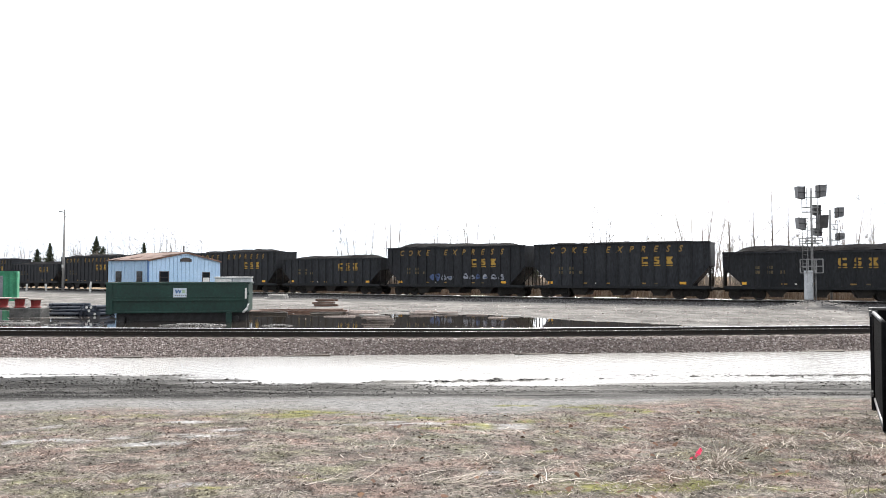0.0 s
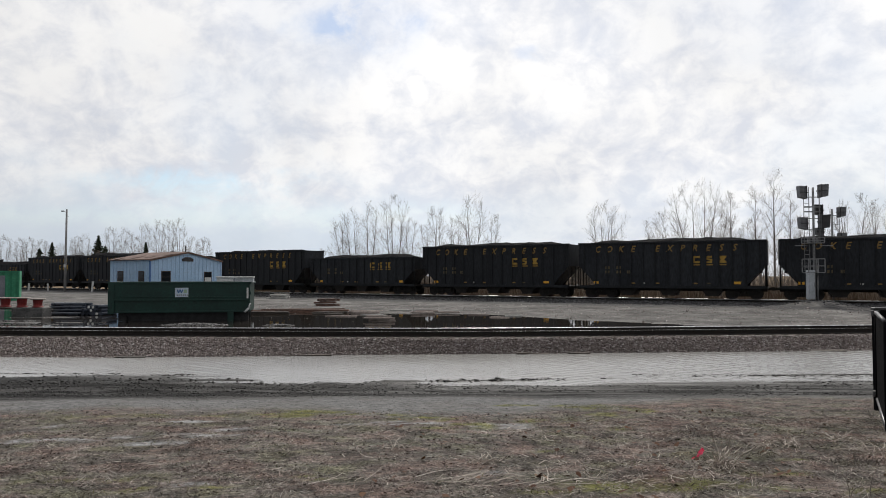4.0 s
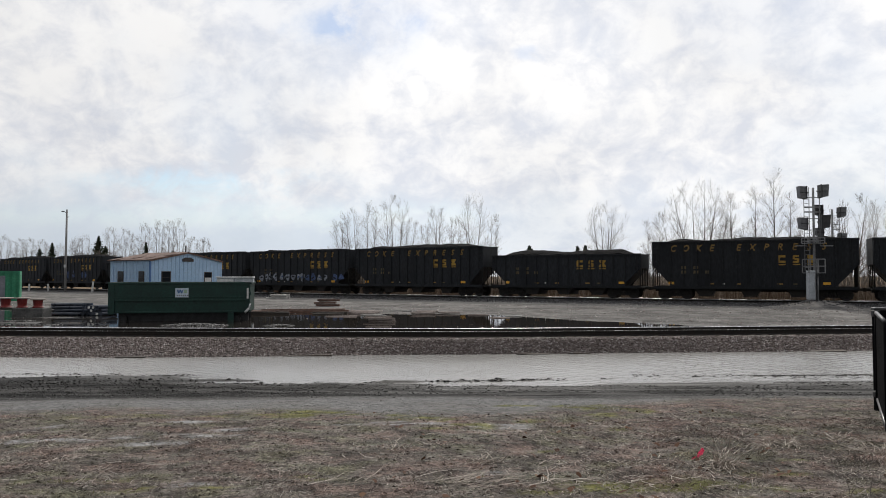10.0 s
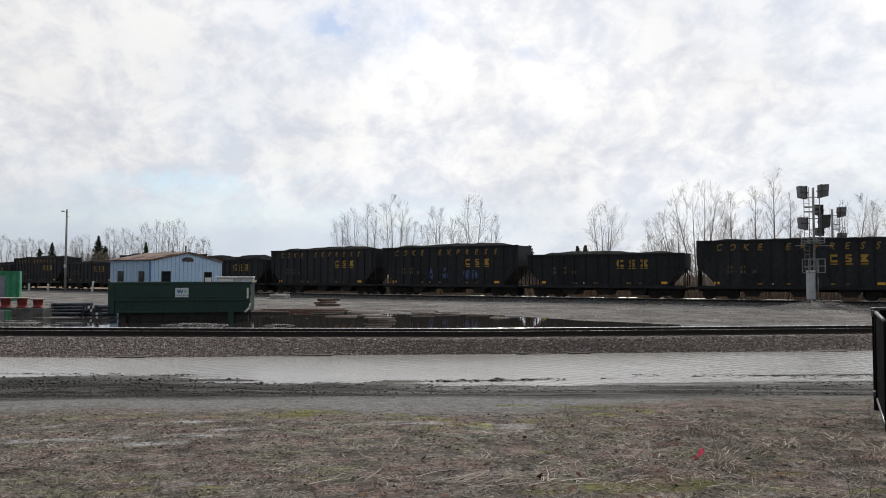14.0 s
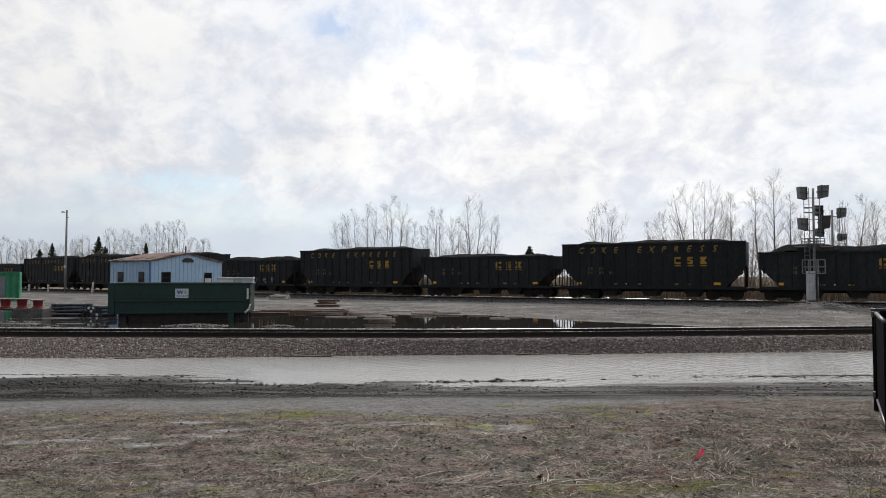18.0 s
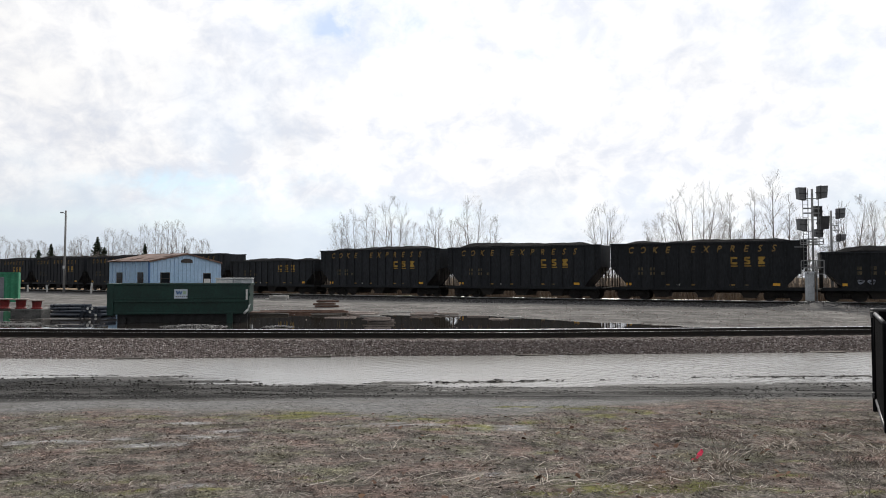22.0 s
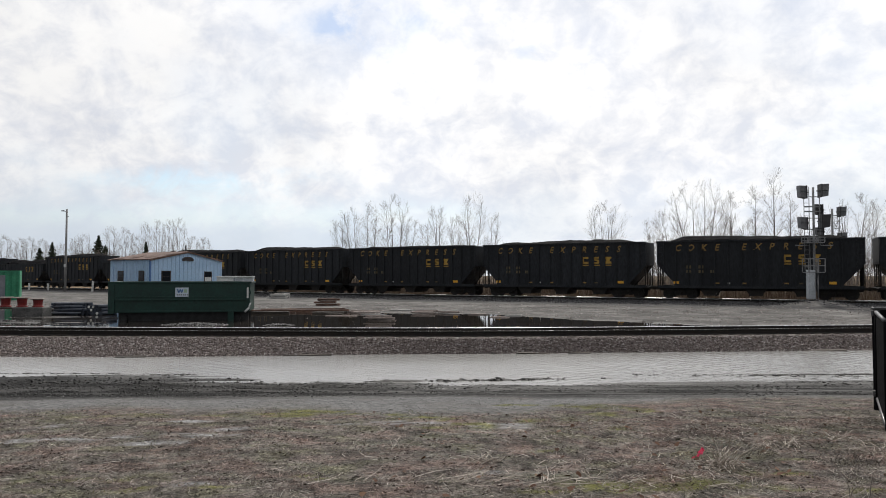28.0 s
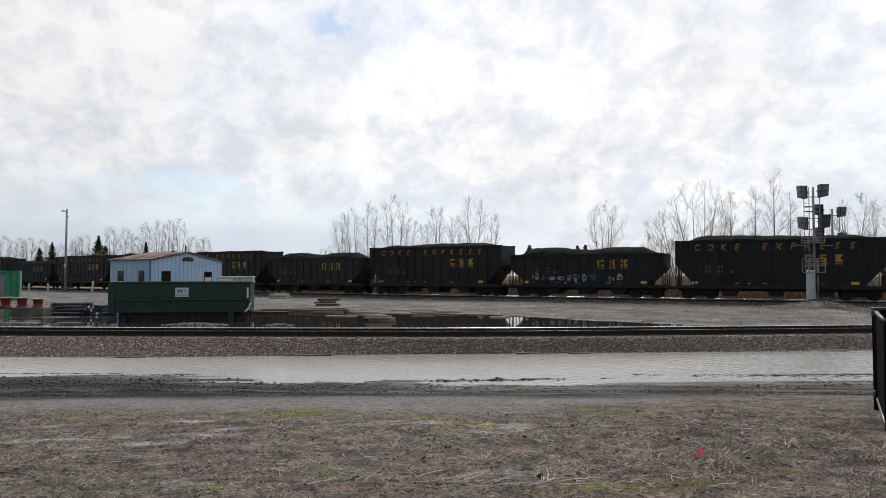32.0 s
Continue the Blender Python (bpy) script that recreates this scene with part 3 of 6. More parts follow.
def water_mat(name, tint, scale, strength, rough):
    m = bpy.data.materials.new(name)
    m.use_nodes = True
    n, l = m.node_tree.nodes, m.node_tree.links
    b = n["Principled BSDF"]
    b.inputs["Base Color"].default_value = (*tint, 1)
    b.inputs["Roughness"].default_value = rough
    b.inputs["IOR"].default_value = 1.33
    geo = n.new("ShaderNodeNewGeometry")
    mp = n.new("ShaderNodeMapping")
    mp.inputs["Scale"].default_value = (0.8, 1.3, 1)
    l.new(geo.outputs["Position"], mp.inputs[0])
    t = n.new("ShaderNodeTexNoise")
    t.inputs["Scale"].default_value, t.inputs["Detail"].default_value = scale, 4
    l.new(mp.outputs[0], t.inputs["Vector"])
    big = n.new("ShaderNodeTexNoise")
    big.inputs["Scale"].default_value = 0.25
    l.new(geo.outputs["Position"], big.inputs["Vector"])
    mr = n.new("ShaderNodeMapRange")
    mr.inputs["From Min"].default_value, mr.inputs["From Max"].default_value = 0.40, 0.65
    mr.inputs["To Min"].default_value, mr.inputs["To Max"].default_value = strength * 0.35, strength
    l.new(big.outputs["Fac"], mr.inputs["Value"])
    bp = n.new("ShaderNodeBump")
    bp.inputs["Distance"].default_value = 0.02
    l.new(mr.outputs[0], bp.inputs["Strength"])
    l.new(t.outputs["Fac"], bp.inputs["Height"])
    l.new(bp.outputs[0], b.inputs["Normal"])
    return m


def make_water():
    def sheet(x0, x1, y0, y1, z):
        bm = bmesh.new()
        n = 40
        rows = [[bm.verts.new((x0 + (x1 - x0) * i / n, y, z)) for i in range(n + 1)] for y in (y0, y1)]
        for i in range(n):
            bm.faces.new((rows[0][i], rows[0][i + 1], rows[1][i + 1], rows[1][i]))
        return bm

    # the ditch's surface, lightly ruffled by the wind, more so to the east
    gx = np.arange(-24, 24.01, 0.10)
    gy = np.arange(15.2, 25.2, 0.045)
    X, Y = np.meshgrid(gx, gy)
    r = np.random.RandomState(77)
    Z = np.zeros_like(X)
    for _ in range(14):
        lam = r.uniform(0.14, 0.42)
        a = r.normal(math.pi / 2, 0.7)
        Z += lam * np.sin(2 * math.pi / lam * (X * math.cos(a) + Y * math.sin(a)) + r.uniform(0, 6.28))
    gust = 0.28 + 1.0 * smooth(0, 9, X + 5 * (fbm(X, Y * 2.0, 0.4) - 0.5)) * fbm(X * 0.4, Y * 2, 0.8, _n2) * 1.5
    Z = WATER_NEAR + Z * 0.0062 * gust
    i = np.arange(X.size).reshape(X.shape)
    q = np.stack([i[:-1, :-1], i[:-1, 1:], i[1:, 1:], i[1:, :-1]], -1).reshape(-1, 4)
    me = bpy.data.meshes.new("water")
    me.vertices.add(X.size)
    me.vertices.foreach_set("co", np.stack([X, Y, Z], -1).ravel())
    me.loops.add(q.size)
    me.loops.foreach_set("vertex_index", q.ravel().astype(np.int32))
    me.polygons.add(len(q))
    me.polygons.foreach_set("loop_start", np.arange(0, q.size, 4, dtype=np.int32))
    me.update(calc_edges=True)
    me.polygons.foreach_set("use_smooth", np.ones(len(q), bool))
    tagged(part("water", me, water_mat("ditch_water", (0.255, 0.25, 0.242), 16.0, 0.45, 0.18)),
           "long shallow pool of standing rainwater beside the track", "puddle", kind="structure")
    tagged(part("water", sheet(-44, 19, 27.6, 50, WATER_YARD), water_mat("yard_water", (0.030, 0.026, 0.022), 6.0, 0.035, 0.03)),
           "dark still puddle lying in the yard", "puddle", kind="structure")


make_ground()
make_water()

# ---- tracks ----
RAIL_PROFILE = [(-0.070, -0.185), (0.070, -0.185), (0.070, -0.170), (0.012, -0.150), (0.010, -0.050), (0.036, -0.038), (0.037, -0.016), (0.031, -0.006), (0.018, -0.0012),
                (-0.018, -0.0012), (-0.031, -0.006), (-0.037, -0.016), (-0.036, -0.038), (-0.010, -0.050), (-0.012, -0.150), (-0.070, -0.170)]


# the busy far track's heads get a broad slanting shoulder to strengthen their glint
GLINT_PROFILE = RAIL_PROFILE[:7] + [(0.035, -0.012), (0.008, -0.0012), (-0.008, -0.0012), (-0.035, -0.012)] + RAIL_PROFILE[11:]


def make_rail(path, cant, label, polished=(8,), profile=RAIL_PROFILE, head=M_RAILTOP):
    """A rail swept along (x, y, heading) with its head leaning by cant towards the left of the way."""
    bm = bmesh.new()
    rings = []
    c, s = math.cos(cant), math.sin(cant)
    for x, y, th in path:
        nx, ny = -math.sin(th), math.cos(th)
        ring = []
        for u, v in profile:
            v0 = v + 0.185
            uu, vv = u * c + v0 * s, -u * s + v0 * c - 0.185
            ring.append(bm.verts.new((x + nx * uu, y + ny * uu, RAIL_Z + vv)))
        rings.append(ring)
    n = len(RAIL_PROFILE)
    for a, b in zip(rings, rings[1:]):
        for i in range(n):
            f = bm.faces.new((a[i], b[i], b[(i + 1) % n], a[(i + 1) % n]))
            if i in polished:
                f.material_index = 1
                f.smooth = True
    bmesh.ops.recalc_face_normals(bm, faces=bm.faces)
    ob = part("rail", bm, M_RAIL)
    ob.data.materials.append(head)
    return tagged(ob, label, "rail", kind="structure")


def near_path(off):
    out = []
    for x in np.arange(-60, 60.1, 1.0):
        th = math.atan((near_y(x + 0.5) - near_y(x - 0.5)))
        out.append((x, float(near_y(x)) + off, th))
    return out


for off, cant in ((-GAUGE, 0.025), (GAUGE, -0.025)):
    make_rail(near_path(off), cant, "rusty steel rail with a polished head on stone ballast", (8,) if off < 0 else (8, 9, 10))
for off, cant in ((-GAUGE, 0.025), (GAUGE, -0.025)):
    make_rail([arc(s, SIDE + off) for s in np.arange(-330, 120, 2.0)], cant, "bright steel rail of the far curved track under the train, head broadened to glint", (7, 8, 9, 10, 11), GLINT_PROFILE, M_RAILGLINT)


def make_ties():
    me = bpy.data.meshes.new("tie")
    bm = bx(-0.115, 0.115, -1.3, 1.3, -0.18, 0.0, 0.012)
    bm.to_mesh(me)
    bm.free()
    me.materials.append(M_TIE)
    near = thing("track_bed", "near track of creosoted timber ties", "railway track", kind="structure")
    rnd = random.Random(5)
    x = -24.0
    while x < 24:
        ob = new("tie", me)
        ob.parent = near
        th = math.atan(float(near_y(x + 0.5) - near_y(x - 0.5)))
        ob.matrix_basis = Matrix.Translation((x, float(near_y(x)) + rnd.uniform(-0.04, 0.04), RAIL_Z - 0.185 + rnd.uniform(-0.008, 0.004))) @ Matrix.Rotation(th, 4, "Z")
        x += 0.5
    far = thing("far_track_bed", "far curved track of timber ties", "railway track", kind="structure")
    bm = bmesh.new()
    for s in np.arange(-200, 60, 0.55):
        px, py, th = arc(s, SIDE)
        m = Matrix.Translation((px, py, RAIL_Z - 0.185)) @ Matrix.Rotation(th, 4, "Z")
        k = len(bm.verts)
        box(bm, -0.115, 0.115, -1.3, 1.3, -0.18, 0)
        bm.verts.ensure_lookup_table()
        bmesh.ops.transform(bm, matrix=m, verts=bm.verts[k:])
    tagged(part("tie_row", bm, M_TIE, far), kind="stuff")


make_ties()


def scatter(name, pts, sizes, material, label, category, seed, flat=0.7):
    """Many small broken stones in one mesh, from a cut octahedron each."""
    base = np.array([(1, 0, 0), (-1, 0, 0), (0, 1, 0), (0, -1, 0), (0, 0, 1), (0, 0, -1)], float)
    tri = np.array([(0, 2, 4), (2, 1, 4), (1, 3, 4), (3, 0, 4), (2, 0, 5), (1, 2, 5), (3, 1, 5), (0, 3, 5)])
    r = np.random.RandomState(seed)
    n = len(pts)
    v = base[None] * r.uniform(0.6, 1.3, (n, 6, 1)) + r.uniform(-0.28, 0.28, (n, 6, 3))
    v[:, :, 2] *= flat
    a = r.uniform(0, 6.28, n)
    ca, sa = np.cos(a)[:, None], np.sin(a)[:, None]
    v = np.stack([v[:, :, 0] * ca - v[:, :, 1] * sa, v[:, :, 0] * sa + v[:, :, 1] * ca, v[:, :, 2]], -1)
    v = v * np.asarray(sizes)[:, None, None] + np.asarray(pts)[:, None, :]
    f = tri[None] + (np.arange(n) * 6)[:, None, None]
    me = bpy.data.meshes.new(name)
    me.vertices.add(n * 6)
    me.vertices.foreach_set("co", v.ravel())
    me.loops.add(n * 24)
    me.loops.foreach_set("vertex_index", f.ravel().astype(np.int32))
    me.polygons.add(n * 8)
    me.polygons.foreach_set("loop_start", np.arange(0, n * 24, 3, dtype=np.int32))
    me.update(calc_edges=True)
    ob = part(name, me, material)
    return tagged(ob, label, category, kind="stuff")


def make_ballast():
    r = np.random.RandomState(3)
    n = 42000
    x = r.uniform(-21, 21, n)
    y = near_y(x) - (1.34 + (toe_of(x) - 1.20) * r.rand(n))
    z = ground_z(x, y) + r.uniform(-0.01, 0.03, n)
    scatter("ballast", np.stack([x, y, z], -1), r.uniform(0.022, 0.054, n), M_STONE, "loose brown and grey crushed stone ballast", "ballast", 4, 0.55)
    n = 14000
    s = r.uniform(-75, 12, n)
    q = np.array([arc(a, SIDE - b) for a, b in zip(s, 0.9 + 7.0 * r.rand(n) ** 1.4)])
    z = ground_z(q[:, 0], q[:, 1]) + r.uniform(-0.02, 0.04, n)
    scatter("ballast", np.stack([q[:, 0], q[:, 1], z], -1), r.uniform(0.035, 0.085, n), M_STONE2, "dark grey stone ballast of the far track", "ballast", 6)


make_ballast()


def make_planks():
    """Old boards washed up along the foot of the ballast."""
    rnd = random.Random(8)
    for x, length, turn in ((2.85, 1.05, 4), (4.35, 0.7, -3), (-4.2, 1.5, 2), (12.6, 1.3, -2), (-9.5, 0.9, 3)):
        y = float(near_y(x) - toe_of(x)) - 0.10
        ob = part("plank", bx(-length / 2, length / 2, -0.09, 0.09, 0, 0.045, 0.008), M_TIE)
        ob.matrix_basis = pose(x, y, -0.845, rnd.uniform(-3, 8), rnd.uniform(-2, 2), turn)
        tagged(ob, "dark weathered board lying at the foot of the ballast", "plank", "washed-up boards")


make_planks()


def make_yard_gravel():
    r = np.random.RandomState(15)
    n = 16000
    y = 28 + 26 * r.rand(n) ** 0.8
    x = r.uniform(-0.62, 0.64, n) * y
    z = ground_z(x, y)
    keep = (far_dist(x, y) > 4) & (z > WATER_YARD - 0.01)
    scatter("gravel", np.stack([x, y, z], -1)[keep], (0.012 + 0.05 * r.rand(n) ** 3)[keep], M_STONE, "loose grey stones strewn over the yard", "gravel", 16, 0.6)


make_yard_gravel()

# ---- the train ----
TALL = dict(half=7.36, pitch=15.556, top=4.62, knee=2.25, letter=5.79)
LOW = dict(half=6.72, pitch=14.355, top=3.70, knee=2.05, letter=5.9)
SLOT = 0.98


GLYPHS = {}


def glyph(ch, height):
    """One upright character standing in the plane y = 0 and facing -y."""
    if ch not in GLYPHS:
        cu = bpy.data.curves.new("letter", "FONT")
        cu.body, cu.size, cu.align_x, cu.extrude, cu.resolution_u = ch, height * 1.38, "CENTER", 0.004, 2
        cu.shear, cu.offset = 0.30, 0.018
        ob = bpy.data.objects.new("letter", cu)
        me = bpy.data.meshes.new_from_object(ob)
        me.transform(Matrix.Rotation(math.pi / 2, 4, "X") @ Matrix.Diagonal((0.92, 1, 1, 1)))
        bpy.data.objects.remove(ob)
        bpy.data.curves.remove(cu)
        GLYPHS[ch] = me
    return GLYPHS[ch]


def coal_mesh(spec, seed):
    """A heaped load: low at the ends, lumpy on top."""
    f = lattice_noise(seed)
    nx, ny = 60, 10
    L, W = spec["half"] - 0.12, 1.42
    u = np.linspace(-1, 1, nx)
    v = np.linspace(-1, 1, ny)
    U, V = np.meshgrid(u, v)
    x, y = U * L, V * W
    peak = (0.33 if spec is TALL else 0.42) * (0.8 + 0.22 * (seed % 4))
    swell = 0.75 + 0.5 * f(x * 0.35 + seed, y * 0.1 + 3)
    h = peak * swell * smooth(0.99, 0.70, np.abs(U)) * (1 - 0.75 * np.abs(V) ** 2.2) - 0.10 + 0.10 * (f(x * 2.1, y * 2.1 + 9) - 0.5) + 0.05 * (f(x * 5, y * 5) - 0.5)
    z = spec["top"] + h
    co = np.stack([x, y, z], -1).reshape(-1, 3)
    i = np.arange(nx * ny).reshape(ny, nx)
    q = np.stack([i[:-1, :-1], i[:-1, 1:], i[1:, 1:], i[1:, :-1]], -1).reshape(-1, 4)
    me = bpy.data.meshes.new("coal_load")
    me.from_pydata(co.tolist(), [], q.tolist())
    me.materials.append(M_COAL)
    return me


def make_truck(parent, x):
    t = part("truck", bx(-0.30, 0.30, -0.95, 0.95, 0.38, 0.66, 0.03), M_TRUCK, parent)
    t.location = (x, 0, 0)
    for s in (-1, 1):
        prof = [(-1.20, 0.62), (-1.12, 0.36), (-0.72, 0.36), (-0.42, 0.24), (0.42, 0.24), (0.72, 0.36), (1.12, 0.36), (1.20, 0.62), (0.70, 0.72), (0.35, 0.80), (-0.35, 0.80), (-0.70, 0.72)]
        b = prism(bmesh.new(), prof, s * 0.98 - 0.07, s * 0.98 + 0.07)
        for k in (-0.28, -0.1, 0.1, 0.28):
            tube(b, (k, s * 1.06, 0.34), (k, s * 1.06, 0.62), 0.06, n=8)
        for k in (-0.89, 0.89):
            tube(b, (k, s * 1.02, 0.46), (k, s * 1.15, 0.46), 0.115, n=10)
        part("side_frame", b, M_TRUCK, t)
    for k in (-0.89, 0.89):
        w = bmesh.new()
        lathe(w, [(0.075, -0.98), (0.075, -0.80), (0.44, -0.80), (0.46, -0.785), (0.455, -0.70), (0.485, -0.685), (0.485, -0.665), (0.40, -0.66), (0.10, -0.69),
                  (0.085, 0), (0.10, 0.69), (0.40, 0.66), (0.485, 0.665), (0.485, 0.685), (0.455, 0.70), (0.46, 0.785), (0.44, 0.80), (0.075, 0.80), (0.075, 0.98)], "y", 18)
        ob = part("wheelset", w, M_WHEEL, t)
        ob.location = (k, 0, 0.46)
    return t


def make_car(spec, name, label):
    H, top, knee = spec["half"], spec["top"], spec["knee"]
    car = thing(name, label, "coal hopper", "cars of the coal train")
    inset = 1.38
    side = [(-H, top), (-H, knee + 0.5), (-H + inset, 1.22), (-H + inset, 0.98), (H - inset, 0.98), (H - inset, 1.22), (H, knee + 0.5), (H, top)]
    for s, nm in ((-1, "side_wall"), (1, "side_wall")):
        part(nm, prism(bmesh.new(), side, s * 1.47 - 0.015, s * 1.47 + 0.015), M_CAR, car)
    # the end walls and the slope sheets below them
    for s in (-1, 1):
        part("end_wall", bx(min(s * H, s * (H - 0.05)), max(s * H, s * (H - 0.05)), -1.45, 1.45, knee + 0.45, top - 0.02), M_CAR, car)
        b = bmesh.new()
        prism(b, [(s * H, knee + 0.5), (s * (H - 0.06), knee + 0.56), (s * (H - inset - 0.5), 0.92), (s * (H - inset - 0.5), 0.84)], -1.44, 1.44)
        part("slope_sheet", b, M_SLOPE, car, "bare worn steel slope sheet")
        b = bmesh.new()
        for y in (-1.35, -0.45, 0.45, 1.35):
            tube(b, (s * (H - 0.12), y, 0.95), (s * (H - 0.12), y, knee + 0.55), 0.045, n=6)
        box(b, min(s * (H + 0.02), s * (H - 1.7)), max(s * (H + 0.02), s * (H - 1.7)), -1.45, 1.45, 0.86, 0.99)
        part("end_platform", b, M_TRUCK, car)
        lad = bmesh.new()
        for x in (H - 0.05, H - 0.45):
            tube(lad, (s * x, -1.53, 1.0 if x > H - 0.2 else 2.2), (s * x, -1.53, top - 0.1), 0.018, n=5)
        for z in np.arange(2.3, top - 0.1, 0.36):
            tube(lad, (s * (H - 0.05), -1.53, z), (s * (H - 0.45), -1.53, z), 0.013, n=5)
        part("ladder", lad, M_RIB, car)
        cp = bmesh.new()
        gap = spec["pitch"] / 2
        box(cp, min(s * (H - 0.3), s * (gap - 0.02)), max(s * (H - 0.3), s * (gap - 0.02)), -0.09, 0.09, 0.74, 0.94, 0.015)
        box(cp, min(s * (gap - 0.16), s * (gap - 0.01)), max(s * (gap - 0.16), s * (gap - 0.01)), -0.15, 0.15, 0.70, 0.98, 0.02)
        part("coupler", cp, M_TRUCK, car)
        make_truck(car, s * (H - 1.72))
    part("top_rail", box(box(bx(-H - 0.02, H + 0.02, -1.56, -1.45, top - 0.09, top + 0.03), -H - 0.02, H + 0.02, 1.45, 1.56, top - 0.09, top + 0.03), -H - 0.02, -H + 0.08, -1.45, 1.45, top - 0.07, top + 0.02), M_RIB, car)
    part("side_sill", box(bx(-H + 0.1, H - 0.1, -1.53, -1.40, 0.84, 1.06), -H + 0.1, H - 0.1, 1.40, 1.53, 0.84, 1.06), M_RIB, car)
    part("centre_sill", bx(-H + 0.05, H - 0.05, -0.2, 0.2, 0.62, 0.98), M_TRUCK, car)
    nrib = int(2 * (H - 0.35) / SLOT)
    rib = bpy.data.meshes.new("rib")
    b = bmesh.new()
    box(b, -0.05, 0.05, -0.065, 0.0, 0.0, 1.0)
    b.to_mesh(rib)
    b.free()
    rib.materials.append(M_RIB)
    for i in range(nrib + 1):
        x = -nrib * SLOT / 2 + i * SLOT
        low = 1.02 if abs(x) < H - inset else 1.10 + (abs(x) - (H - inset)) * (knee - 0.72) / inset
        for s in (-1, 1):
            r = new("rib", rib)
            r.parent = car
            r.location, r.scale = (x, s * 1.485 if s < 0 else 1.55, low), (1, 1, top - 0.08 - low)
    # the discharge bays between the trucks
    step = (H - 2.0) * 0.62
    for x in (-step, 0.0, step):
        b = bmesh.new()
        w = 0.95
        prism(b, [(x - w, 1.0), (x + w, 1.0), (x + 0.42, 0.30), (x - 0.42, 0.30)], -1.25, 1.25)
        box(b, x - 0.5, x + 0.5, -1.3, 1.3, 0.26, 0.34)
        part("discharge_bay", b, M_TRUCK, car)
    part("coal_load", coal_mesh(spec, 31), None, car, "heaped black coal")
    # lettering on both sides would show on one only
    y = -1.492
    x0 = -H + 1.62
    if spec is TALL:
        for c, k in zip("COKEEXPRESS", (0, 1, 2, 3, 5, 6, 7, 8, 9, 10, 11)):
            w = part("letter", glyph(c, 0.52), M_FADED, car)
            w.location = (x0 + SLOT * k, y - 0.004, 3.84)
    zc = 2.86 if spec is TALL else 2.62
    for i in range(3):
        cx = x0 + 0.12 + SLOT * (8 + i) if spec is TALL else 1.53 + SLOT * i
        b = bmesh.new()
        if i == 2:
            prism(b, [(cx - 0.29, zc + 0.58), (cx - 0.29, zc + 0.47), (cx - 0.12, zc + 0.29), (cx - 0.29, zc + 0.11), (cx - 0.29, zc), (cx + 0.29, zc), (cx + 0.29, zc + 0.11),
                      (cx + 0.12, zc + 0.29), (cx + 0.29, zc + 0.47), (cx + 0.29, zc + 0.58)], y - 0.006, y + 0.006)
        elif i == 0:
            prism(b, [(cx - 0.20, zc), (cx + 0.27, zc), (cx + 0.27, zc + 0.17), (cx - 0.10, zc + 0.17), (cx - 0.10, zc + 0.41), (cx + 0.27, zc + 0.41), (cx + 0.27, zc + 0.58),
                      (cx - 0.20, zc + 0.58), (cx - 0.29, zc + 0.48), (cx - 0.29, zc + 0.10)], y - 0.006, y + 0.006)
        else:
            prism(b, [(cx - 0.22, zc), (cx + 0.16, zc), (cx + 0.22, zc + 0.10), (cx + 0.22, zc + 0.32), (cx - 0.06, zc + 0.38), (cx - 0.06, zc + 0.44), (cx + 0.21, zc + 0.44), (cx + 0.21, zc + 0.58), (cx - 0.16, zc + 0.58), (cx - 0.22, zc + 0.48), (cx - 0.22, zc + 0.28), (cx + 0.06, zc + 0.20), (cx + 0.06, zc + 0.14), (cx - 0.22, zc + 0.14)], y - 0.006, y + 0.006)
        box(b, cx - 0.29, cx + 0.29, y - 0.006, y + 0.006, zc - 0.17, zc - 0.09)
        part("emblem", b, M_YELLOW, car, "yellow painted block emblem")
    for row, (zz, hh) in enumerate(((2.42, 0.24), (2.06, 0.24)) if spec is TALL else ((2.40, 0.24), (2.04, 0.24))):
        for k, wd in ((0.9, 0.42), (1.85, 0.42), (2.75, 0.36 if row else 0.0)):
            if wd:
                xx = -H + 1.4 + k * SLOT
                for q in (0.0, 0.5):
                    part("number_bar", bx(xx + wd * q, xx + wd * (q + 0.38), y - 0.005, y + 0.005, zz, zz + hh), M_FAINT, car)
    for k, wd, mt in ((-0.12, 0.42, M_REFLECT), (3.0, 0.40, M_FADED), (3.9, 0.22, M_WHITE), (5.0, 0.38, M_FADED), (8.0, 0.40, M_FADED), (9.05, 0.3, M_FAINT), (11.2, 0.5, M_REFLECT)):
        xx = x0 + k * SLOT * (1 if spec is TALL else 0.93)
        part("reflector", bx(xx - wd / 2, xx + wd / 2, y - 0.006, y + 0.006, 1.20, 1.20 + (0.20 if mt is M_REFLECT else 0.11)), mt, car)
    return car


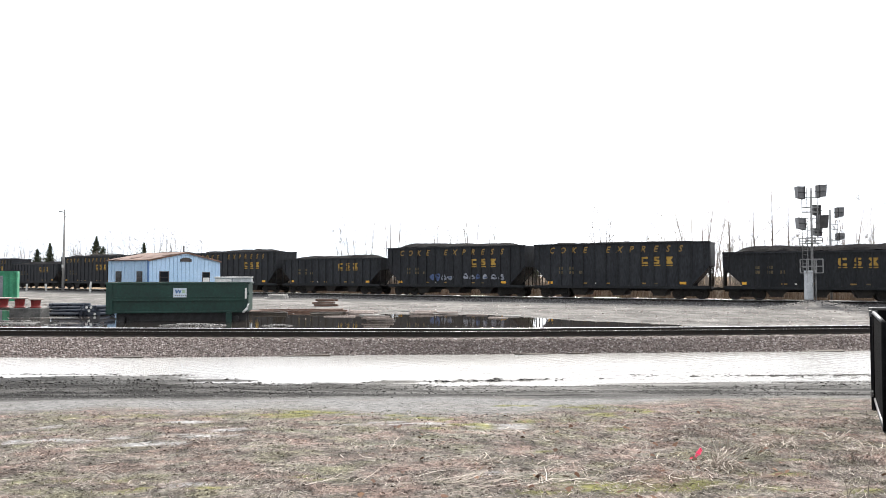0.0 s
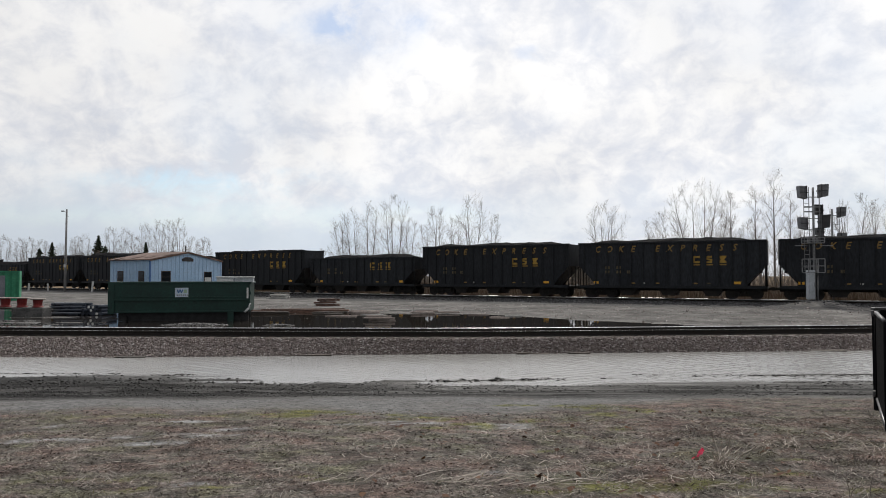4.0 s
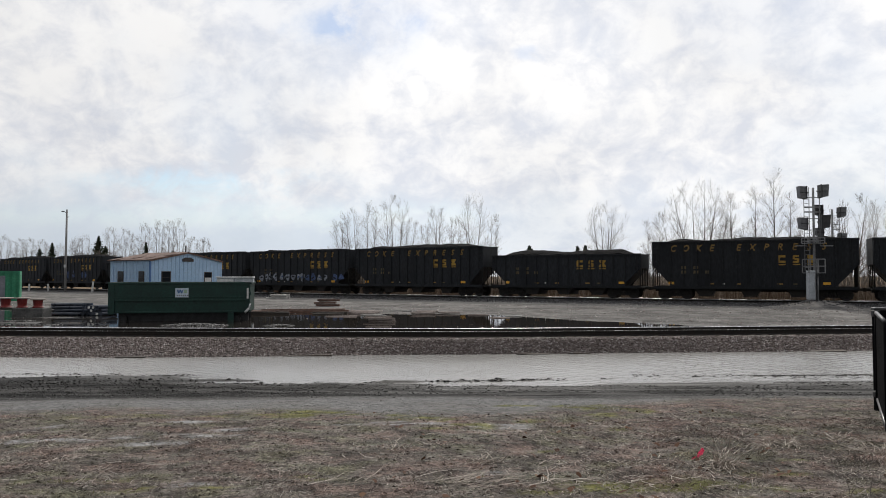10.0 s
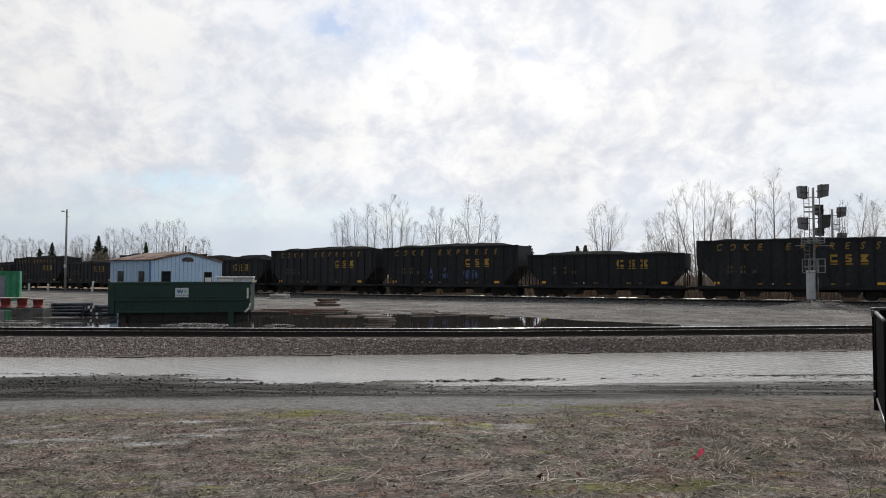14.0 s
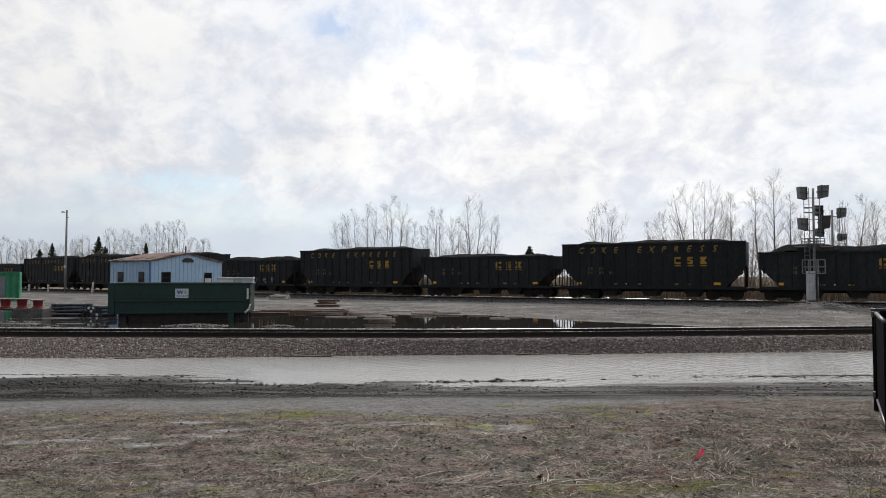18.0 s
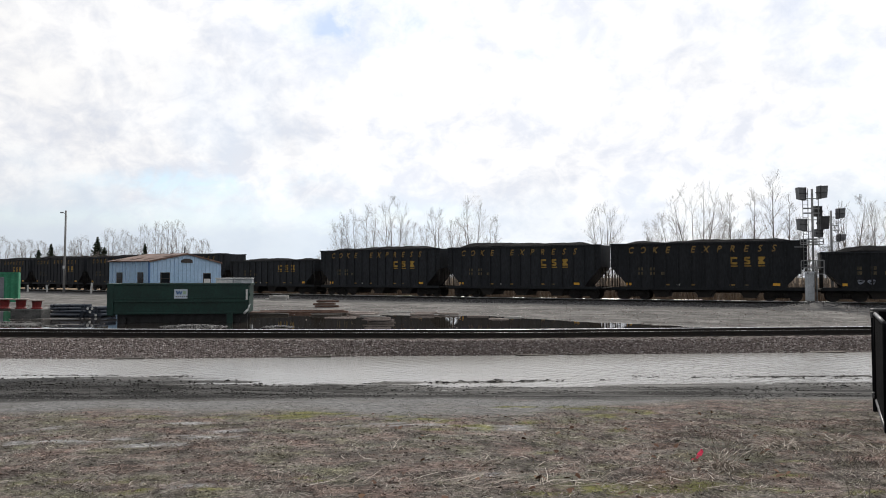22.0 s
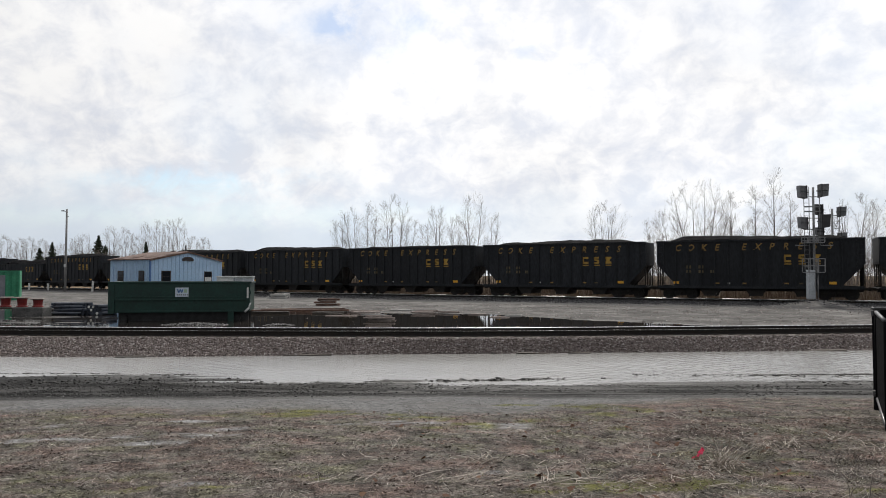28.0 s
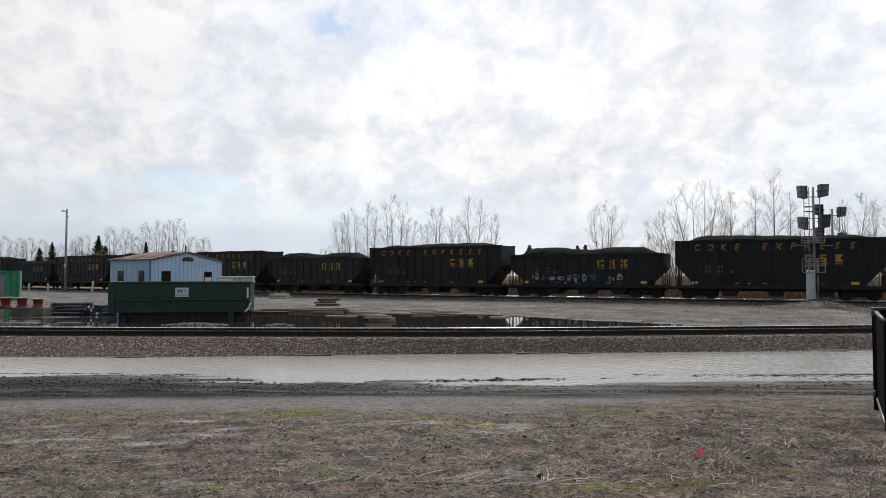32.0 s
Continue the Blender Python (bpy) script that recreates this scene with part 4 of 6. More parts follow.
def add_graffiti(car, spec, x0, x1, z0, z1, seed, blue=0.3, fill=0.8):
    """Sprayed bubble letters nobody can read: uneven outlined blobs along the lower side, each with a cut of black."""
    rnd = random.Random(seed)
    x = x0
    while x < x1:
        w = rnd.uniform(0.42, 0.72)
        if rnd.random() < fill:
            za, zb = z0 + rnd.uniform(-0.05, 0.12), z1 + rnd.uniform(-0.25, 0.05)
            cx, cz, rx, rz = x + w / 2, (za + zb) / 2, w / 2, (zb - za) / 2
            ph = rnd.uniform(0, 6.28)
            n = 12
            ring = [(math.cos(6.2832 * k / n), math.sin(6.2832 * k / n), 1 + 0.2 * math.sin(3 * 6.2832 * k / n + ph)) for k in range(n)]
            mark = part("graffiti", prism(bmesh.new(), [(cx + rx * c * q, cz + rz * s * q) for c, s, q in ring], -1.498, -1.488), M_GRAFFB if rnd.random() < blue else M_GRAFF, car, "sprayed graffiti mark")
            a = rnd.uniform(-0.5, 0.5)
            ox, oz = rx * rnd.uniform(-0.3, 0.3), rz * rnd.uniform(-0.2, 0.4)
            part("graffiti_cut", prism(bmesh.new(), [(cx + ox + (u * math.cos(a) - v * math.sin(a)) * rx * 0.62, cz + oz + (u * math.sin(a) + v * math.cos(a)) * rz * 0.55) for u, v in ((-1, -0.35), (0.2, -0.5), (1, -0.2), (0.9, 0.3), (-0.1, 0.45), (-0.9, 0.25))], -1.502, -1.4981), M_RIB if rnd.random() < 0.7 else M_GRAFFB, mark)
        x += w + rnd.uniform(0.08, 0.3)


# the order of the cars from the front; T high-sided with a word along the top, S low-sided
ORDER = "TSTTSTTTSTSTTSTTTSTTSTSTSTTTSTTTTTTTSTSTTTST"
tall_car = make_car(TALL, "hopper_car", "black high-sided steel hopper car heaped with coal")
low_car = make_car(LOW, "hopper_car", "black low-sided steel hopper car heaped with coal")
COALS = {"T": [coal_mesh(TALL, 41 + i) for i in range(4)], "S": [coal_mesh(LOW, 51 + i) for i in range(4)]}
CARS = []
_rnd = random.Random(9)
_s = None
for _i, _k in enumerate(ORDER):
    _spec = TALL if _k == "T" else LOW
    _base = tall_car if _k == "T" else low_car
    _first = not any(c[1] == _k for c in CARS)
    car = _base if _first else copy_thing(_base, Matrix.Identity(4))
    if not _first:
        for ch in car.children:
            if ch.name.startswith("coal_load"):
                ch.data = COALS[_k][_rnd.randrange(4)]
    CARS.append([car, _k, 0.0])
# places along the line at the start, counted from the third car
_pos = [0.0]
for a, b in zip(ORDER, ORDER[1:]):
    _pos.append(_pos[-1] - ((TALL if a == "T" else LOW)["pitch"] + (TALL if b == "T" else LOW)["pitch"]) / 2)
CAR3 = -13.85
for c, p in zip(CARS, _pos):
    c[2] = CAR3 + p - _pos[2]
add_graffiti(CARS[3][0], TALL, -3.2, 4.8, 1.45, 2.1, 1, 0.2)
add_graffiti(CARS[15][0], TALL, -5.8, 6.2, 1.35, 2.2, 2, 0.35, 0.95)
add_graffiti(CARS[18][0], TALL, -2.0, 5.2, 1.5, 2.6, 3, 0.9, 0.6)
add_graffiti(CARS[24][0], LOW, -4.4, 3.2, 1.35, 1.9, 4, 0.2, 0.45)
add_graffiti(CARS[36][0], LOW, -4.6, 3.6, 1.4, 2.0, 5, 0.1, 0.85)

# ---- the yard ----
M_GREEN = mat("dark_green_steel_paint", (0.003, 0.028, 0.022), (0.007, 0.045, 0.035), 1.2, 0.5, 0, 0.08, 9, 0.25)
M_GREEN2 = mat("bright_green_container_paint", (0.02, 0.19, 0.10), (0.045, 0.27, 0.145), 1.0, 0.55, 0, 0.06, 9, 0.2)
M_GREYDOOR = mat("grey_roller_door", (0.16, 0.17, 0.20), (0.24, 0.25, 0.28), 1.5, 0.6, 0, 0.05, 9, 0.2)
M_BLUE = mat("pale_blue_metal_siding", (0.36, 0.54, 0.74), (0.45, 0.62, 0.82), 0.8, 0.5, 0, 0.05, 12, 0.12)
M_SIGNWHITE = mat("pale_blue_white_sign", (0.52, 0.62, 0.72), (0.66, 0.74, 0.82), 2.0, 0.5, 0, 0.03, 8, 0.08)
M_PALEGREEN = mat("pale_green_sign_ink", (0.35, 0.50, 0.36), (0.45, 0.60, 0.44), 4, 0.5, 0, 0.03, 8, 0.1)
M_BLUETRIM = mat("deep_blue_trim", (0.05, 0.14, 0.34), (0.08, 0.19, 0.42), 2, 0.5, 0, 0.05, 8, 0.2)
M_ROOF = mat("rusty_brown_roofing", (0.09, 0.052, 0.040), (0.21, 0.14, 0.115), 1.2, 0.9, 0, 0.2, 7, 0.4)
M_FRAME = mat("dark_window_frame", (0.035, 0.025, 0.022), (0.07, 0.05, 0.045), 4, 0.6, 0, 0.05, 6, 0.2)
M_TRIMW = mat("white_metal_edge", (0.55, 0.56, 0.56), (0.74, 0.75, 0.75), 3, 0.5, 0, 0.04, 8, 0.12)
M_GREYBOX = mat("pale_grey_metal", (0.36, 0.39, 0.42), (0.50, 0.53, 0.56), 1.5, 0.55, 0, 0.05, 8, 0.15)
M_RED = mat("red_reel_paint", (0.14, 0.012, 0.012), (0.25, 0.022, 0.02), 3, 0.55, 0, 0.06, 8, 0.3)
M_PIPE = mat("blue_grey_plastic_pipe", (0.022, 0.028, 0.042), (0.05, 0.062, 0.085), 3, 0.3, 0, 0.03, 8, 0.2)
M_WOODPOLE = mat("weathered_pole_wood", (0.20, 0.20, 0.20), (0.34, 0.335, 0.33), 2.5, 0.85, 0, 0.3, 8, 0.35, (3, 3, 0.25))
M_TIMBER = mat("old_brown_timber", (0.055, 0.032, 0.024), (0.17, 0.095, 0.07), 2.5, 0.85, 0, 0.3, 8, 0.4, (0.4, 3, 3), vary=0.35)
M_PLANK = mat("pale_weathered_plank", (0.24, 0.19, 0.17), (0.42, 0.36, 0.33), 2.5, 0.85, 0, 0.3, 8, 0.3, (0.4, 3, 3), vary=0.3)
M_CONC = mat("broken_concrete", (0.30, 0.29, 0.28), (0.48, 0.47, 0.45), 3, 0.9, 0, 0.4, 7, 0.25, vary=0.2)
M_DARKCONC = mat("stained_dark_concrete", (0.05, 0.05, 0.05), (0.14, 0.137, 0.133), 1.6, 0.85, 0, 0.3, 7, 0.4)
M_GALV = mat("galvanised_steel", (0.17, 0.175, 0.18), (0.30, 0.305, 0.31), 4, 0.55, 0.3, 0.05, 8, 0.2)
M_SIGBACK = mat("black_signal_housing", (0.018, 0.018, 0.020), (0.045, 0.045, 0.048), 4, 0.5, 0, 0.05, 8, 0.3)
M_HOOD = mat("weathered_signal_hood", (0.10, 0.105, 0.115), (0.20, 0.205, 0.215), 4, 0.5, 0.1, 0.05, 8, 0.25)
M_FENCE = mat("black_powder_coat", (0.003, 0.003, 0.0035), (0.007, 0.007, 0.008), 6, 0.95, 0, 0.04, 8, 0.3, spec=0.02)
# the gate's black made lighter, so rails, cap and hinges carry a highlight
M_FENCERAIL = mat("highlit_black_rail_paint", (0.018, 0.018, 0.020), (0.045, 0.045, 0.048), 6, 0.4, 0, 0.04, 8, 0.3)
M_PINK = mat("pink_plastic_ribbon", (0.80, 0.12, 0.25), (0.92, 0.22, 0.36), 8, 0.45, 0, 0.05, 6, 0.2)


def glass_mat():
    m = bpy.data.materials.new("dark_window_glass")
    m.use_nodes = True
    b = m.node_tree.nodes["Principled BSDF"]
    b.inputs["Base Color"].default_value = (0.015, 0.018, 0.022, 1)
    b.inputs["Roughness"].default_value = 0.06
    return m


M_GLASS = glass_mat()
YARD = -0.50


def gz(x, y):
    return float(ground_z(np.array([x]), np.array([y]))[0])


def make_dumpster():
    L, W, H = 6.38, 2.4, 1.80
    d = thing("roll_off_dumpster", "dark green steel roll-off dumpster standing in shallow water", "dumpster", m=pose(-15.6, 33.4, YARD, 0, 0, 10))
    lo = 0.47
    # side walls with a set-back lower band, floor and ends
    for y0, y1, inn in ((0.0, 0.06, 0.05), (W - 0.06, W, -0.05)):
        part("side_wall", bx(0.0, L, y0, y1, 0.98, H, 0.01), M_GREEN, d)
        part("lower_wall", bx(0.24, L - 0.15, y0 + inn, y1 + inn, lo, 0.985, 0.01), M_GREEN, d)
        part("bottom_rail", bx(0.10, L - 0.05, y0 + inn * 0.6, y1 + inn * 0.6, lo - 0.07, lo + 0.02, 0.012), M_GREEN, d)
    part("floor_plate", bx(0.05, L - 0.05, 0.08, W - 0.08, lo - 0.06, lo), M_GREEN, d)
    part("front_wall", bx(-0.001, 0.06, 0.06, W - 0.06, lo, H - 0.02, 0.01), M_GREEN, d)
    for y in (-0.02, W - 0.10):
        part("corner_post", bx(-0.03, 0.25, y, y + 0.12, 0.36, H - 0.03, 0.012), M_GREEN, d)
        part("corner_post", bx(L - 0.17, L - 0.01, y, y + 0.12, lo, H - 0.03, 0.012), M_GREEN, d)
        part("leg", bx(L - 1.02, L - 0.74, y, y + 0.14, -0.06, lo - 0.06, 0.012), M_GREEN, d)
        part("belt_rail", bx(0.25, L - 0.17, y, y + 0.10, 0.97, 1.02, 0.008), M_GREEN, d)
        part("upper_rail", bx(0.25, L - 0.17, y + 0.005, y + 0.09, 1.13, 1.16, 0.008), M_GREEN, d)
    door = part("tail_door", bx(L - 0.06, L + 0.02, 0.04, W - 0.04, lo, H - 0.02, 0.01), M_GREEN, d)
    part("door_strip", bx(L - 0.14, L - 0.05, -0.030, -0.021, lo + 0.60, H - 0.22), M_WHITE, d, "white reflective strip")
    for z in (0.7, 1.25):
        part("hinge", tb((L + 0.03, -0.01, z), (L + 0.03, -0.01, z + 0.16), 0.035), M_GREEN, door)
    for y in (-0.03, W - 0.05):
        part("top_rail", bx(-0.05, L + 0.06, y, y + 0.08, H - 0.03, H + 0.06, 0.015), M_GREEN, d)
    for x in (-0.05, L):
        part("top_rail", bx(x, x + 0.08, 0.05, W - 0.05, H - 0.03, H + 0.06, 0.015), M_GREEN, d)
    part("lid_edge", bx(L - 0.35, L + 0.18, -0.06, 0.02, H + 0.062, H + 0.085), M_GREYBOX, d, "bent pale metal lip")
    for y in (0.55, W - 0.65):
        part("skid", bx(0.3, L - 0.1, y, y + 0.12, -0.02, lo - 0.06), M_SIGBACK, d)
    for x in (0.6, L - 0.6):
        for y in (0.40, W - 0.5):
            part("roller", tb((x, y - 0.06, 0.10), (x, y + 0.1, 0.10), 0.14, n=14), M_SIGBACK, d)
    part("latch_chain", tube(tb((L + 0.04, 0.0, 0.85), (L - 0.03, -0.05, 0.60), 0.04), (L - 0.03, -0.05, 0.60), (L - 0.22, -0.06, 0.40), 0.055), M_TRIMW, d, "pale crumpled strap")
    plate = part("sign_plate", bx(2.96, 3.56, -0.034, -0.022, 1.14, 1.58), M_SIGNWHITE, d, "white company sign plate")
    b = bmesh.new()
    for k in (0, 1):
        x = 3.05 + k * 0.13
        prism(b, [(x - 0.02, 1.50), (x + 0.05, 1.50), (x + 0.08, 1.40), (x + 0.11, 1.50), (x + 0.15, 1.50), (x + 0.10, 1.33), (x + 0.04, 1.33)], -0.040, -0.0345)
    part("sign_mark", b, M_BLUETRIM, plate, "blue zigzag mark")
    part("sign_mark", bx(3.35, 3.50, -0.040, -0.0345, 1.34, 1.49), M_PALEGREEN, plate, "pale green mark")
    for k in range(6):
        part("sign_mark", bx(3.03 + k * 0.092, 3.09 + k * 0.092, -0.040, -0.0345, 1.21, 1.26), M_GREYDOOR, plate)


make_dumpster()


def make_shed():
    """Local x runs along the gable wall, local -y faces out of it; the nearest corner is the origin."""
    W, D, E, R = 5.3, 3.6, 3.10, 3.56
    s = thing("yard_shed", "pale blue metal-clad yard shed with a low rusty roof", "shed", m=pose(-16.8, 41.0, YARD, 0, 0, 60))
    gable = part("gable_wall", prism(bmesh.new(), [(0, 0), (W, 0), (W, E), (W / 2, R - 0.05), (0, E)], 0, 0.1), M_BLUE, s)
    back = part("gable_wall", prism(bmesh.new(), [(0, 0), (W, 0), (W, E), (W / 2, R - 0.05), (0, E)], D - 0.1, D), M_BLUE, s)
    side = part("side_wall", bx(0, 0.1, 0.1, D - 0.1, 0, E), M_BLUE, s)
    part("side_wall", bx(W - 0.1, W, 0.1, D - 0.1, 0, E), M_BLUE, s)
    for i in range(1, 18):
        x = i * W / 18
        top = E + (R - 0.05 - E) * (1 - abs(x - W / 2) / (W / 2)) - 0.06
        part("siding_rib", bx(x - 0.016, x + 0.016, -0.022, -0.001, 0.02, top), M_BLUE, gable)
    for i in range(1, 12):
        y = i * D / 12
        part("siding_rib", bx(-0.022, -0.001, y - 0.016, y + 0.016, 0.02, E - 0.03), M_BLUE, side)
    for sgn in (0, 1):
        b = bmesh.new()
        xa, xb = (-0.10, W / 2) if sgn == 0 else (W / 2, W + 0.10)
        za, zb = (E - 0.05, R) if sgn == 0 else (R, E - 0.05)
        prism(b, [(xa, za), (xb, zb), (xb, zb + 0.05), (xa, za + 0.05)], -0.07, D + 0.15)
        roof = part("roof_slope", b, M_ROOF, s, "rusty brown metal roofing with torn edges")
        rnd = random.Random(3 + sgn)
        for i in range(5):
            k = rnd.uniform(0.05, 0.9)
            x = xa + (xb - xa) * k
            z = za + (zb - za) * k + 0.078
            b2 = bx(-0.35, 0.35, -0.18, 0.12, 0, 0.012)
            o = part("roof_patch", b2, M_ROOF, roof)
            o.matrix_basis = Matrix.Translation((x, rnd.uniform(-0.05, D), z)) @ Matrix.Rotation(-math.atan2(zb - za, xb - xa), 4, "Y")
    part("corner_trim", bx(-0.035, 0.05, -0.035, 0.05, 0, E - 0.02), M_BLUETRIM, s)
    part("corner_trim", bx(W - 0.05, W + 0.035, -0.035, 0.05, 0, E - 0.02), M_BLUE, s)
    for sgn in (0, 1):
        b = bmesh.new()
        x0, x1, z0, z1 = (-0.08, W / 2, E - 0.08, R - 0.03) if sgn == 0 else (W / 2, W + 0.08, R - 0.03, E - 0.08)
        prism(b, [(x0, z0 - 0.02), (x1, z1 - 0.02), (x1, z1 + 0.05), (x0, z0 + 0.05)], -0.095, -0.072)
        part("barge_board", b, M_ROOF, s)

    def window(px0, px1, z0, z1, wall, on_side=False, blind=False):
        w = part("window", bx(px0, px1, -0.030, -0.002, z0, z1) if not on_side else bx(-0.030, -0.002, px0, px1, z0, z1), M_FRAME, s)
        n = 3
        for i in range(n):
            a, c = z0 + 0.05 + i * (z1 - z0 - 0.07) / n, z0 + 0.03 + (i + 1) * (z1 - z0 - 0.07) / n
            part("pane", bx(px0 + 0.05, px1 - 0.05, -0.036, -0.031, a, c) if not on_side else bx(-0.036, -0.031, px0 + 0.05, px1 - 0.05, a, c),
                 M_TRIMW if blind and i < 2 else M_GLASS, w)

    window(0.77, 1.42, 1.40, 2.43, gable)
    window(3.92, 4.52, 1.40, 2.40, gable, False, True)
    window(0.49, 0.98, 1.40, 2.43, side, True)
    window(2.36, 2.88, 1.40, 2.43, side, True)
    b = bmesh.new()
    prism(b, [(2.24, 3.02), (3.06, 3.02), (3.06, 3.16), (2.85, 3.27), (2.45, 3.27), (2.24, 3.16)], -0.05, -0.002)
    v = part("gable_vent", b, M_FRAME, s, "dark louvred vent")
    for i in range(3):
        part("louvre", bx(2.34, 2.96, -0.062, -0.051, 3.05 + i * 0.07, 3.08 + i * 0.07), M_SIGBACK, v)
    part("vent_pipe", tb((3.6, 1.3, R - 0.3), (3.6, 1.3, R + 0.48), 0.045), M_SIGBACK, s)
    part("vent_pipe", tb((2.65, 1.3, R - 0.3), (2.65, 1.3, R + 0.18), 0.035), M_SIGBACK, s)


make_shed()


def make_trailer():
    t = thing("cargo_trailer", "low pale grey enclosed trailer parked behind the dumpster", "trailer", m=pose(-12.15, 38.4, YARD - 0.06, 0, 0, 12))
    part("body", bx(0, 1.9, 0, 1.3, 0.45, 2.10, 0.04), M_GREYBOX, t)
    part("roof", bx(-0.03, 1.93, -0.03, 1.33, 2.10, 2.18, 0.02), M_TRIMW, t)
    part("front_panel", bx(0.03, 0.85, -0.012, -0.001, 1.2, 2.05), M_TRIMW, t)
    part("seam", bx(0.90, 0.93, -0.014, -0.001, 0.5, 2.09), M_GREYDOOR, t)
    for x in (0.5, 1.35):
        w = part("wheel", tb((x, -0.06, 0.3), (x, 0.14, 0.3), 0.30, n=16), M_SIGBACK, t)
        part("hub", tb((x, -0.075, 0.3), (x, -0.06, 0.3), 0.13, n=12), M_GALV, w)
    part("tow_bar", bx(-0.9, 0.0, 0.6, 0.7, 0.42, 0.50), M_SIGBACK, t)
    tank = thing("propane_tank", "small white domed gas tank beside the trailer", "gas tank", m=pose(-12.1, 37.3, YARD))
    part("shell", lathe(bmesh.new(), [(0.10, 0.05), (0.36, 0.12), (0.38, 0.9), (0.40, 1.35), (0.34, 1.58), (0.20, 1.70), (0.05, 1.74)], "z", 18), M_WHITE, tank)
    part("valve_collar", lathe(bmesh.new(), [(0.10, 1.70), (0.11, 1.80), (0.05, 1.82)], "z", 12), M_GALV, tank)


make_trailer()


def make_container():
    """Corrugated steel box with a grey roller door in its long side."""
    c = thing("shipping_container", "bright green corrugated steel container with a grey roller door", "container", m=pose(-41.5, 58.25, YARD, 0, 0, 27))
    L, W, H = 6.06, 2.44, 2.55
    n = 44
    for y in (0.0, W):
        b = bmesh.new()
        pts = []
        for i in range(n + 1):
            x = i * L / n
            pts.append((x, y + (0.07 if (i // 2) % 2 else 0.0)))
        lo = [b.verts.new((x, yy, 0.16)) for x, yy in pts]
        hi = [b.verts.new((x, yy, H - 0.1)) for x, yy in pts]
        for i in range(n):
            b.faces.new((lo[i], lo[i + 1], hi[i + 1], hi[i]))
        part("side_panel", b, M_GREEN2, c)
        part("top_rail", bx(0, L, y - 0.03, y + 0.07, H - 0.11, H), M_GREEN2, c)
        part("bottom_rail", bx(0, L, y - 0.03, y + 0.07, 0, 0.17), M_GREEN2, c)
    for x in (0, L - 0.12):
        for y in (-0.04, W - 0.06):
            part("corner_post", bx(x, x + 0.12, y, y + 0.13, 0, H + 0.01), M_GREEN2, c)
    part("end_panel", bx(L - 0.04, L, 0.09, W - 0.09, 0.1, H - 0.02), M_GREEN2, c)
    part("end_panel", bx(0, 0.04, 0.09, W - 0.09, 0.1, H - 0.02), M_GREEN2, c)
    part("roof", bx(0.02, L - 0.02, 0.02, W - 0.02, H - 0.02, H + 0.015), M_GREEN2, c)
    door = part("roller_door", bx(3.9, 5.0, -0.06, -0.034, 0.1, H - 0.38), M_GREYDOOR, c, "grey roller door")
    for i in range(12):
        z = 0.16 + i * 0.165
        part("door_slat", bx(3.93, 4.97, -0.070, -0.061, z, z + 0.13), M_GREYDOOR, door)


make_container()


def make_reel(x, y, z, r=0.36, h=0.62, tilt=0.0):
    t = thing("cable_reel", "red painted reel with pale flanges standing at the water's edge", "cable reel", "red reels", m=pose(x, y, z, 0, tilt, 0))
    part("drum", lathe(bmesh.new(), [(r * 0.82, 0.05), (r * 0.74, 0.12), (r * 0.78, h * 0.5), (r * 0.86, h - 0.05)], "z", 18), M_RED, t)
    part("flange", lathe(bmesh.new(), [(r * 0.9, 0.0), (r * 0.95, 0.02), (r * 0.95, 0.05), (r * 0.9, 0.06)], "z", 20), M_RED, t)
    part("flange", lathe(bmesh.new(), [(r * 1.25, h - 0.05), (r * 1.30, h - 0.03), (r * 1.30, h), (r * 1.25, h + 0.01)], "z", 20), M_PLANK, t)


make_reel(-23.45, 38.4, YARD + 0.47, 0.30, 0.52)
make_reel(-22.45, 38.2, YARD + 0.47, 0.30, 0.52)
make_reel(-21.55, 38.1, YARD + 0.47, 0.29, 0.46)
_crib = thing("concrete_block", "low stained concrete block under the reels in the puddle", "concrete block", m=pose(-22.75, 37.75, YARD - 0.06, 0, 0, 1))
part("block", bx(0, 1.62, 0, 0.95, 0, 0.53, 0.05), M_DARKCONC, _crib)
part("lifting_eye", tb((0.9, 0.1, 0.52), (1.02, 0.1, 0.57), 0.02), M_GALV, _crib)
_deck = thing("timber_deck", "dark wet timber platform in the puddle", "platform", m=pose(-25.6, 37.8, YARD - 0.06))
for _i in range(4):
    part("plank", bx(0, 2.84, _i * 0.23, _i * 0.23 + 0.21, 0.44, 0.53, 0.01), M_TIE, _deck)
for _x in (0.05, 1.1):
    part("bearer", bx(_x, _x + 0.16, 0.02, 0.88, 0, 0.44), M_TIE, _deck)


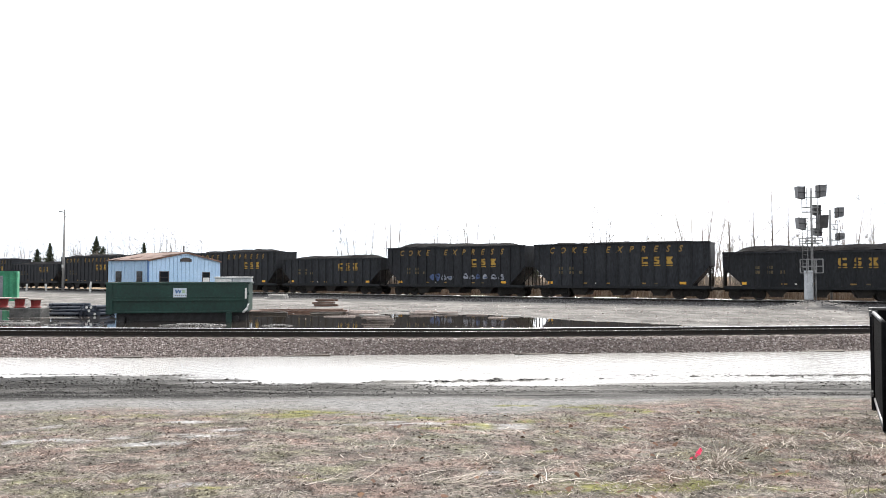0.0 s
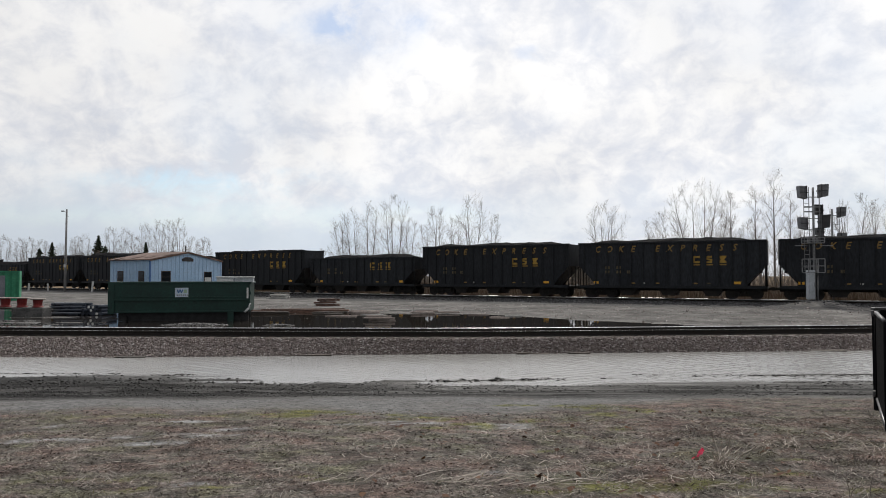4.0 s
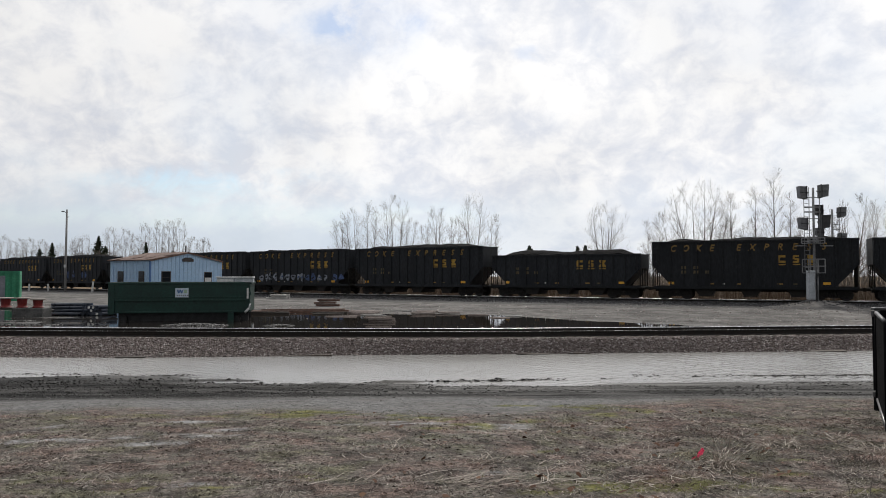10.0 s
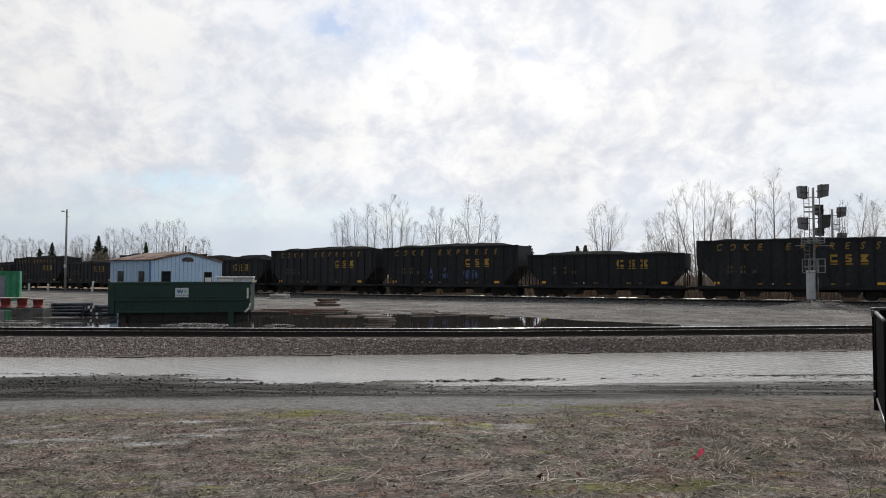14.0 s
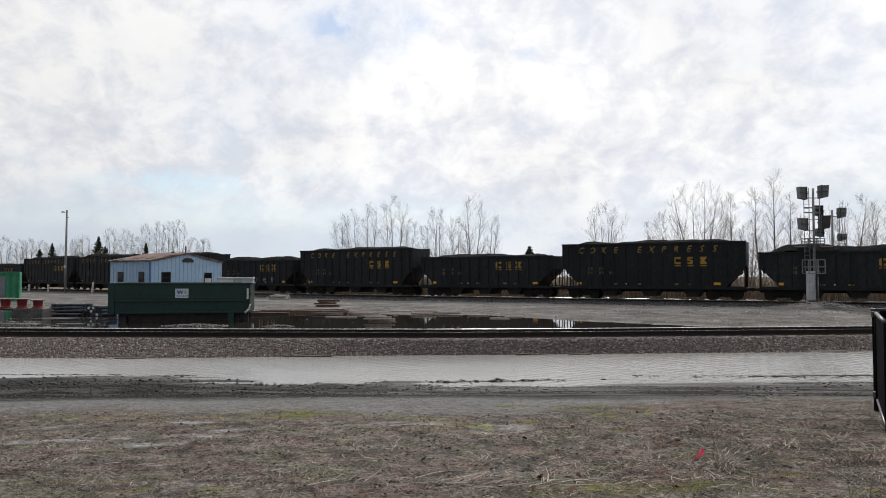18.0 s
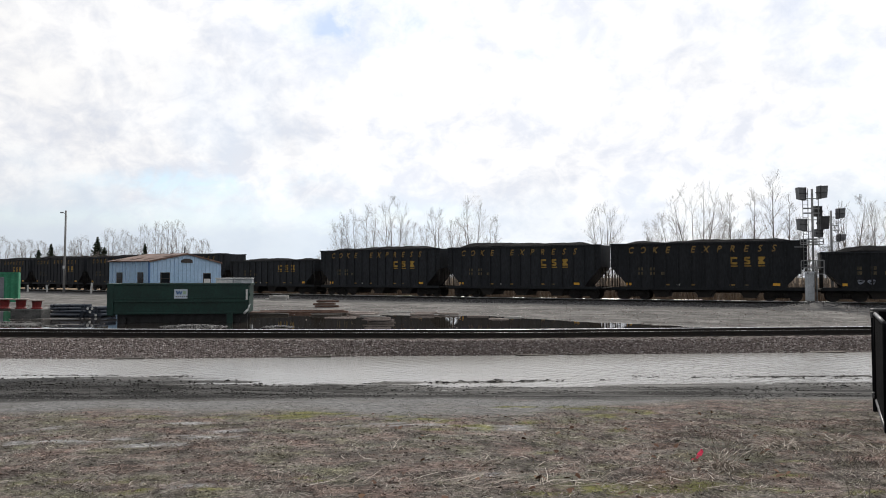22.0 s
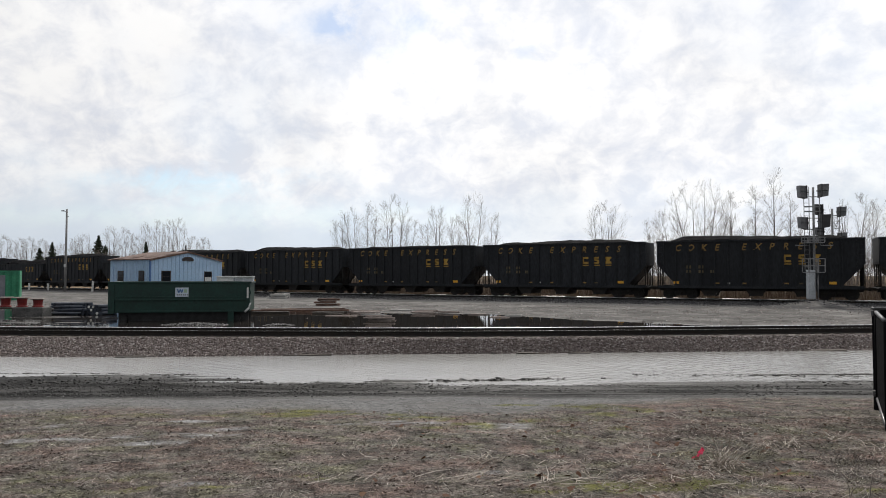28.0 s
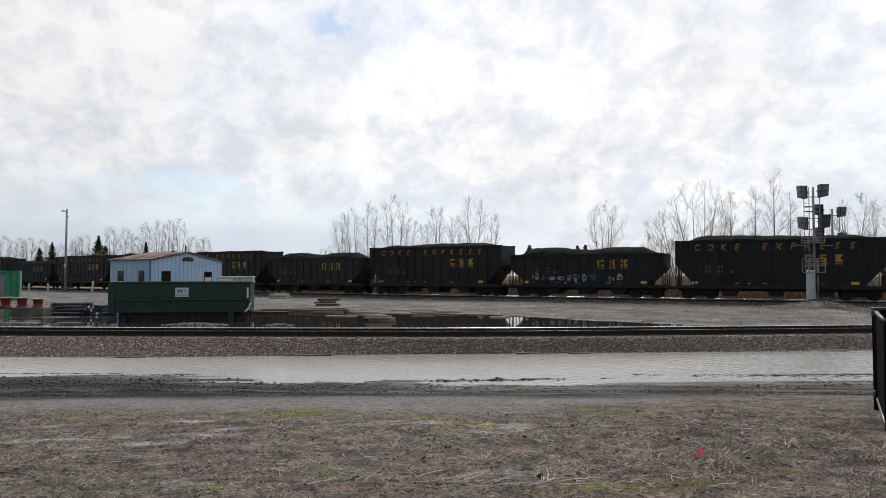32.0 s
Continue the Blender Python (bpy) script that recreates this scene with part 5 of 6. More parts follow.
def make_pipes():
    rnd = random.Random(4)
    t = thing("pipe_bundle", "stacked blue-grey plastic pipes lying on the wet ground", "pipes", m=pose(-21.6, 39.6, YARD - 0.03))
    for row in range(4):
        for i in range(7 - row):
            y = i * 0.19 + row * 0.09 + rnd.uniform(-0.02, 0.02)
            z = 0.10 + row * 0.165
            x0 = rnd.uniform(-0.25, 0.25)
            part("pipe", tb((x0, y, z), (x0 + 1.9 + rnd.uniform(-0.2, 0.2), y + rnd.uniform(-0.1, 0.1), z + rnd.uniform(-0.02, 0.03)), 0.088, n=10), M_PIPE, t)
    t2 = thing("pipe_bundle", "short pipes with white capped ends on the wet ground", "pipes", m=pose(-19.8, 39.4, YARD - 0.03, 0, 0, 0))
    for row in range(3):
        for i in range(6 - row):
            x = i * 0.21 + row * 0.10 + rnd.uniform(-0.02, 0.02)
            z = 0.10 + row * 0.18
            p = part("pipe", tb((x, rnd.uniform(-0.15, 0.15), z), (x + rnd.uniform(0.1, 0.4), 1.3, z), 0.095, n=12), M_PIPE, t2)
            if rnd.random() < 0.35:
                part("end_cap", tb((x - 0.004, -0.19, z), (x, -0.16, z), 0.07, n=12), M_WHITE, p)
    t3 = thing("plastic_sheet", "crumpled pale plastic sheet lying on the pipes", "sheeting", m=pose(-21.0, 39.9, YARD + 0.50))
    b = bmesh.new()
    rnd = random.Random(8)
    g = [[b.verts.new((i * 0.13, j * 0.13, 0.02 + rnd.uniform(0, 0.09))) for i in range(7)] for j in range(5)]
    for j in range(4):
        for i in range(6):
            b.faces.new((g[j][i], g[j][i + 1], g[j + 1][i + 1], g[j + 1][i]))
    bmesh.ops.solidify(b, geom=b.faces, thickness=0.01)
    part("sheet", b, M_TRIMW, t3)


make_pipes()


def make_pole():
    p = thing("utility_pole", "weathered wooden pole with a small lamp arm at its top", "utility pole", m=pose(-49.5, 93.7, -0.6))
    part("shaft", tb((0, 0, 0), (0.05, 0, 11.0), 0.17, 0.11, 12), M_WOODPOLE, p)
    arm = part("lamp_arm", tb((0, 0, 10.55), (-0.30, -0.10, 10.75), 0.035), M_GALV, p)
    part("lamp_head", bx(-0.58, -0.22, -0.24, -0.02, 10.66, 10.80, 0.03), M_HOOD, arm)
    part("notice", bx(-0.13, 0.13, -0.19, -0.17, 3.35, 3.75), M_TRIMW, p)
    part("insulator", tb((0.06, 0, 10.0), (0.32, 0, 10.02), 0.03), M_SIGBACK, p)


make_pole()
for _x, _y, _h, _tilt in ((-46.1, 94.0, 1.40, 5), (-56.6, 102.6, 1.0, -3), (-60.2, 104.0, 1.0, 2)):
    _p = thing("marker_post", "short white painted marker post beside the track", "post", "white posts", m=pose(_x, _y, gz(_x, _y) - 0.05, 0, _tilt, 0))
    part("post", bx(-0.12, 0.12, -0.08, 0.08, 0, _h, 0.03), M_WHITE, _p)
    part("cap", bx(-0.13, 0.13, -0.09, 0.09, _h, _h + 0.06, 0.02), M_WHITE, _p)


def debris(name, label, cat, x, y, n, length, seed, material, spread=0.5, piled=True, rz=0, thick=0.16):
    t = thing(name, label, cat, m=pose(x, y, gz(x, y) if gz(x, y) > WATER_YARD else WATER_YARD - 0.03, 0, 0, rz))
    rnd = random.Random(seed)
    for i in range(n):
        l = length * rnd.uniform(0.7, 1.05)
        w = rnd.uniform(0.8, 1.3) * thick
        o = part("timber" if material in (M_TIE, M_TIMBER) else ("slab" if material is M_CONC else "plank"), bx(-l / 2, l / 2, -w / 2, w / 2, 0, thick * rnd.uniform(0.6, 1.0), 0.012), material, t)
        layer = (i // 3) if piled else 0
        o.matrix_basis = pose(rnd.uniform(-0.1, 0.1) * length, ((i % 3) - 1) * thick * 1.5 + rnd.uniform(-0.05, 0.05) + (0 if piled else rnd.uniform(-spread, spread)),
                              layer * thick * 0.98 + 0.005 * i, 0, rnd.uniform(-1, 1), rnd.uniform(-6, 6))
    return t


debris("timber_stack", "stack of old brown railway timbers on the gravel", "timber", -8.2, 50.5, 9, 1.7, 1, M_TIMBER)
debris("slab_heap", "heap of pale broken concrete slabs", "rubble", -15.2, 66.5, 6, 1.9, 2, M_CONC, thick=0.22, rz=-6)
debris("plank_heap", "low heap of pale wet planks in the puddle", "planks", -3.05, 34.4, 7, 1.35, 3, M_PLANK, thick=0.10)
debris("long_timbers", "long brown timbers lying along the puddle's edge", "timber", -8.9, 43.2, 3, 6.6, 4, M_TIMBER, thick=0.22)
debris("short_timbers", "dark timbers half sunk in the puddle", "timber", -10.4, 41.0, 3, 3.0, 5, M_TIE, thick=0.18, rz=4)
debris("loose_planks", "pale planks scattered along the muddy shore", "planks", -4.6, 42.0, 5, 1.9, 6, M_PLANK, 1.6, False, 3, 0.10)
debris("loose_planks", "pale planks scattered on the wet yard", "planks", -1.0, 41.8, 6, 1.5, 7, M_PLANK, 1.8, False, -4, 0.09)
debris("loose_timbers", "dark timbers lying in shallow water", "timber", -6.6, 41.2, 4, 2.2, 8, M_TIE, 1.2, False, 0, 0.14)


def rubble(x, y, rx, ry, n, seed, top=0.10):
    """A low spread of broken stone and mud that just breaks the water."""
    r = np.random.RandomState(seed)
    a, q = r.uniform(0, 6.283, n), np.sqrt(r.rand(n))
    px, py = x + rx * q * np.cos(a), y + ry * q * np.sin(a)
    h = top * (1 - q ** 1.6) * (0.4 + 1.2 * fbm(px, py, 1.3, _n2))
    scatter("rubble", np.stack([px, py, WATER_YARD + h - 0.01], -1), 0.02 + 0.07 * r.rand(n) ** 2, M_RUBBLE, "low pale rubble breaking the puddle's surface", "rubble", seed, 0.5)


for _a in ((-10.9, 31.6, 1.5, 0.5, 600, 71, 0.085), (-7.2, 31.3, 0.7, 0.35, 220, 72, 0.07), (-21.5, 34.5, 2.4, 0.25, 260, 75, 0.05), (-18.6, 31.9, 1.8, 0.2, 200, 76, 0.04)):
    rubble(*_a)
for _i, (_x, _y, _l) in enumerate(((-2.6, 43.4, 1.3), (0.4, 41.4, 1.6), (1.9, 40.2, 1.2), (-3.9, 39.6, 1.4), (2.9, 37.2, 1.0), (-5.4, 38.2, 1.6), (3.8, 38.4, 1.1))):
    debris("loose_planks", "a few pale planks lying in the shallows", "planks", _x, _y, 3, _l, 30 + _i, M_PLANK if _i % 3 else M_CONC, 0.5, False, _i * 3 - 8, 0.08)

# ---- signals ----


def signal_head(parent, x, z, w, h, facing, material=None, y=0.0):
    """A target with deep hoods, seen nearly edge on; the hoods reach out along facing."""
    s = facing
    hd = part("signal_head", bx(min(0, -s * 0.07), max(0, -s * 0.07), -0.30, 0.30, -h / 2, h / 2, 0.02), M_SIGBACK, parent)
    hd.location = (x, y, z)
    b = bmesh.new()
    prism(b, [(0, -h / 2 + 0.02), (0, h / 2 - 0.02), (s * w, h / 2), (s * w * 0.86, -h / 2 + 0.10)], -0.24, 0.24)
    part("hood", b, material or M_HOOD, hd)
    part("hood_band", bx(min(0, s * w * 0.9), max(0, s * w * 0.9), -0.25, 0.25, -0.03, 0.02), M_SIGBACK, hd)
    part("bracket", bx(min(-s * 0.25, -s * 0.07), max(-s * 0.25, -s * 0.07), -0.05, 0.05, -0.05, 0.05), M_GALV, hd)
    return hd


def make_signal():
    g = gz(25.95, 50.0)
    s = thing("signal_mast", "tall galvanised railway signal mast with six hooded heads", "railway signal", m=pose(25.95, 50.0, g))
    top = 8.05
    part("mast", tb((0.04, 0, 0), (0.04, 0, top), 0.085, 0.075, 12), M_GALV, s)
    part("base_plate", bx(-0.3, 0.3, -0.3, 0.3, -0.05, 0.08, 0.02), M_CONC, s)
    for x in (-0.56, -0.20):
        part("ladder_rail", tb((x, 0.12, 2.2), (x, 0.12, top + 0.05), 0.028, n=6), M_GALV, s)
    for i in range(19):
        z = 2.45 + i * 0.30
        part("ladder_rung", tb((-0.56, 0.12, z), (-0.20, 0.12, z), 0.014, n=5), M_GALV, s)
    part("side_post", tb((0.50, 0.05, 4.0), (0.50, 0.05, 7.55), 0.035, n=6), M_GALV, s)
    for z, h in ((6.30, 0.09), (6.64, 0.09), (5.05, 0.05), (7.35, 0.05), (5.85, 0.05)):
        part("cross_bar", bx(-0.60, 0.54, -0.05, 0.03, z, z + h), M_GALV, s)

    def platform(z, x0, x1, rail):
        p = part("platform", bx(x0, x1, -0.45, 0.45, z, z + 0.05), M_GALV, s)
        for x in (x0, (x0 + x1) / 2, x1):
            for y in (-0.44, 0.44):
                part("rail_post", bx(x - 0.032, x + 0.032, y - 0.02, y + 0.02, z + 0.05, z + rail), M_GALV, p)
        for y in (-0.44, 0.44):
            for zz in (z + rail * 0.5, z + rail):
                part("guard_rail", bx(x0, x1, y - 0.02, y + 0.02, zz - 0.032, zz + 0.032), M_GALV, p)

    platform(4.12, -0.60, 0.56, 0.40)
    platform(2.05, -0.58, 0.56, 0.98)
    for x0, x1 in ((-1.28, -0.5), (0.5, 1.36)):
        part("arm", bx(x0, x1, -0.04, 0.04, 3.94, 4.0), M_GALV, s)
    signal_head(s, -0.56, 7.70, 0.46, 0.90, -1)
    signal_head(s, 0.56, 7.80, 0.50, 0.94, 1)
    signal_head(s, -0.55, 5.52, 0.46, 0.86, -1)
    signal_head(s, 0.56, 5.64, 0.58, 1.0, 1, M_SIGBACK)
    signal_head(s, 0.80, 6.50, 0.46, 0.78, -1, M_SIGBACK, 0.5)
    signal_head(s, 0.82, 4.95, 0.46, 0.60, -1, M_HOOD, 0.5)
    cab = part("relay_case", bx(-0.55, -0.13, -0.42, 0.05, 0.22, 2.24, 0.02), M_GREYBOX, s, "pale grey equipment case")
    part("case_door", bx(-0.52, -0.16, -0.44, -0.421, 0.3, 2.16), M_GREYBOX, cab)
    part("handle", bx(-0.20, -0.18, -0.46, -0.441, 1.1, 1.35), M_SIGBACK, cab)
    part("case_leg", bx(-0.5, -0.42, -0.35, -0.05, -0.05, 0.22), M_GALV, cab)
    part("conduit", tb((0.26, 0, 0), (0.26, 0, 2.3), 0.05), M_GALV, s)
    # the second mast, beyond the train
    x2, y2 = 31.6, 57.9
    t = thing("signal_mast", "second signal mast standing beyond the far track", "railway signal", m=pose(x2, y2, gz(x2, y2)))
    part("mast", tb((0, 0, 0), (0, 0, 7.55), 0.10, 0.09, 10), M_GALV, t)
    part("side_post", tb((0.62, 0.05, 3.5), (0.62, 0.05, 7.2), 0.03, n=6), M_GALV, t)
    for z in (4.2, 5.0, 5.9, 6.3, 7.0):
        part("cross_bar", bx(0, 0.66, -0.03, 0.03, z, z + 0.05), M_GALV, t)
    signal_head(t, 0.60, 7.30, 0.48, 0.86, 1)
    signal_head(t, 0.62, 5.32, 0.48, 0.60, 1)


make_signal()

# ---- the gate in the foreground ----


def make_gate():
    gx, gy = 6.49, 10.8
    z0 = gz(gx, gy) - 0.05
    p = thing("gate_post", "square black steel gate post with a cap", "gate post", m=pose(gx, gy, z0))
    h = 1.65 - 57 / 1264 * gy - z0
    part("post", bx(0.0, 0.27, -0.04, 0.05, 0, h - 0.03, 0.008), M_FENCE, p)
    part("cap", bx(-0.012, 0.285, -0.052, 0.062, h - 0.03, h + 0.012, 0.012), M_FENCERAIL, p)
    for z in (0.26, 1.46):
        part("hinge", bx(-0.055, 0.05, -0.085, -0.02, z, z + 0.09, 0.01), M_FENCERAIL, p)
        part("bolt", tb((-0.03, -0.10, z + 0.045), (-0.03, -0.084, z + 0.045), 0.018), M_GALV, p)
    ang = math.degrees(math.atan2(-1.73, -0.96))
    g = thing("steel_gate", "black steel gate with close-set slats standing open", "gate", m=pose(gx - 0.045, gy - 0.14, z0, 0, 0, ang))
    L, lo, hi = 2.5, 0.24, 1.52
    for z in (lo, hi):
        part("rail", tb((0.0, 0, z), (L, 0, z), 0.027, n=12), M_FENCERAIL, g)
    for x in (0.0, L):
        part("stile", tb((x, 0, lo), (x, 0, hi), 0.027, n=12), M_FENCE, g)
    n = 38
    for i in range(n):
        x = 0.05 + i * (L - 0.1) / (n - 1)
        part("slat", bx(x - 0.031, x + 0.031, -0.006, 0.006, lo + 0.02, hi - 0.02), M_FENCE, g)


make_gate()

# ---- trees and brush ----
M_BARK = mat("grey_brown_bark", (0.11, 0.095, 0.082), (0.21, 0.185, 0.165), 3, 0.9, 0, 0.3, 8, 0.3, (2, 2, 0.5))
M_TWIG = mat("pale_grey_twigs", (0.15, 0.130, 0.118), (0.26, 0.23, 0.205), 1, 0.9, 0, 0.0, 6, 0.3)
# twigs of the farthest trees: distance haze is put into their lighter colour
M_PALETWIG = mat("haze_paled_twigs", (0.22, 0.20, 0.185), (0.36, 0.33, 0.31), 1, 0.9, 0, 0.0, 6, 0.25)
M_NEEDLE = mat("dark_green_needles", (0.030, 0.042, 0.028), (0.062, 0.080, 0.048), 1.5, 0.85, 0, 0.2, 6, 0.4)


class Sticks:
    """Collects thin tapered sticks as plain lists."""

    def __init__(self):
        self.v, self.f = [], []

    def add(self, p0, p1, r0, r1, n):
        d = (p1 - p0)
        if d.length < 1e-5:
            return
        d.normalize()
        a = d.orthogonal().normalized()
        b = d.cross(a)
        k = len(self.v)
        for p, r in ((p0, r0), (p1, r1)):
            for i in range(n):
                t = 2 * math.pi * i / n
                self.v.append(tuple(p + a * (r * math.cos(t)) + b * (r * math.sin(t))))
        for i in range(n):
            j = (i + 1) % n
            self.f.append((k + i, k + j, k + n + j, k + n + i))

    def mesh(self, name):
        me = bpy.data.meshes.new(name)
        me.from_pydata(self.v, [], self.f)
        return me


def bare_tree(name, label, x, y, height, half, seed, stems=1, twig=0.010, low=0.22, lean=0.0, twigs=None, group="bare trees"):
    """Stems that fork low, limbs that sweep up and out to an uneven oval crown, and sprays of fine twigs along them."""
    rnd = random.Random(seed)
    thick, fine = Sticks(), Sticks()
    R = height * 0.0085 + 0.03
    skew = [rnd.uniform(0.78, 1.15) for _ in range(9)]

    def reach(q, a):
        q = min(max(q, 0.02), 0.99)
        return half * skew[int(a / 6.2832 * 9) % 9] * (4 * q ** 1.1 * (1 - q ** 1.1)) ** 0.5 * (1.1 - 0.32 * q)

    def spray(p, d, length, r, level):
        segs = 4 if level == 0 else 2
        q, dd = p.copy(), d.copy()
        side = rnd.uniform(0, 6.28)
        for i in range(segs):
            dd = (dd + Vector((rnd.uniform(-0.12, 0.12), rnd.uniform(-0.12, 0.12), rnd.uniform(-0.05, 0.16)))).normalized()
            e = q + dd * (length / segs)
            if e.z > height * 1.02:
                return
            fine.add(q, e, max(r * (1 - 0.7 * i / segs), twig * 0.5), max(r * (1 - 0.7 * (i + 1) / segs), twig * 0.42), 3)
            if level == 0:
                for _ in range(1 + (rnd.random() < 0.35)):
                    side += rnd.uniform(1.8, 2.8)
                    spray(q + (e - q) * rnd.random(), turned(dd, side, rnd.uniform(22, 46)), length * rnd.uniform(0.30, 0.6) * (1.1 - 0.15 * i), twig * 0.5, 1)
            q = e

    def turned(d, side, degrees):
        u = d.orthogonal().normalized()
        out = u * math.cos(side) + d.cross(u) * math.sin(side)
        a = math.radians(degrees)
        return (d * math.cos(a) + out * math.sin(a) + Vector((0, 0, 0.10))).normalized()

    base = [(2 * math.pi * k / stems + rnd.uniform(-0.4, 0.4), 0.0 if stems == 1 else rnd.uniform(0.38, 0.72) * half, rnd.uniform(0.88, 1.0) * height) for k in range(stems)]
    bend = [(rnd.uniform(-0.03, 0.03) * height, rnd.uniform(0, 6.28)) for _ in range(stems)]

    def stem_at(k, z):
        a, out, top = base[k]
        u = max(z, 0) / height
        w = bend[k][0] * math.sin(5 * u + bend[k][1]) * u
        return Vector((math.cos(a) * out * u ** 0.8 + lean * z + w, math.sin(a) * out * u ** 0.8, z))

    for k in range(stems):
        top = base[k][2]
        zs = [top * i / 12 for i in range(13)]
        for za, zb in zip(zs, zs[1:]):
            ra, rb = (max(R * (1.0 if stems < 2 else 0.72) * max(1 - z / top, 0.0) ** 0.9, twig * 0.5) for z in (za, zb))
            (thick if zb < top * 0.8 else fine).add(stem_at(k, za) - Vector((0, 0, 0.25 if za == 0 else 0)), stem_at(k, zb), ra, rb, 6 if zb < top * 0.8 else 3)
    n = int(8 + 4 * stems + 1.8 * half)
    for j in range(n):
        a = (j * 2.39996 + rnd.uniform(-0.4, 0.4)) % 6.2832
        q = 0.12 + 0.86 * (j + rnd.random()) / n
        z = height * (low + (1 - low) * q)
        rad = reach(q, a) * rnd.uniform(0.72, 1.05)
        tip = Vector((math.cos(a) * rad + lean * z, math.sin(a) * rad, z))
        k = min(range(stems), key=lambda m: abs((base[m][0] - a + math.pi) % 6.2832 - math.pi)) if stems > 1 else 0
        z0 = max(z - rad * rnd.uniform(0.6, 1.4) - 0.04 * height, height * low * rnd.uniform(0.5, 1.0))
        p0 = stem_at(k, min(z0, base[k][2] * 0.93))
        span = (tip - p0).length
        mid = p0 + (tip - p0) * 0.5 + Vector((0, 0, -0.10 * span + rnd.uniform(-0.06, 0.06) * span)) + Vector((rnd.uniform(-1, 1), rnd.uniform(-1, 1), 0)) * 0.05 * span
        r0 = max(R * 0.42 * max(1 - z0 / height, 0.0) ** 0.8, twig * 1.1)
        pts = [p0 * (1 - t) ** 2 + mid * 2 * t * (1 - t) + tip * t * t for t in (i / 7 for i in range(8))]
        pts = [p + Vector((rnd.uniform(-1, 1), rnd.uniform(-1, 1), rnd.uniform(-1, 1))) * span * 0.015 for p in pts]
        pts[0] = p0
        side = rnd.uniform(0, 6.28)
        for i in range(7):
            ra, rb = (max(r0 * (1 - 0.9 * t), twig * 0.5) for t in (i / 7, (i + 1) / 7))
            fine.add(pts[i], pts[i + 1], ra, rb, 4)
            if i >= 1:
                d = (pts[i + 1] - pts[i]).normalized()
                for _ in range(1 + (rnd.random() < 0.5)):
                    side += rnd.uniform(1.8, 2.8)
                    spray(pts[i] + (pts[i + 1] - pts[i]) * rnd.random(), turned(d, side, rnd.uniform(24, 48)), (0.16 * height + 0.18 * span) * rnd.uniform(0.5, 1.0) * (1.15 - 0.09 * i) * (1.15 - 0.5 * q), max(rb * 0.55, twig * 0.55), 0)
    t = thing(name, label, "tree", group, m=pose(x, y, gz(x, y) - 0.1))
    part("trunk", thick.mesh("trunk"), M_BARK, t)
    part("crown", fine.mesh("crown"), twigs or M_TWIG, t)
    return t


def conifer(x, y, height, width, seed):
    """Whorls of drooping boughs, each a fan of ragged needle clumps."""
    rnd = random.Random(seed)
    t = thing("conifer", "dark green spruce with a ragged pointed crown", "tree", "spruces", m=pose(x, y, gz(x, y) - 0.1))
    part("trunk", tb((0, 0, 0), (0, 0, height * 0.98), 0.16, 0.02, 8), M_BARK, t)
    v, f = [], []
    z = height * 0.08
    while z < height:
        k = 1 - z / height
        r = width * (k ** 0.8) * rnd.uniform(0.6, 1.15) + 0.12
        n = 8 if k > 0.3 else 6
        a0 = rnd.uniform(0, 6)
        for i in range(n):
            a = a0 + 2 * math.pi * i / n + rnd.uniform(-0.2, 0.2)
            rr = r * rnd.uniform(0.45, 1.15)
            m = 6
            for j in range(m):
                u = (j + 0.6) / m
                c = Vector((math.cos(a) * rr * u, math.sin(a) * rr * u, z - 0.35 * rr * u * u + rnd.uniform(-0.025, 0.025) * height))
                s = rr * 0.20 + 0.16
                for _ in range(3):
                    b = len(v)
                    for _k in range(3):
                        v.append(tuple(c + Vector((rnd.uniform(-1, 1), rnd.uniform(-1, 1), rnd.uniform(-0.8, 0.5))) * s))
                    f.append((b, b + 1, b + 2))
        z += height * 0.022
    me = bpy.data.meshes.new("crown")
    me.from_pydata(v, [], f)
    part("crown", me, M_NEEDLE, t)


def at(px, dist):
    return (px - 784) / 1264 * dist


BARE = "leafless grey-brown tree beyond the railway"
# bearing of the foot, height of the top, distance, half-width of the crown, stems, lean
for i, (px, top, dist, half, stems, lean) in enumerate((
        (632, 368, 98, 1.9, 2, -0.10), (612, 388, 102, 1.3, 2, -0.12), (656, 357, 104, 1.35, 2, 0.0), (694, 344, 100, 3.0, 3, 0.0), (722, 386, 104, 1.2, 2, 0.06),
        (776, 366, 97, 1.75, 3, -0.03), (806, 380, 104, 1.5, 3, 0.0), (756, 398, 106, 1.2, 2, -0.05), (836, 341, 98, 2.7, 3, 0.02), (866, 378, 102, 1.0, 2, 0.08),
        (1070, 355, 92, 3.2, 4, 0.0),
        (1234, 315, 80, 4.3, 4, 0.0), (1200, 368, 84, 2.1, 3, -0.16), (1172, 384, 88, 1.7, 2, -0.14), (1262, 352, 88, 2.0, 2, 0.06), (1295, 338, 78, 0.75, 1, 0.0), (1284, 385, 92, 1.6, 3, 0.0),
        (1348, 322, 80, 0.95, 1, -0.07), (1371, 297, 77, 1.45, 1, 0.0), (1401, 340, 82, 0.9, 1, 0.0), (1326, 385, 96, 1.6, 3, 0.0), (1424, 380, 92, 1.4, 2, 0.0),
        (1512, 340, 80, 3.4, 4, 0.0), (1556, 350, 78, 2.4, 3, 0.03), (1478, 380, 90, 1.5, 2, 0.0), (1600, 345, 82, 2.6, 3, 0.0))):
    bare_tree("bare_tree", BARE, at(px, dist), dist, (489 - top) / 1264 * dist + 2.1, half, 100 + i, stems, 0.0105, 0.24, lean)
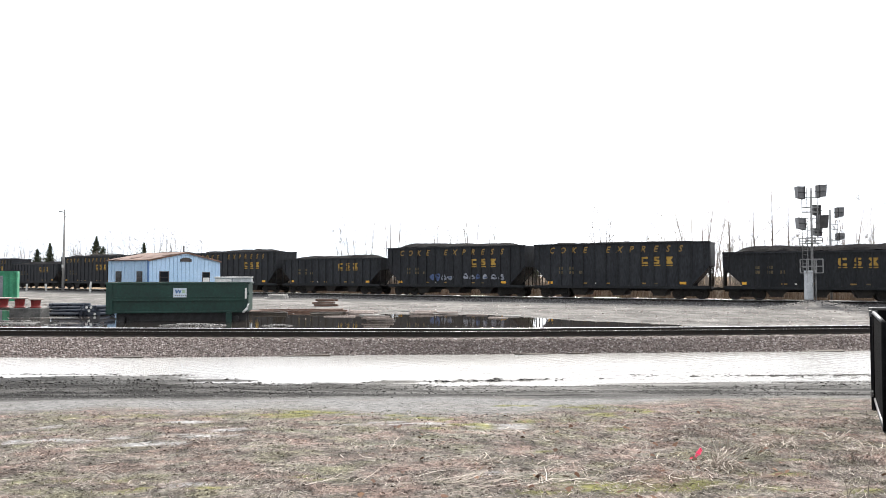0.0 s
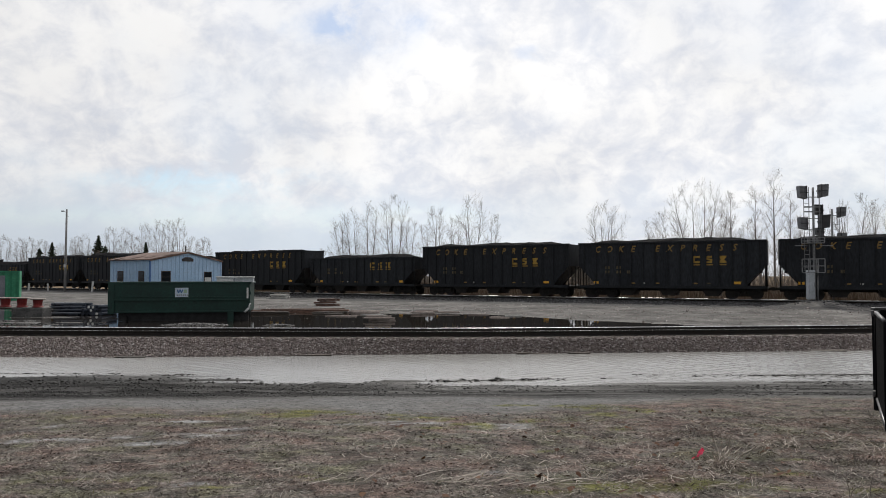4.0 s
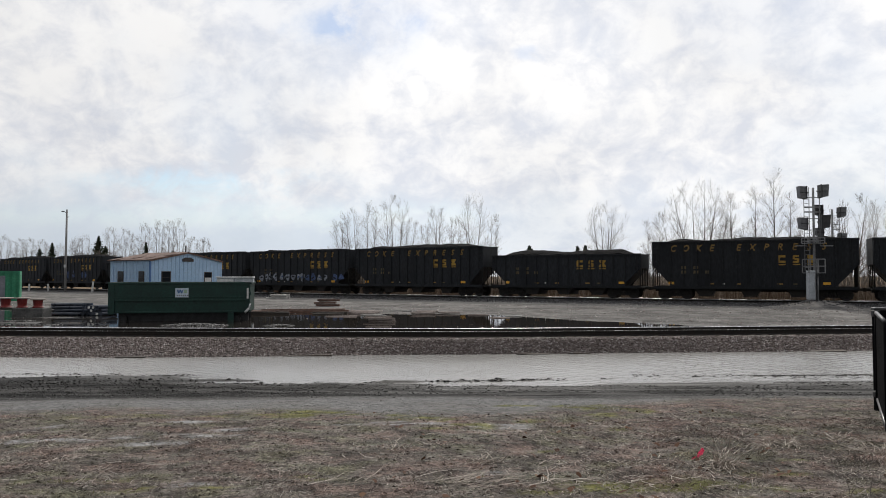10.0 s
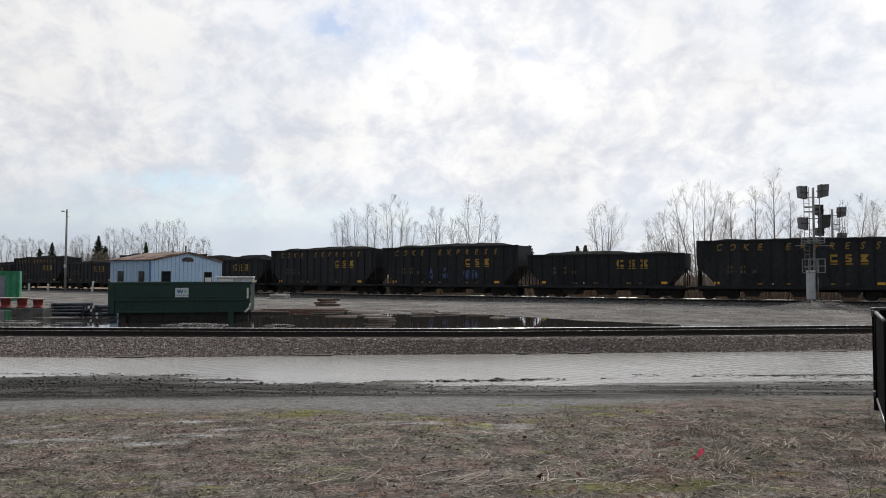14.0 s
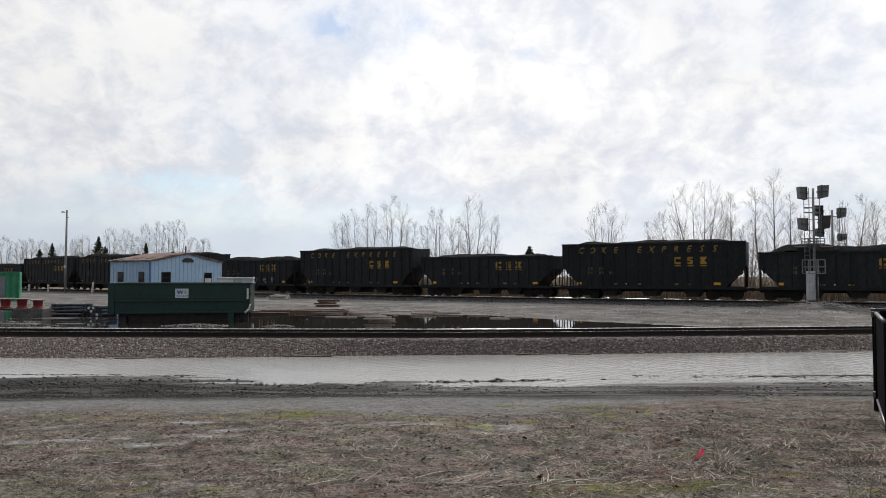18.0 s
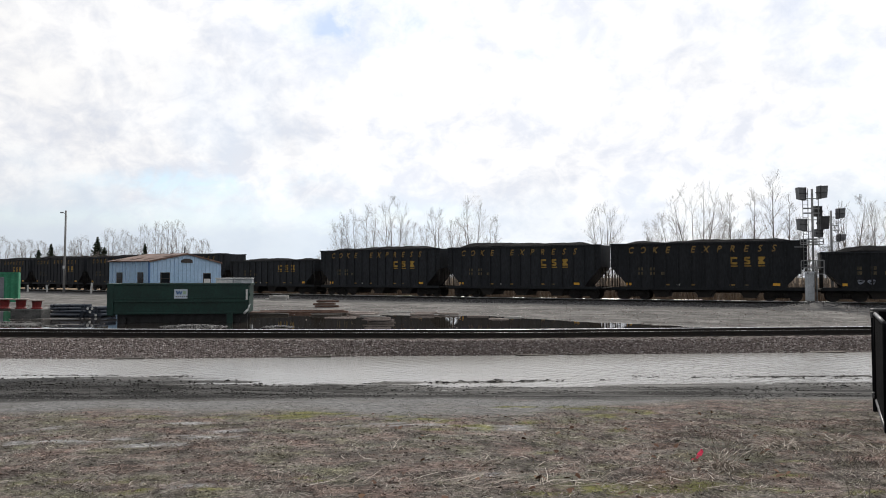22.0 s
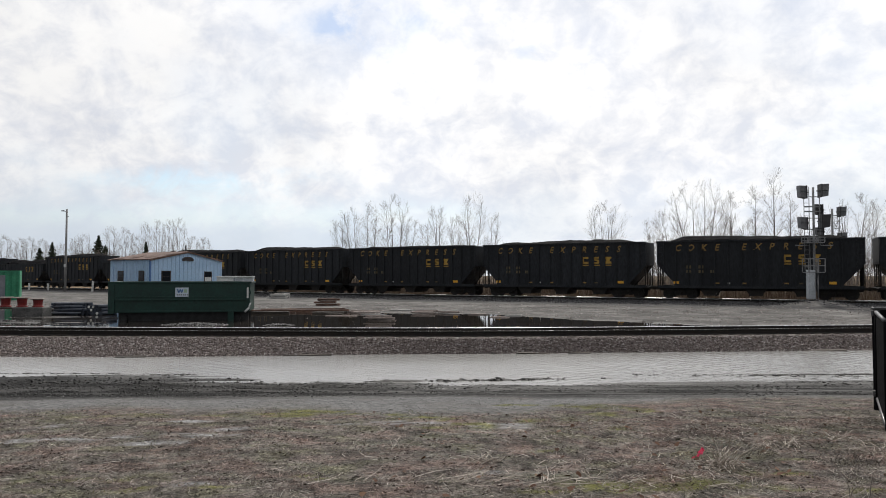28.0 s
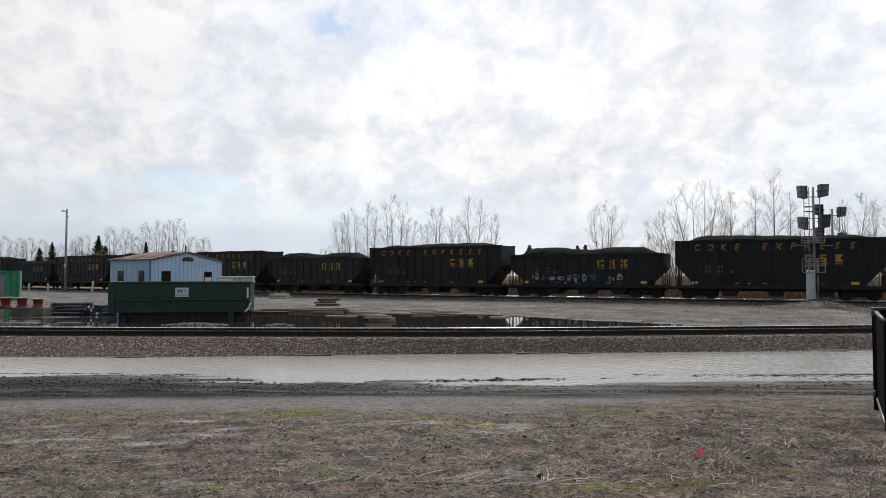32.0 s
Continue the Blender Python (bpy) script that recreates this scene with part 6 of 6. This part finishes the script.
# thin brush between and under them
for i, px in enumerate((575, 596, 640, 676, 708, 742, 790, 822, 1030, 1052, 1092, 1112, 1150, 1186, 1222, 1250, 1306, 1332, 1352, 1384, 1410, 1444, 1462, 1496, 1534)):
    dist = 78 + 9 * ((i * 7) % 4) if px > 1120 else 92 + 5 * (i % 4)
    top = (436 if px < 1120 else 412) + 9 * ((i * 5) % 4)
    bare_tree("brush_sapling", "thin leafless sapling in the brush beyond the railway", at(px, dist), dist, (489 - top) / 1264 * dist + 2.1, 1.3, 150 + i, 3, 0.0095, 0.12, 0.0, None, "brush saplings")
for i, px in enumerate((138, 150, 160, 170, 179, 188, 197)):
    bare_tree("brush_sapling", "dense leafless bush beside the far railway", at(px, 160), 160, (489 - 442 - 4 * (i % 3)) / 1264 * 160 + 2.1, 1.9, 180 + i, 5, 0.020, 0.08, 0.0, None, "brush saplings")
for i, (px, top, dist, half, stems) in enumerate((
        (8, 416, 210, 2.6, 3), (34, 422, 215, 1.9, 3), (50, 420, 205, 2.3, 4), (74, 424, 205, 2.1, 4), (108, 430, 230, 2.2, 3), (132, 420, 208, 1.6, 3), (148, 414, 215, 2.6, 4), (196, 402, 200, 2.3, 3),
        (224, 403, 205, 2.5, 3), (257, 394, 195, 2.0, 2), (281, 391, 190, 1.8, 2), (300, 390, 195, 1.7, 2), (317, 388, 202, 1.9, 2), (340, 418, 185, 2.4, 4), (362, 420, 185, 1.9, 4), (240, 418, 230, 2.2, 3), (90, 432, 240, 2.6, 3), (-20, 420, 210, 2.4, 3))):
    bare_tree("bare_tree", "distant leafless tree beyond the railway, paled as by haze", at(px, dist), dist, (489 - top) / 1264 * dist + 2.1, half * 1.25, 200 + i, stems + 1, 0.0165, 0.12, 0.0, M_PALETWIG)
for i, (px, top, dist, w) in enumerate(((174, 418, 190, 4.4), (92, 430, 195, 3.0), (258, 430, 188, 2.4), (70, 441, 200, 3.2), (186, 436, 194, 3.6), (937, 434, 118, 3.0), (1022, 435, 116, 1.6), (1036, 434, 117, 1.8), (1138, 452, 105, 1.6))):
    conifer(at(px, dist), dist, (489 - top) / 1264 * dist + 2.1, w, 300 + i)

M_REED = island_mat("dead_reed", [(0.0, (0.085, 0.062, 0.046)), (0.5, (0.18, 0.138, 0.104)), (1.0, (0.30, 0.25, 0.20))])
M_BRUSH = island_mat("grey_brush_stem", [(0.0, (0.07, 0.060, 0.052)), (0.5, (0.15, 0.132, 0.118)), (1.0, (0.27, 0.245, 0.22))])
M_STRAW = island_mat("dead_grass", [(0.0, (0.03694, 0.03058, 0.02781)), (0.3, (0.09234, 0.07698, 0.06798)), (0.6, (0.1642, 0.1424, 0.1257)), (0.90, (0.2565, 0.232, 0.2081)), (1.0, (0.4104, 0.3881, 0.3502))], mottle=0.5)
M_GRIT = island_mat("lane_grit", [(0.0, (0.06, 0.059, 0.058)), (0.6, (0.13, 0.128, 0.126)), (1.0, (0.30, 0.295, 0.29))])
M_THATCH = island_mat("thatch_crumb", [(0.0, (0.051, 0.0425, 0.0374)), (0.5, (0.1224, 0.102, 0.0901)), (0.85, (0.221, 0.187, 0.1615)), (1.0, (0.408, 0.357, 0.3145))], mottle=0.4)
M_LITTER = island_mat("brown_litter", [(0.0, (0.026, 0.018, 0.014)), (0.5, (0.078, 0.054, 0.042)), (1.0, (0.19, 0.14, 0.11))], mottle=0.45)
M_BLADE = island_mat("green_blade", [(0.0, (0.035, 0.042, 0.015)), (0.5, (0.085, 0.088, 0.028)), (1.0, (0.17, 0.165, 0.06))])
M_STALK = island_mat("bleached_stalk", [(0.0, (0.23, 0.195, 0.165)), (0.5, (0.36, 0.31, 0.265)), (1.0, (0.58, 0.53, 0.47))])
M_CLOD = island_mat("wet_mud_clod", [(0.0, (0.009, 0.0085, 0.008)), (0.7, (0.025, 0.023, 0.022)), (1.0, (0.07, 0.065, 0.062))], 0.7)
M_CRUMB = island_mat("churned_mud", [(0.0, (0.010, 0.0098, 0.0095)), (0.5, (0.030, 0.029, 0.0285)), (0.85, (0.062, 0.061, 0.060)), (1.0, (0.11, 0.108, 0.106))], 0.8)
M_LEAF = island_mat("dry_leaf", [(0.0, (0.07, 0.035, 0.022)), (0.5, (0.12, 0.060, 0.038)), (1.0, (0.22, 0.13, 0.08))])


def blades(name, x, y, z, length, width, up_lo, up_hi, material, label, cat, seed, along=None, crook=0.2):
    """Thin bent ribbons, one for each place, in one mesh."""
    r = np.random.RandomState(seed)
    n = len(x)
    a = r.uniform(0, 2 * np.pi, n) if along is None else along + r.normal(0, 0.5, n)
    el = r.uniform(up_lo, up_hi, n)
    dx, dy, dz = np.cos(a) * np.cos(el), np.sin(a) * np.cos(el), np.sin(el)
    sx, sy = -np.sin(a), np.cos(a)
    L = length * r.uniform(0.5, 1.3, n)
    W = width * r.uniform(0.6, 1.3, n)
    droop = r.uniform(-0.15, 0.35, n)
    base = np.stack([x, y, z], -1)
    d = np.stack([dx, dy, dz], -1)
    s = np.stack([sx, sy, r.uniform(-0.6, 0.6, n)], -1)
    mid = base + d * (L * 0.55)[:, None]
    tip = base + d * L[:, None] - np.stack([0 * L, 0 * L, L * droop * 0.5], -1)
    tip[:, 2] = np.maximum(tip[:, 2], z + 0.004)
    tip += s * (L * r.uniform(-crook, crook, n))[:, None]
    w = s * (W / 2)[:, None]
    v = np.stack([base - w, base + w, mid + w * 0.9, mid - w * 0.9, tip + w * 0.3, tip - w * 0.3], 1).reshape(-1, 3)
    k = (np.arange(n) * 6)[:, None]
    f = np.concatenate([k + np.array([[0, 1, 2, 3]]), k + np.array([[3, 2, 4, 5]])], 1).reshape(-1, 4)
    me = bpy.data.meshes.new(name)
    me.vertices.add(len(v))
    me.vertices.foreach_set("co", v.ravel())
    me.loops.add(f.size)
    me.loops.foreach_set("vertex_index", f.ravel().astype(np.int32))
    me.polygons.add(len(f))
    me.polygons.foreach_set("loop_start", np.arange(0, f.size, 4, dtype=np.int32))
    me.update(calc_edges=True)
    return tagged(part(name, me, material), label, cat, kind="stuff")


def make_grasses():
    r = np.random.RandomState(21)
    # reeds and brush beyond the far track
    n = 26000
    s = r.uniform(-95, 40, n)
    q = np.array([arc(a, SIDE + b)[:2] for a, b in zip(s, 5 + 9 * r.rand(n) ** 1.5)])
    blades("reeds", q[:, 0], q[:, 1], ground_z(q[:, 0], q[:, 1]), 1.15 + 0.5 * fbm(q[:, 0], q[:, 1], 0.2), 0.035, 1.1, 1.55, M_REED, "dead tan reeds and brush behind the far track", "reeds", 22)
    # a grey thicket of thin stems behind the reeds
    n = 15000
    s = r.uniform(-80, 45, n)
    q = np.array([arc(a, SIDE + b)[:2] for a, b in zip(s, 9 + 12 * r.rand(n))])
    blades("brush", q[:, 0], q[:, 1], ground_z(q[:, 0], q[:, 1]), 1.7 + 2.6 * fbm(q[:, 0], q[:, 1], 0.12, _n2), 0.028, 1.0, 1.55, M_BRUSH, "grey thicket of thin leafless stems beyond the railway", "brush", 35, None, 0.3)
    # the mown turf in front
    n = 260000
    y = 4.6 + 9.2 * r.rand(n) ** 1.25
    x = r.uniform(-1, 1, n) * (0.66 * y + 0.5)
    dens = np.clip(1.5 * (fbm(x, y, 0.7) - 0.28), 0, 1) + 0.35
    lane = 11.1 + 2.5 * smooth(1.0, 5.0, x) + 0.9 * (fbm(x, y, 0.5, _n3) - 0.5)
    keep = (r.rand(n) < dens) & (r.rand(n) > smooth(lane - 1.2, lane + 0.3, y))
    keep &= r.rand(n) > 0.75 * patches(BARE_EARTH, x, y) + 0.8 * patches(MOSS, x, y)
    x, y = x[keep], y[keep]
    tuft = fbm(x, y, 2.0, _n2)
    blades("grass", x, y, ground_z(x, y) - 0.004, 0.035 + 0.10 * tuft ** 2, 0.0062, -0.08, 0.40, M_STRAW, "short flattened dead brown grass", "grass", 23)
    # green shoots where moss and new grass come through
    n = 60000
    y = 4.8 + 7.2 * r.rand(n)
    x = r.uniform(-1, 1, n) * (0.66 * y)
    keep = r.rand(n) < 0.75 * patches(MOSS, x, y) * (0.35 + 0.65 * smooth(6.2, 8.5, y)) + 0.03
    x, y = x[keep], y[keep]
    blades("grass", x, y, ground_z(x, y) - 0.003, 0.030, 0.005, 0.1, 1.1, M_BLADE, "thin green shoots and moss among the dead grass", "grass", 24)
    # long bleached stalks lying about, thickest near the gate
    n = 1700
    y = 5.0 + 5.8 * r.rand(n)
    x = np.where(r.rand(n) < 0.85, r.uniform(0.8, 6.2, n), r.uniform(-5, 3, n))
    keep = (np.abs(x) < 0.66 * y + 0.3) & (fbm(x, y, 0.8, _n3) > 0.42)
    x, y = x[keep], y[keep]
    blades("stalks", x, y, ground_z(x, y) + 0.012, 0.15, 0.0055, -0.04, 0.30, M_STALK, "long bleached weed stalks lying on the grass", "weed stalks", 25, None, 0.55)
    n = 100
    x, y = r.normal(0.25, 0.6, n), 5.75 + r.normal(0, 0.12, n) + 0.25 * r.rand(n)
    blades("stalks", x, y, ground_z(x, y) + 0.014, 0.34, 0.0055, 0.0, 0.08, M_STALK, "swath of pale cut straw lying on the grass", "straw", 26, 0.35)
    # tangles of weed litter thickest towards the gate
    n = 1900
    y = 5.1 + 4.6 * r.rand(n)
    x = 1.6 + 4.6 * r.rand(n) ** 0.7
    keep = (x < 0.66 * y + 0.2) & (fbm(x, y, 1.6, _n2) > 0.47)
    x, y = x[keep], y[keep]
    blades("litter", x, y, ground_z(x, y) + 0.006, 0.075, 0.006, 0.0, 0.7, M_STALK, "tangled bleached weed litter", "weed litter", 33, None, 0.7)
    n = 13000
    y = 5.0 + 5.0 * r.rand(n)
    x = 1.2 + 5.0 * r.rand(n)
    keep = (x < 0.66 * y + 0.2) & (fbm(x, y, 1.1, _n3) > 0.46)
    x, y = x[keep], y[keep]
    blades("litter", x, y, ground_z(x, y), 0.055, 0.007, 0.0, 0.5, M_LITTER, "reddish brown dead weed litter", "weed litter", 34)
    # crumbs of thatch and soil that roughen the turf
    n = 19000
    y = 4.7 + 6.0 * r.rand(n) ** 1.1
    x = r.uniform(-1, 1, n) * (0.66 * y + 0.4)
    keep = (r.rand(n) < 0.3 + 1.4 * (fbm(x, y, 1.3, _n2) - 0.3)) & (r.rand(n) > 0.9 * patches(BARE_EARTH, x, y) + 0.6 * patches(MOSS, x, y))
    x, y = x[keep], y[keep]
    scatter("thatch", np.stack([x, y, ground_z(x, y)], -1), 0.005 + 0.018 * r.rand(len(x)) ** 2, M_THATCH, "crumbled thatch and soil among the dead grass", "thatch", 31, 0.75)
    # fallen leaves
    n = 130
    y = 5.2 + 5.5 * r.rand(n)
    x = r.uniform(-0.2, 1, n) * 0.62 * y
    blades("leaves", x, y, ground_z(x, y) + 0.012, 0.055, 0.045, 0.0, 0.7, M_LEAF, "curled dry brown leaves on the grass", "leaves", 27)
    # mud clods along the water's edge
    n = 2800
    x = np.where(r.rand(n) < 0.7, r.uniform(-15, -4, n), r.uniform(-15, 15, n))
    y = np.where(x < -3, r.normal(16.0, 0.75, n), np.where(r.rand(n) < 0.5, r.normal(16.0, 0.2, n), 16.9 + 0.12 * x + r.normal(0, 0.15, n)))
    keep = fbm(x * 0.4, y * 1.5, 0.9, _n2) > 0.46
    x, y = x[keep], y[keep]
    scatter("mud_clods", np.stack([x, y, ground_z(x, y) + 0.005], -1), 0.008 + 0.050 * r.rand(len(x)) ** 2.5, M_CLOD, "dark wet clods of mud along the puddle", "mud", 28, 0.5)
    # broken rims of mud standing out of the shallows
    n = 1500
    x = np.concatenate([r.uniform(-4.5, 3.0, 800), r.uniform(4.5, 12.0, 700)])
    y = np.concatenate([16.9 + 0.12 * x[:800] + r.normal(0, 0.12, 800), 17.75 - 0.03 * (x[800:] - 7) + r.normal(0, 0.05, 350).repeat(2) + 0.25 * r.randint(0, 2, 700)])
    keep = fbm(x * 1.3, y, 0.9, _n2) > np.where(x > 4, 0.42 - 0.02 * (x - 4), 0.44)
    x, y = x[keep], y[keep]
    scatter("mud_clods", np.stack([x, y, np.maximum(ground_z(x, y), WATER_NEAR - 0.004)], -1), 0.012 + 0.05 * r.rand(len(x)) ** 2, M_CLOD, "flat dark lumps of mud standing in the shallows", "mud", 38, 0.38)
    n = 520
    x = np.concatenate([r.uniform(-11.3, -8.2, 60), r.normal(-6.8, 0.3, 60), r.uniform(7.6, 11.4, 400)])
    y = np.concatenate([18.2 + r.normal(0, 0.04, 60), 18.0 + r.normal(0, 0.08, 60), 17.9 + 0.06 * (x[120:] - 8) + r.normal(0, 0.035, 400)])
    scatter("mud_clods", np.stack([x, y, np.full(n, WATER_NEAR)], -1), np.where(x > 0, 0.055, 0.05) * (0.4 + r.rand(n)), M_CLOD, "row of small dark islets of mud in the pool", "mud", 39, 0.3)
    # churned crumbs of mud between the ruts
    n = 30000
    x, y = r.uniform(-13, 13, n), 13.7 + 3.0 * r.rand(n)
    keep = fbm(x * 0.25, y * 2.0, 1.3, _n3) > 0.36 + 0.12 * smooth(-3, 3, x)
    x, y = x[keep], y[keep]
    scatter("mud_crumbs", np.stack([x, y, ground_z(x, y)], -1), 0.006 + 0.026 * r.rand(len(x)) ** 2.5, M_CRUMB, "churned crumbs of grey mud along the lane", "mud", 36, 0.55)
    # gravel of the lane and the yard
    n = 9000
    x, y = r.uniform(-9, 9, n), r.uniform(10.5, 14.2, n)
    scatter("gravel", np.stack([x, y, ground_z(x, y)], -1), r.uniform(0.004, 0.013, n), M_GRIT, "small grey gravel on the lane", "gravel", 29)


make_grasses()


def tuft(x, y, n, length, seed, material, label, name="weed_clump", spread=0.12, lo=0.2, hi=1.4, width=0.008):
    r = np.random.RandomState(seed)
    t = thing(name, label, "weeds", m=pose(x, y, gz(x, y)))
    st = Sticks()
    for i in range(n):
        a, el = r.uniform(0, 6.28), r.uniform(lo, hi)
        d = Vector((math.cos(a) * math.cos(el), math.sin(a) * math.cos(el), math.sin(el)))
        p = Vector((r.normal(0, spread * 0.5), r.normal(0, spread * 0.5), 0.0))
        L = length * r.uniform(0.4, 1.1)
        w = width * 0.5
        for k in range(4):
            e = p + d * L * 0.3
            e.z = max(e.z, 0.006)
            st.add(p, e, w, w * 0.8, 4)
            p, w = e, w * 0.8
            d = (d + Vector((r.normal(0, 0.25), r.normal(0, 0.25), r.normal(-0.32, 0.25)))).normalized()
    tagged(part("stem_mass", st.mesh("stem_mass"), material, t), kind="stuff")


def at_ground(px, py):
    """The place on the turf that lies along a given line of sight."""
    u, v = (px - 784) / 1264, (489 - py) / 1264
    y = 5.0
    for _ in range(60):
        y = 0.5 * y + 0.5 * (EYE - gz(u * y, y)) / -v
    return u * y, y


for _i, (_px, _py, _n, _l, _m, _lab) in enumerate((
        (1272, 822, 70, 0.21, M_STALK, "clump of bleached broken weed stems"), (1252, 770, 60, 0.15, M_STRAW, "dense brown tuft of dead grass"), (1190, 768, 30, 0.14, M_STRAW, "small brown tuft of dead grass"),
        (1330, 806, 26, 0.2, M_STRAW, "brown clump of dead weeds"), (1395, 785, 40, 0.2, M_STALK, "tangle of bleached stalks"), (1350, 790, 30, 0.2, M_STALK, "tangle of bleached stalks"),
        (1508, 820, 60, 0.22, M_STRAW, "dark brown matted clump of weeds"), (1530, 800, 30, 0.25, M_STALK, "tangle of bleached stalks"), (1480, 775, 30, 0.22, M_STALK, "tangle of bleached stalks"),
        (860, 815, 26, 0.2, M_STALK, "small tangle of pale stalks"), (700, 790, 14, 0.15, M_STALK, "small tangle of pale stalks"), (1300, 735, 24, 0.16, M_STRAW, "brown tuft of dead grass"))):
    _x, _y = at_ground(_px, _py)
    tuft(_x, _y, _n if _m is M_STALK else _n * 4, _l * (1.25 if _m is M_STALK else 0.5), 60 + _i, _m, _lab, spread=0.12 if _m is M_STALK else 0.26, width=0.013 if _m is M_STALK else 0.0045, hi=1.25 if _n == 70 else 0.75 if _m is M_STALK else 1.4, lo=0.05)
for _px, _py, _l in ((1496, 878, 0.42), (1530, 880, 0.30)):
    _x, _y = at_ground(_px, _py)
    tuft(_x, _y, 2, _l, int(_px), M_BARK, "thin upright dark weed stem", "weed_clump", 0.02, 1.3, 1.5, 0.007)


def make_ribbon():
    x, y = at_ground(1232, 812)
    t = thing("marker_ribbon", "crumpled bright pink plastic marker ribbon lying on the grass", "ribbon", m=pose(x, y, gz(x, y) + 0.012, 0, 0, 8))
    b = bmesh.new()
    pts = [(-0.075, 0.0, 0.006), (-0.045, 0.01, 0.016), (-0.02, -0.005, 0.020), (0.0, 0.01, 0.045), (0.022, 0.0, 0.068), (0.042, 0.012, 0.088), (0.052, 0.0, 0.092)]
    wd = (0.010, 0.014, 0.020, 0.036, 0.046, 0.040, 0.022)
    rows = []
    for (px, py, pz), w in zip(pts, wd):
        rows.append([b.verts.new((px - w * 0.25, py - w * 0.2, pz + w / 2)), b.verts.new((px + 0.004, py + 0.012, pz)), b.verts.new((px + w * 0.3, py - w * 0.1, pz - w / 2))])
    for a, c in zip(rows, rows[1:]):
        for i in range(2):
            b.faces.new((a[i], a[i + 1], c[i + 1], c[i]))
    bmesh.ops.solidify(b, geom=b.faces, thickness=0.002)
    part("ribbon", b, M_PINK, t)


make_ribbon()


def motions():
    """The train runs along the far curve, slowing a little; every wheelset turns with it."""
    for car, kind, at in CARS:
        spec = TALL if kind == "T" else LOW
        rows = []
        for i in range(33):
            t = float(i)
            s = at + K * (15.3384 * t - 0.0108 * t * t / 2)
            c = spec["half"] - 1.72
            a, b = arc(s - c, SIDE), arc(s + c, SIDE)
            th = math.atan2(b[1] - a[1], b[0] - a[0])
            rows.append((t, Matrix.Translation(((a[0] + b[0]) / 2, (a[1] + b[1]) / 2, RAIL_Z)) @ Matrix.Rotation(th, 4, "Z")))
        walk(car, rows)
    # the wheels: one turn in 2.89 m, keyed on the first truck and shared by all trucks, which roll alike
    spins = {}
    for car, kind, at in CARS:
        for truck in car.children:
            if not truck.name.startswith("truck"):
                continue
            for ob in truck.children:
                if not ob.name.startswith("wheelset"):
                    continue
                x = round(ob.location.x, 2)
                if x not in spins:
                    rows = []
                    for i in range(0, 32 * FPS + 1):
                        t = i / FPS
                        roll = K * (15.3384 * t - 0.0108 * t * t / 2) / 0.46
                        rows.append((t, Matrix.Translation((x, 0, 0.46)) @ Matrix.Rotation(roll, 4, "Y")))
                    walk(ob, rows)
                    spins[x] = ob.animation_data
                else:
                    ob.rotation_mode = "QUATERNION"
                    ob.animation_data_create()
                    ob.animation_data.action = spins[x].action
                    ob.animation_data.action_slot = spins[x].action_slot


motions()
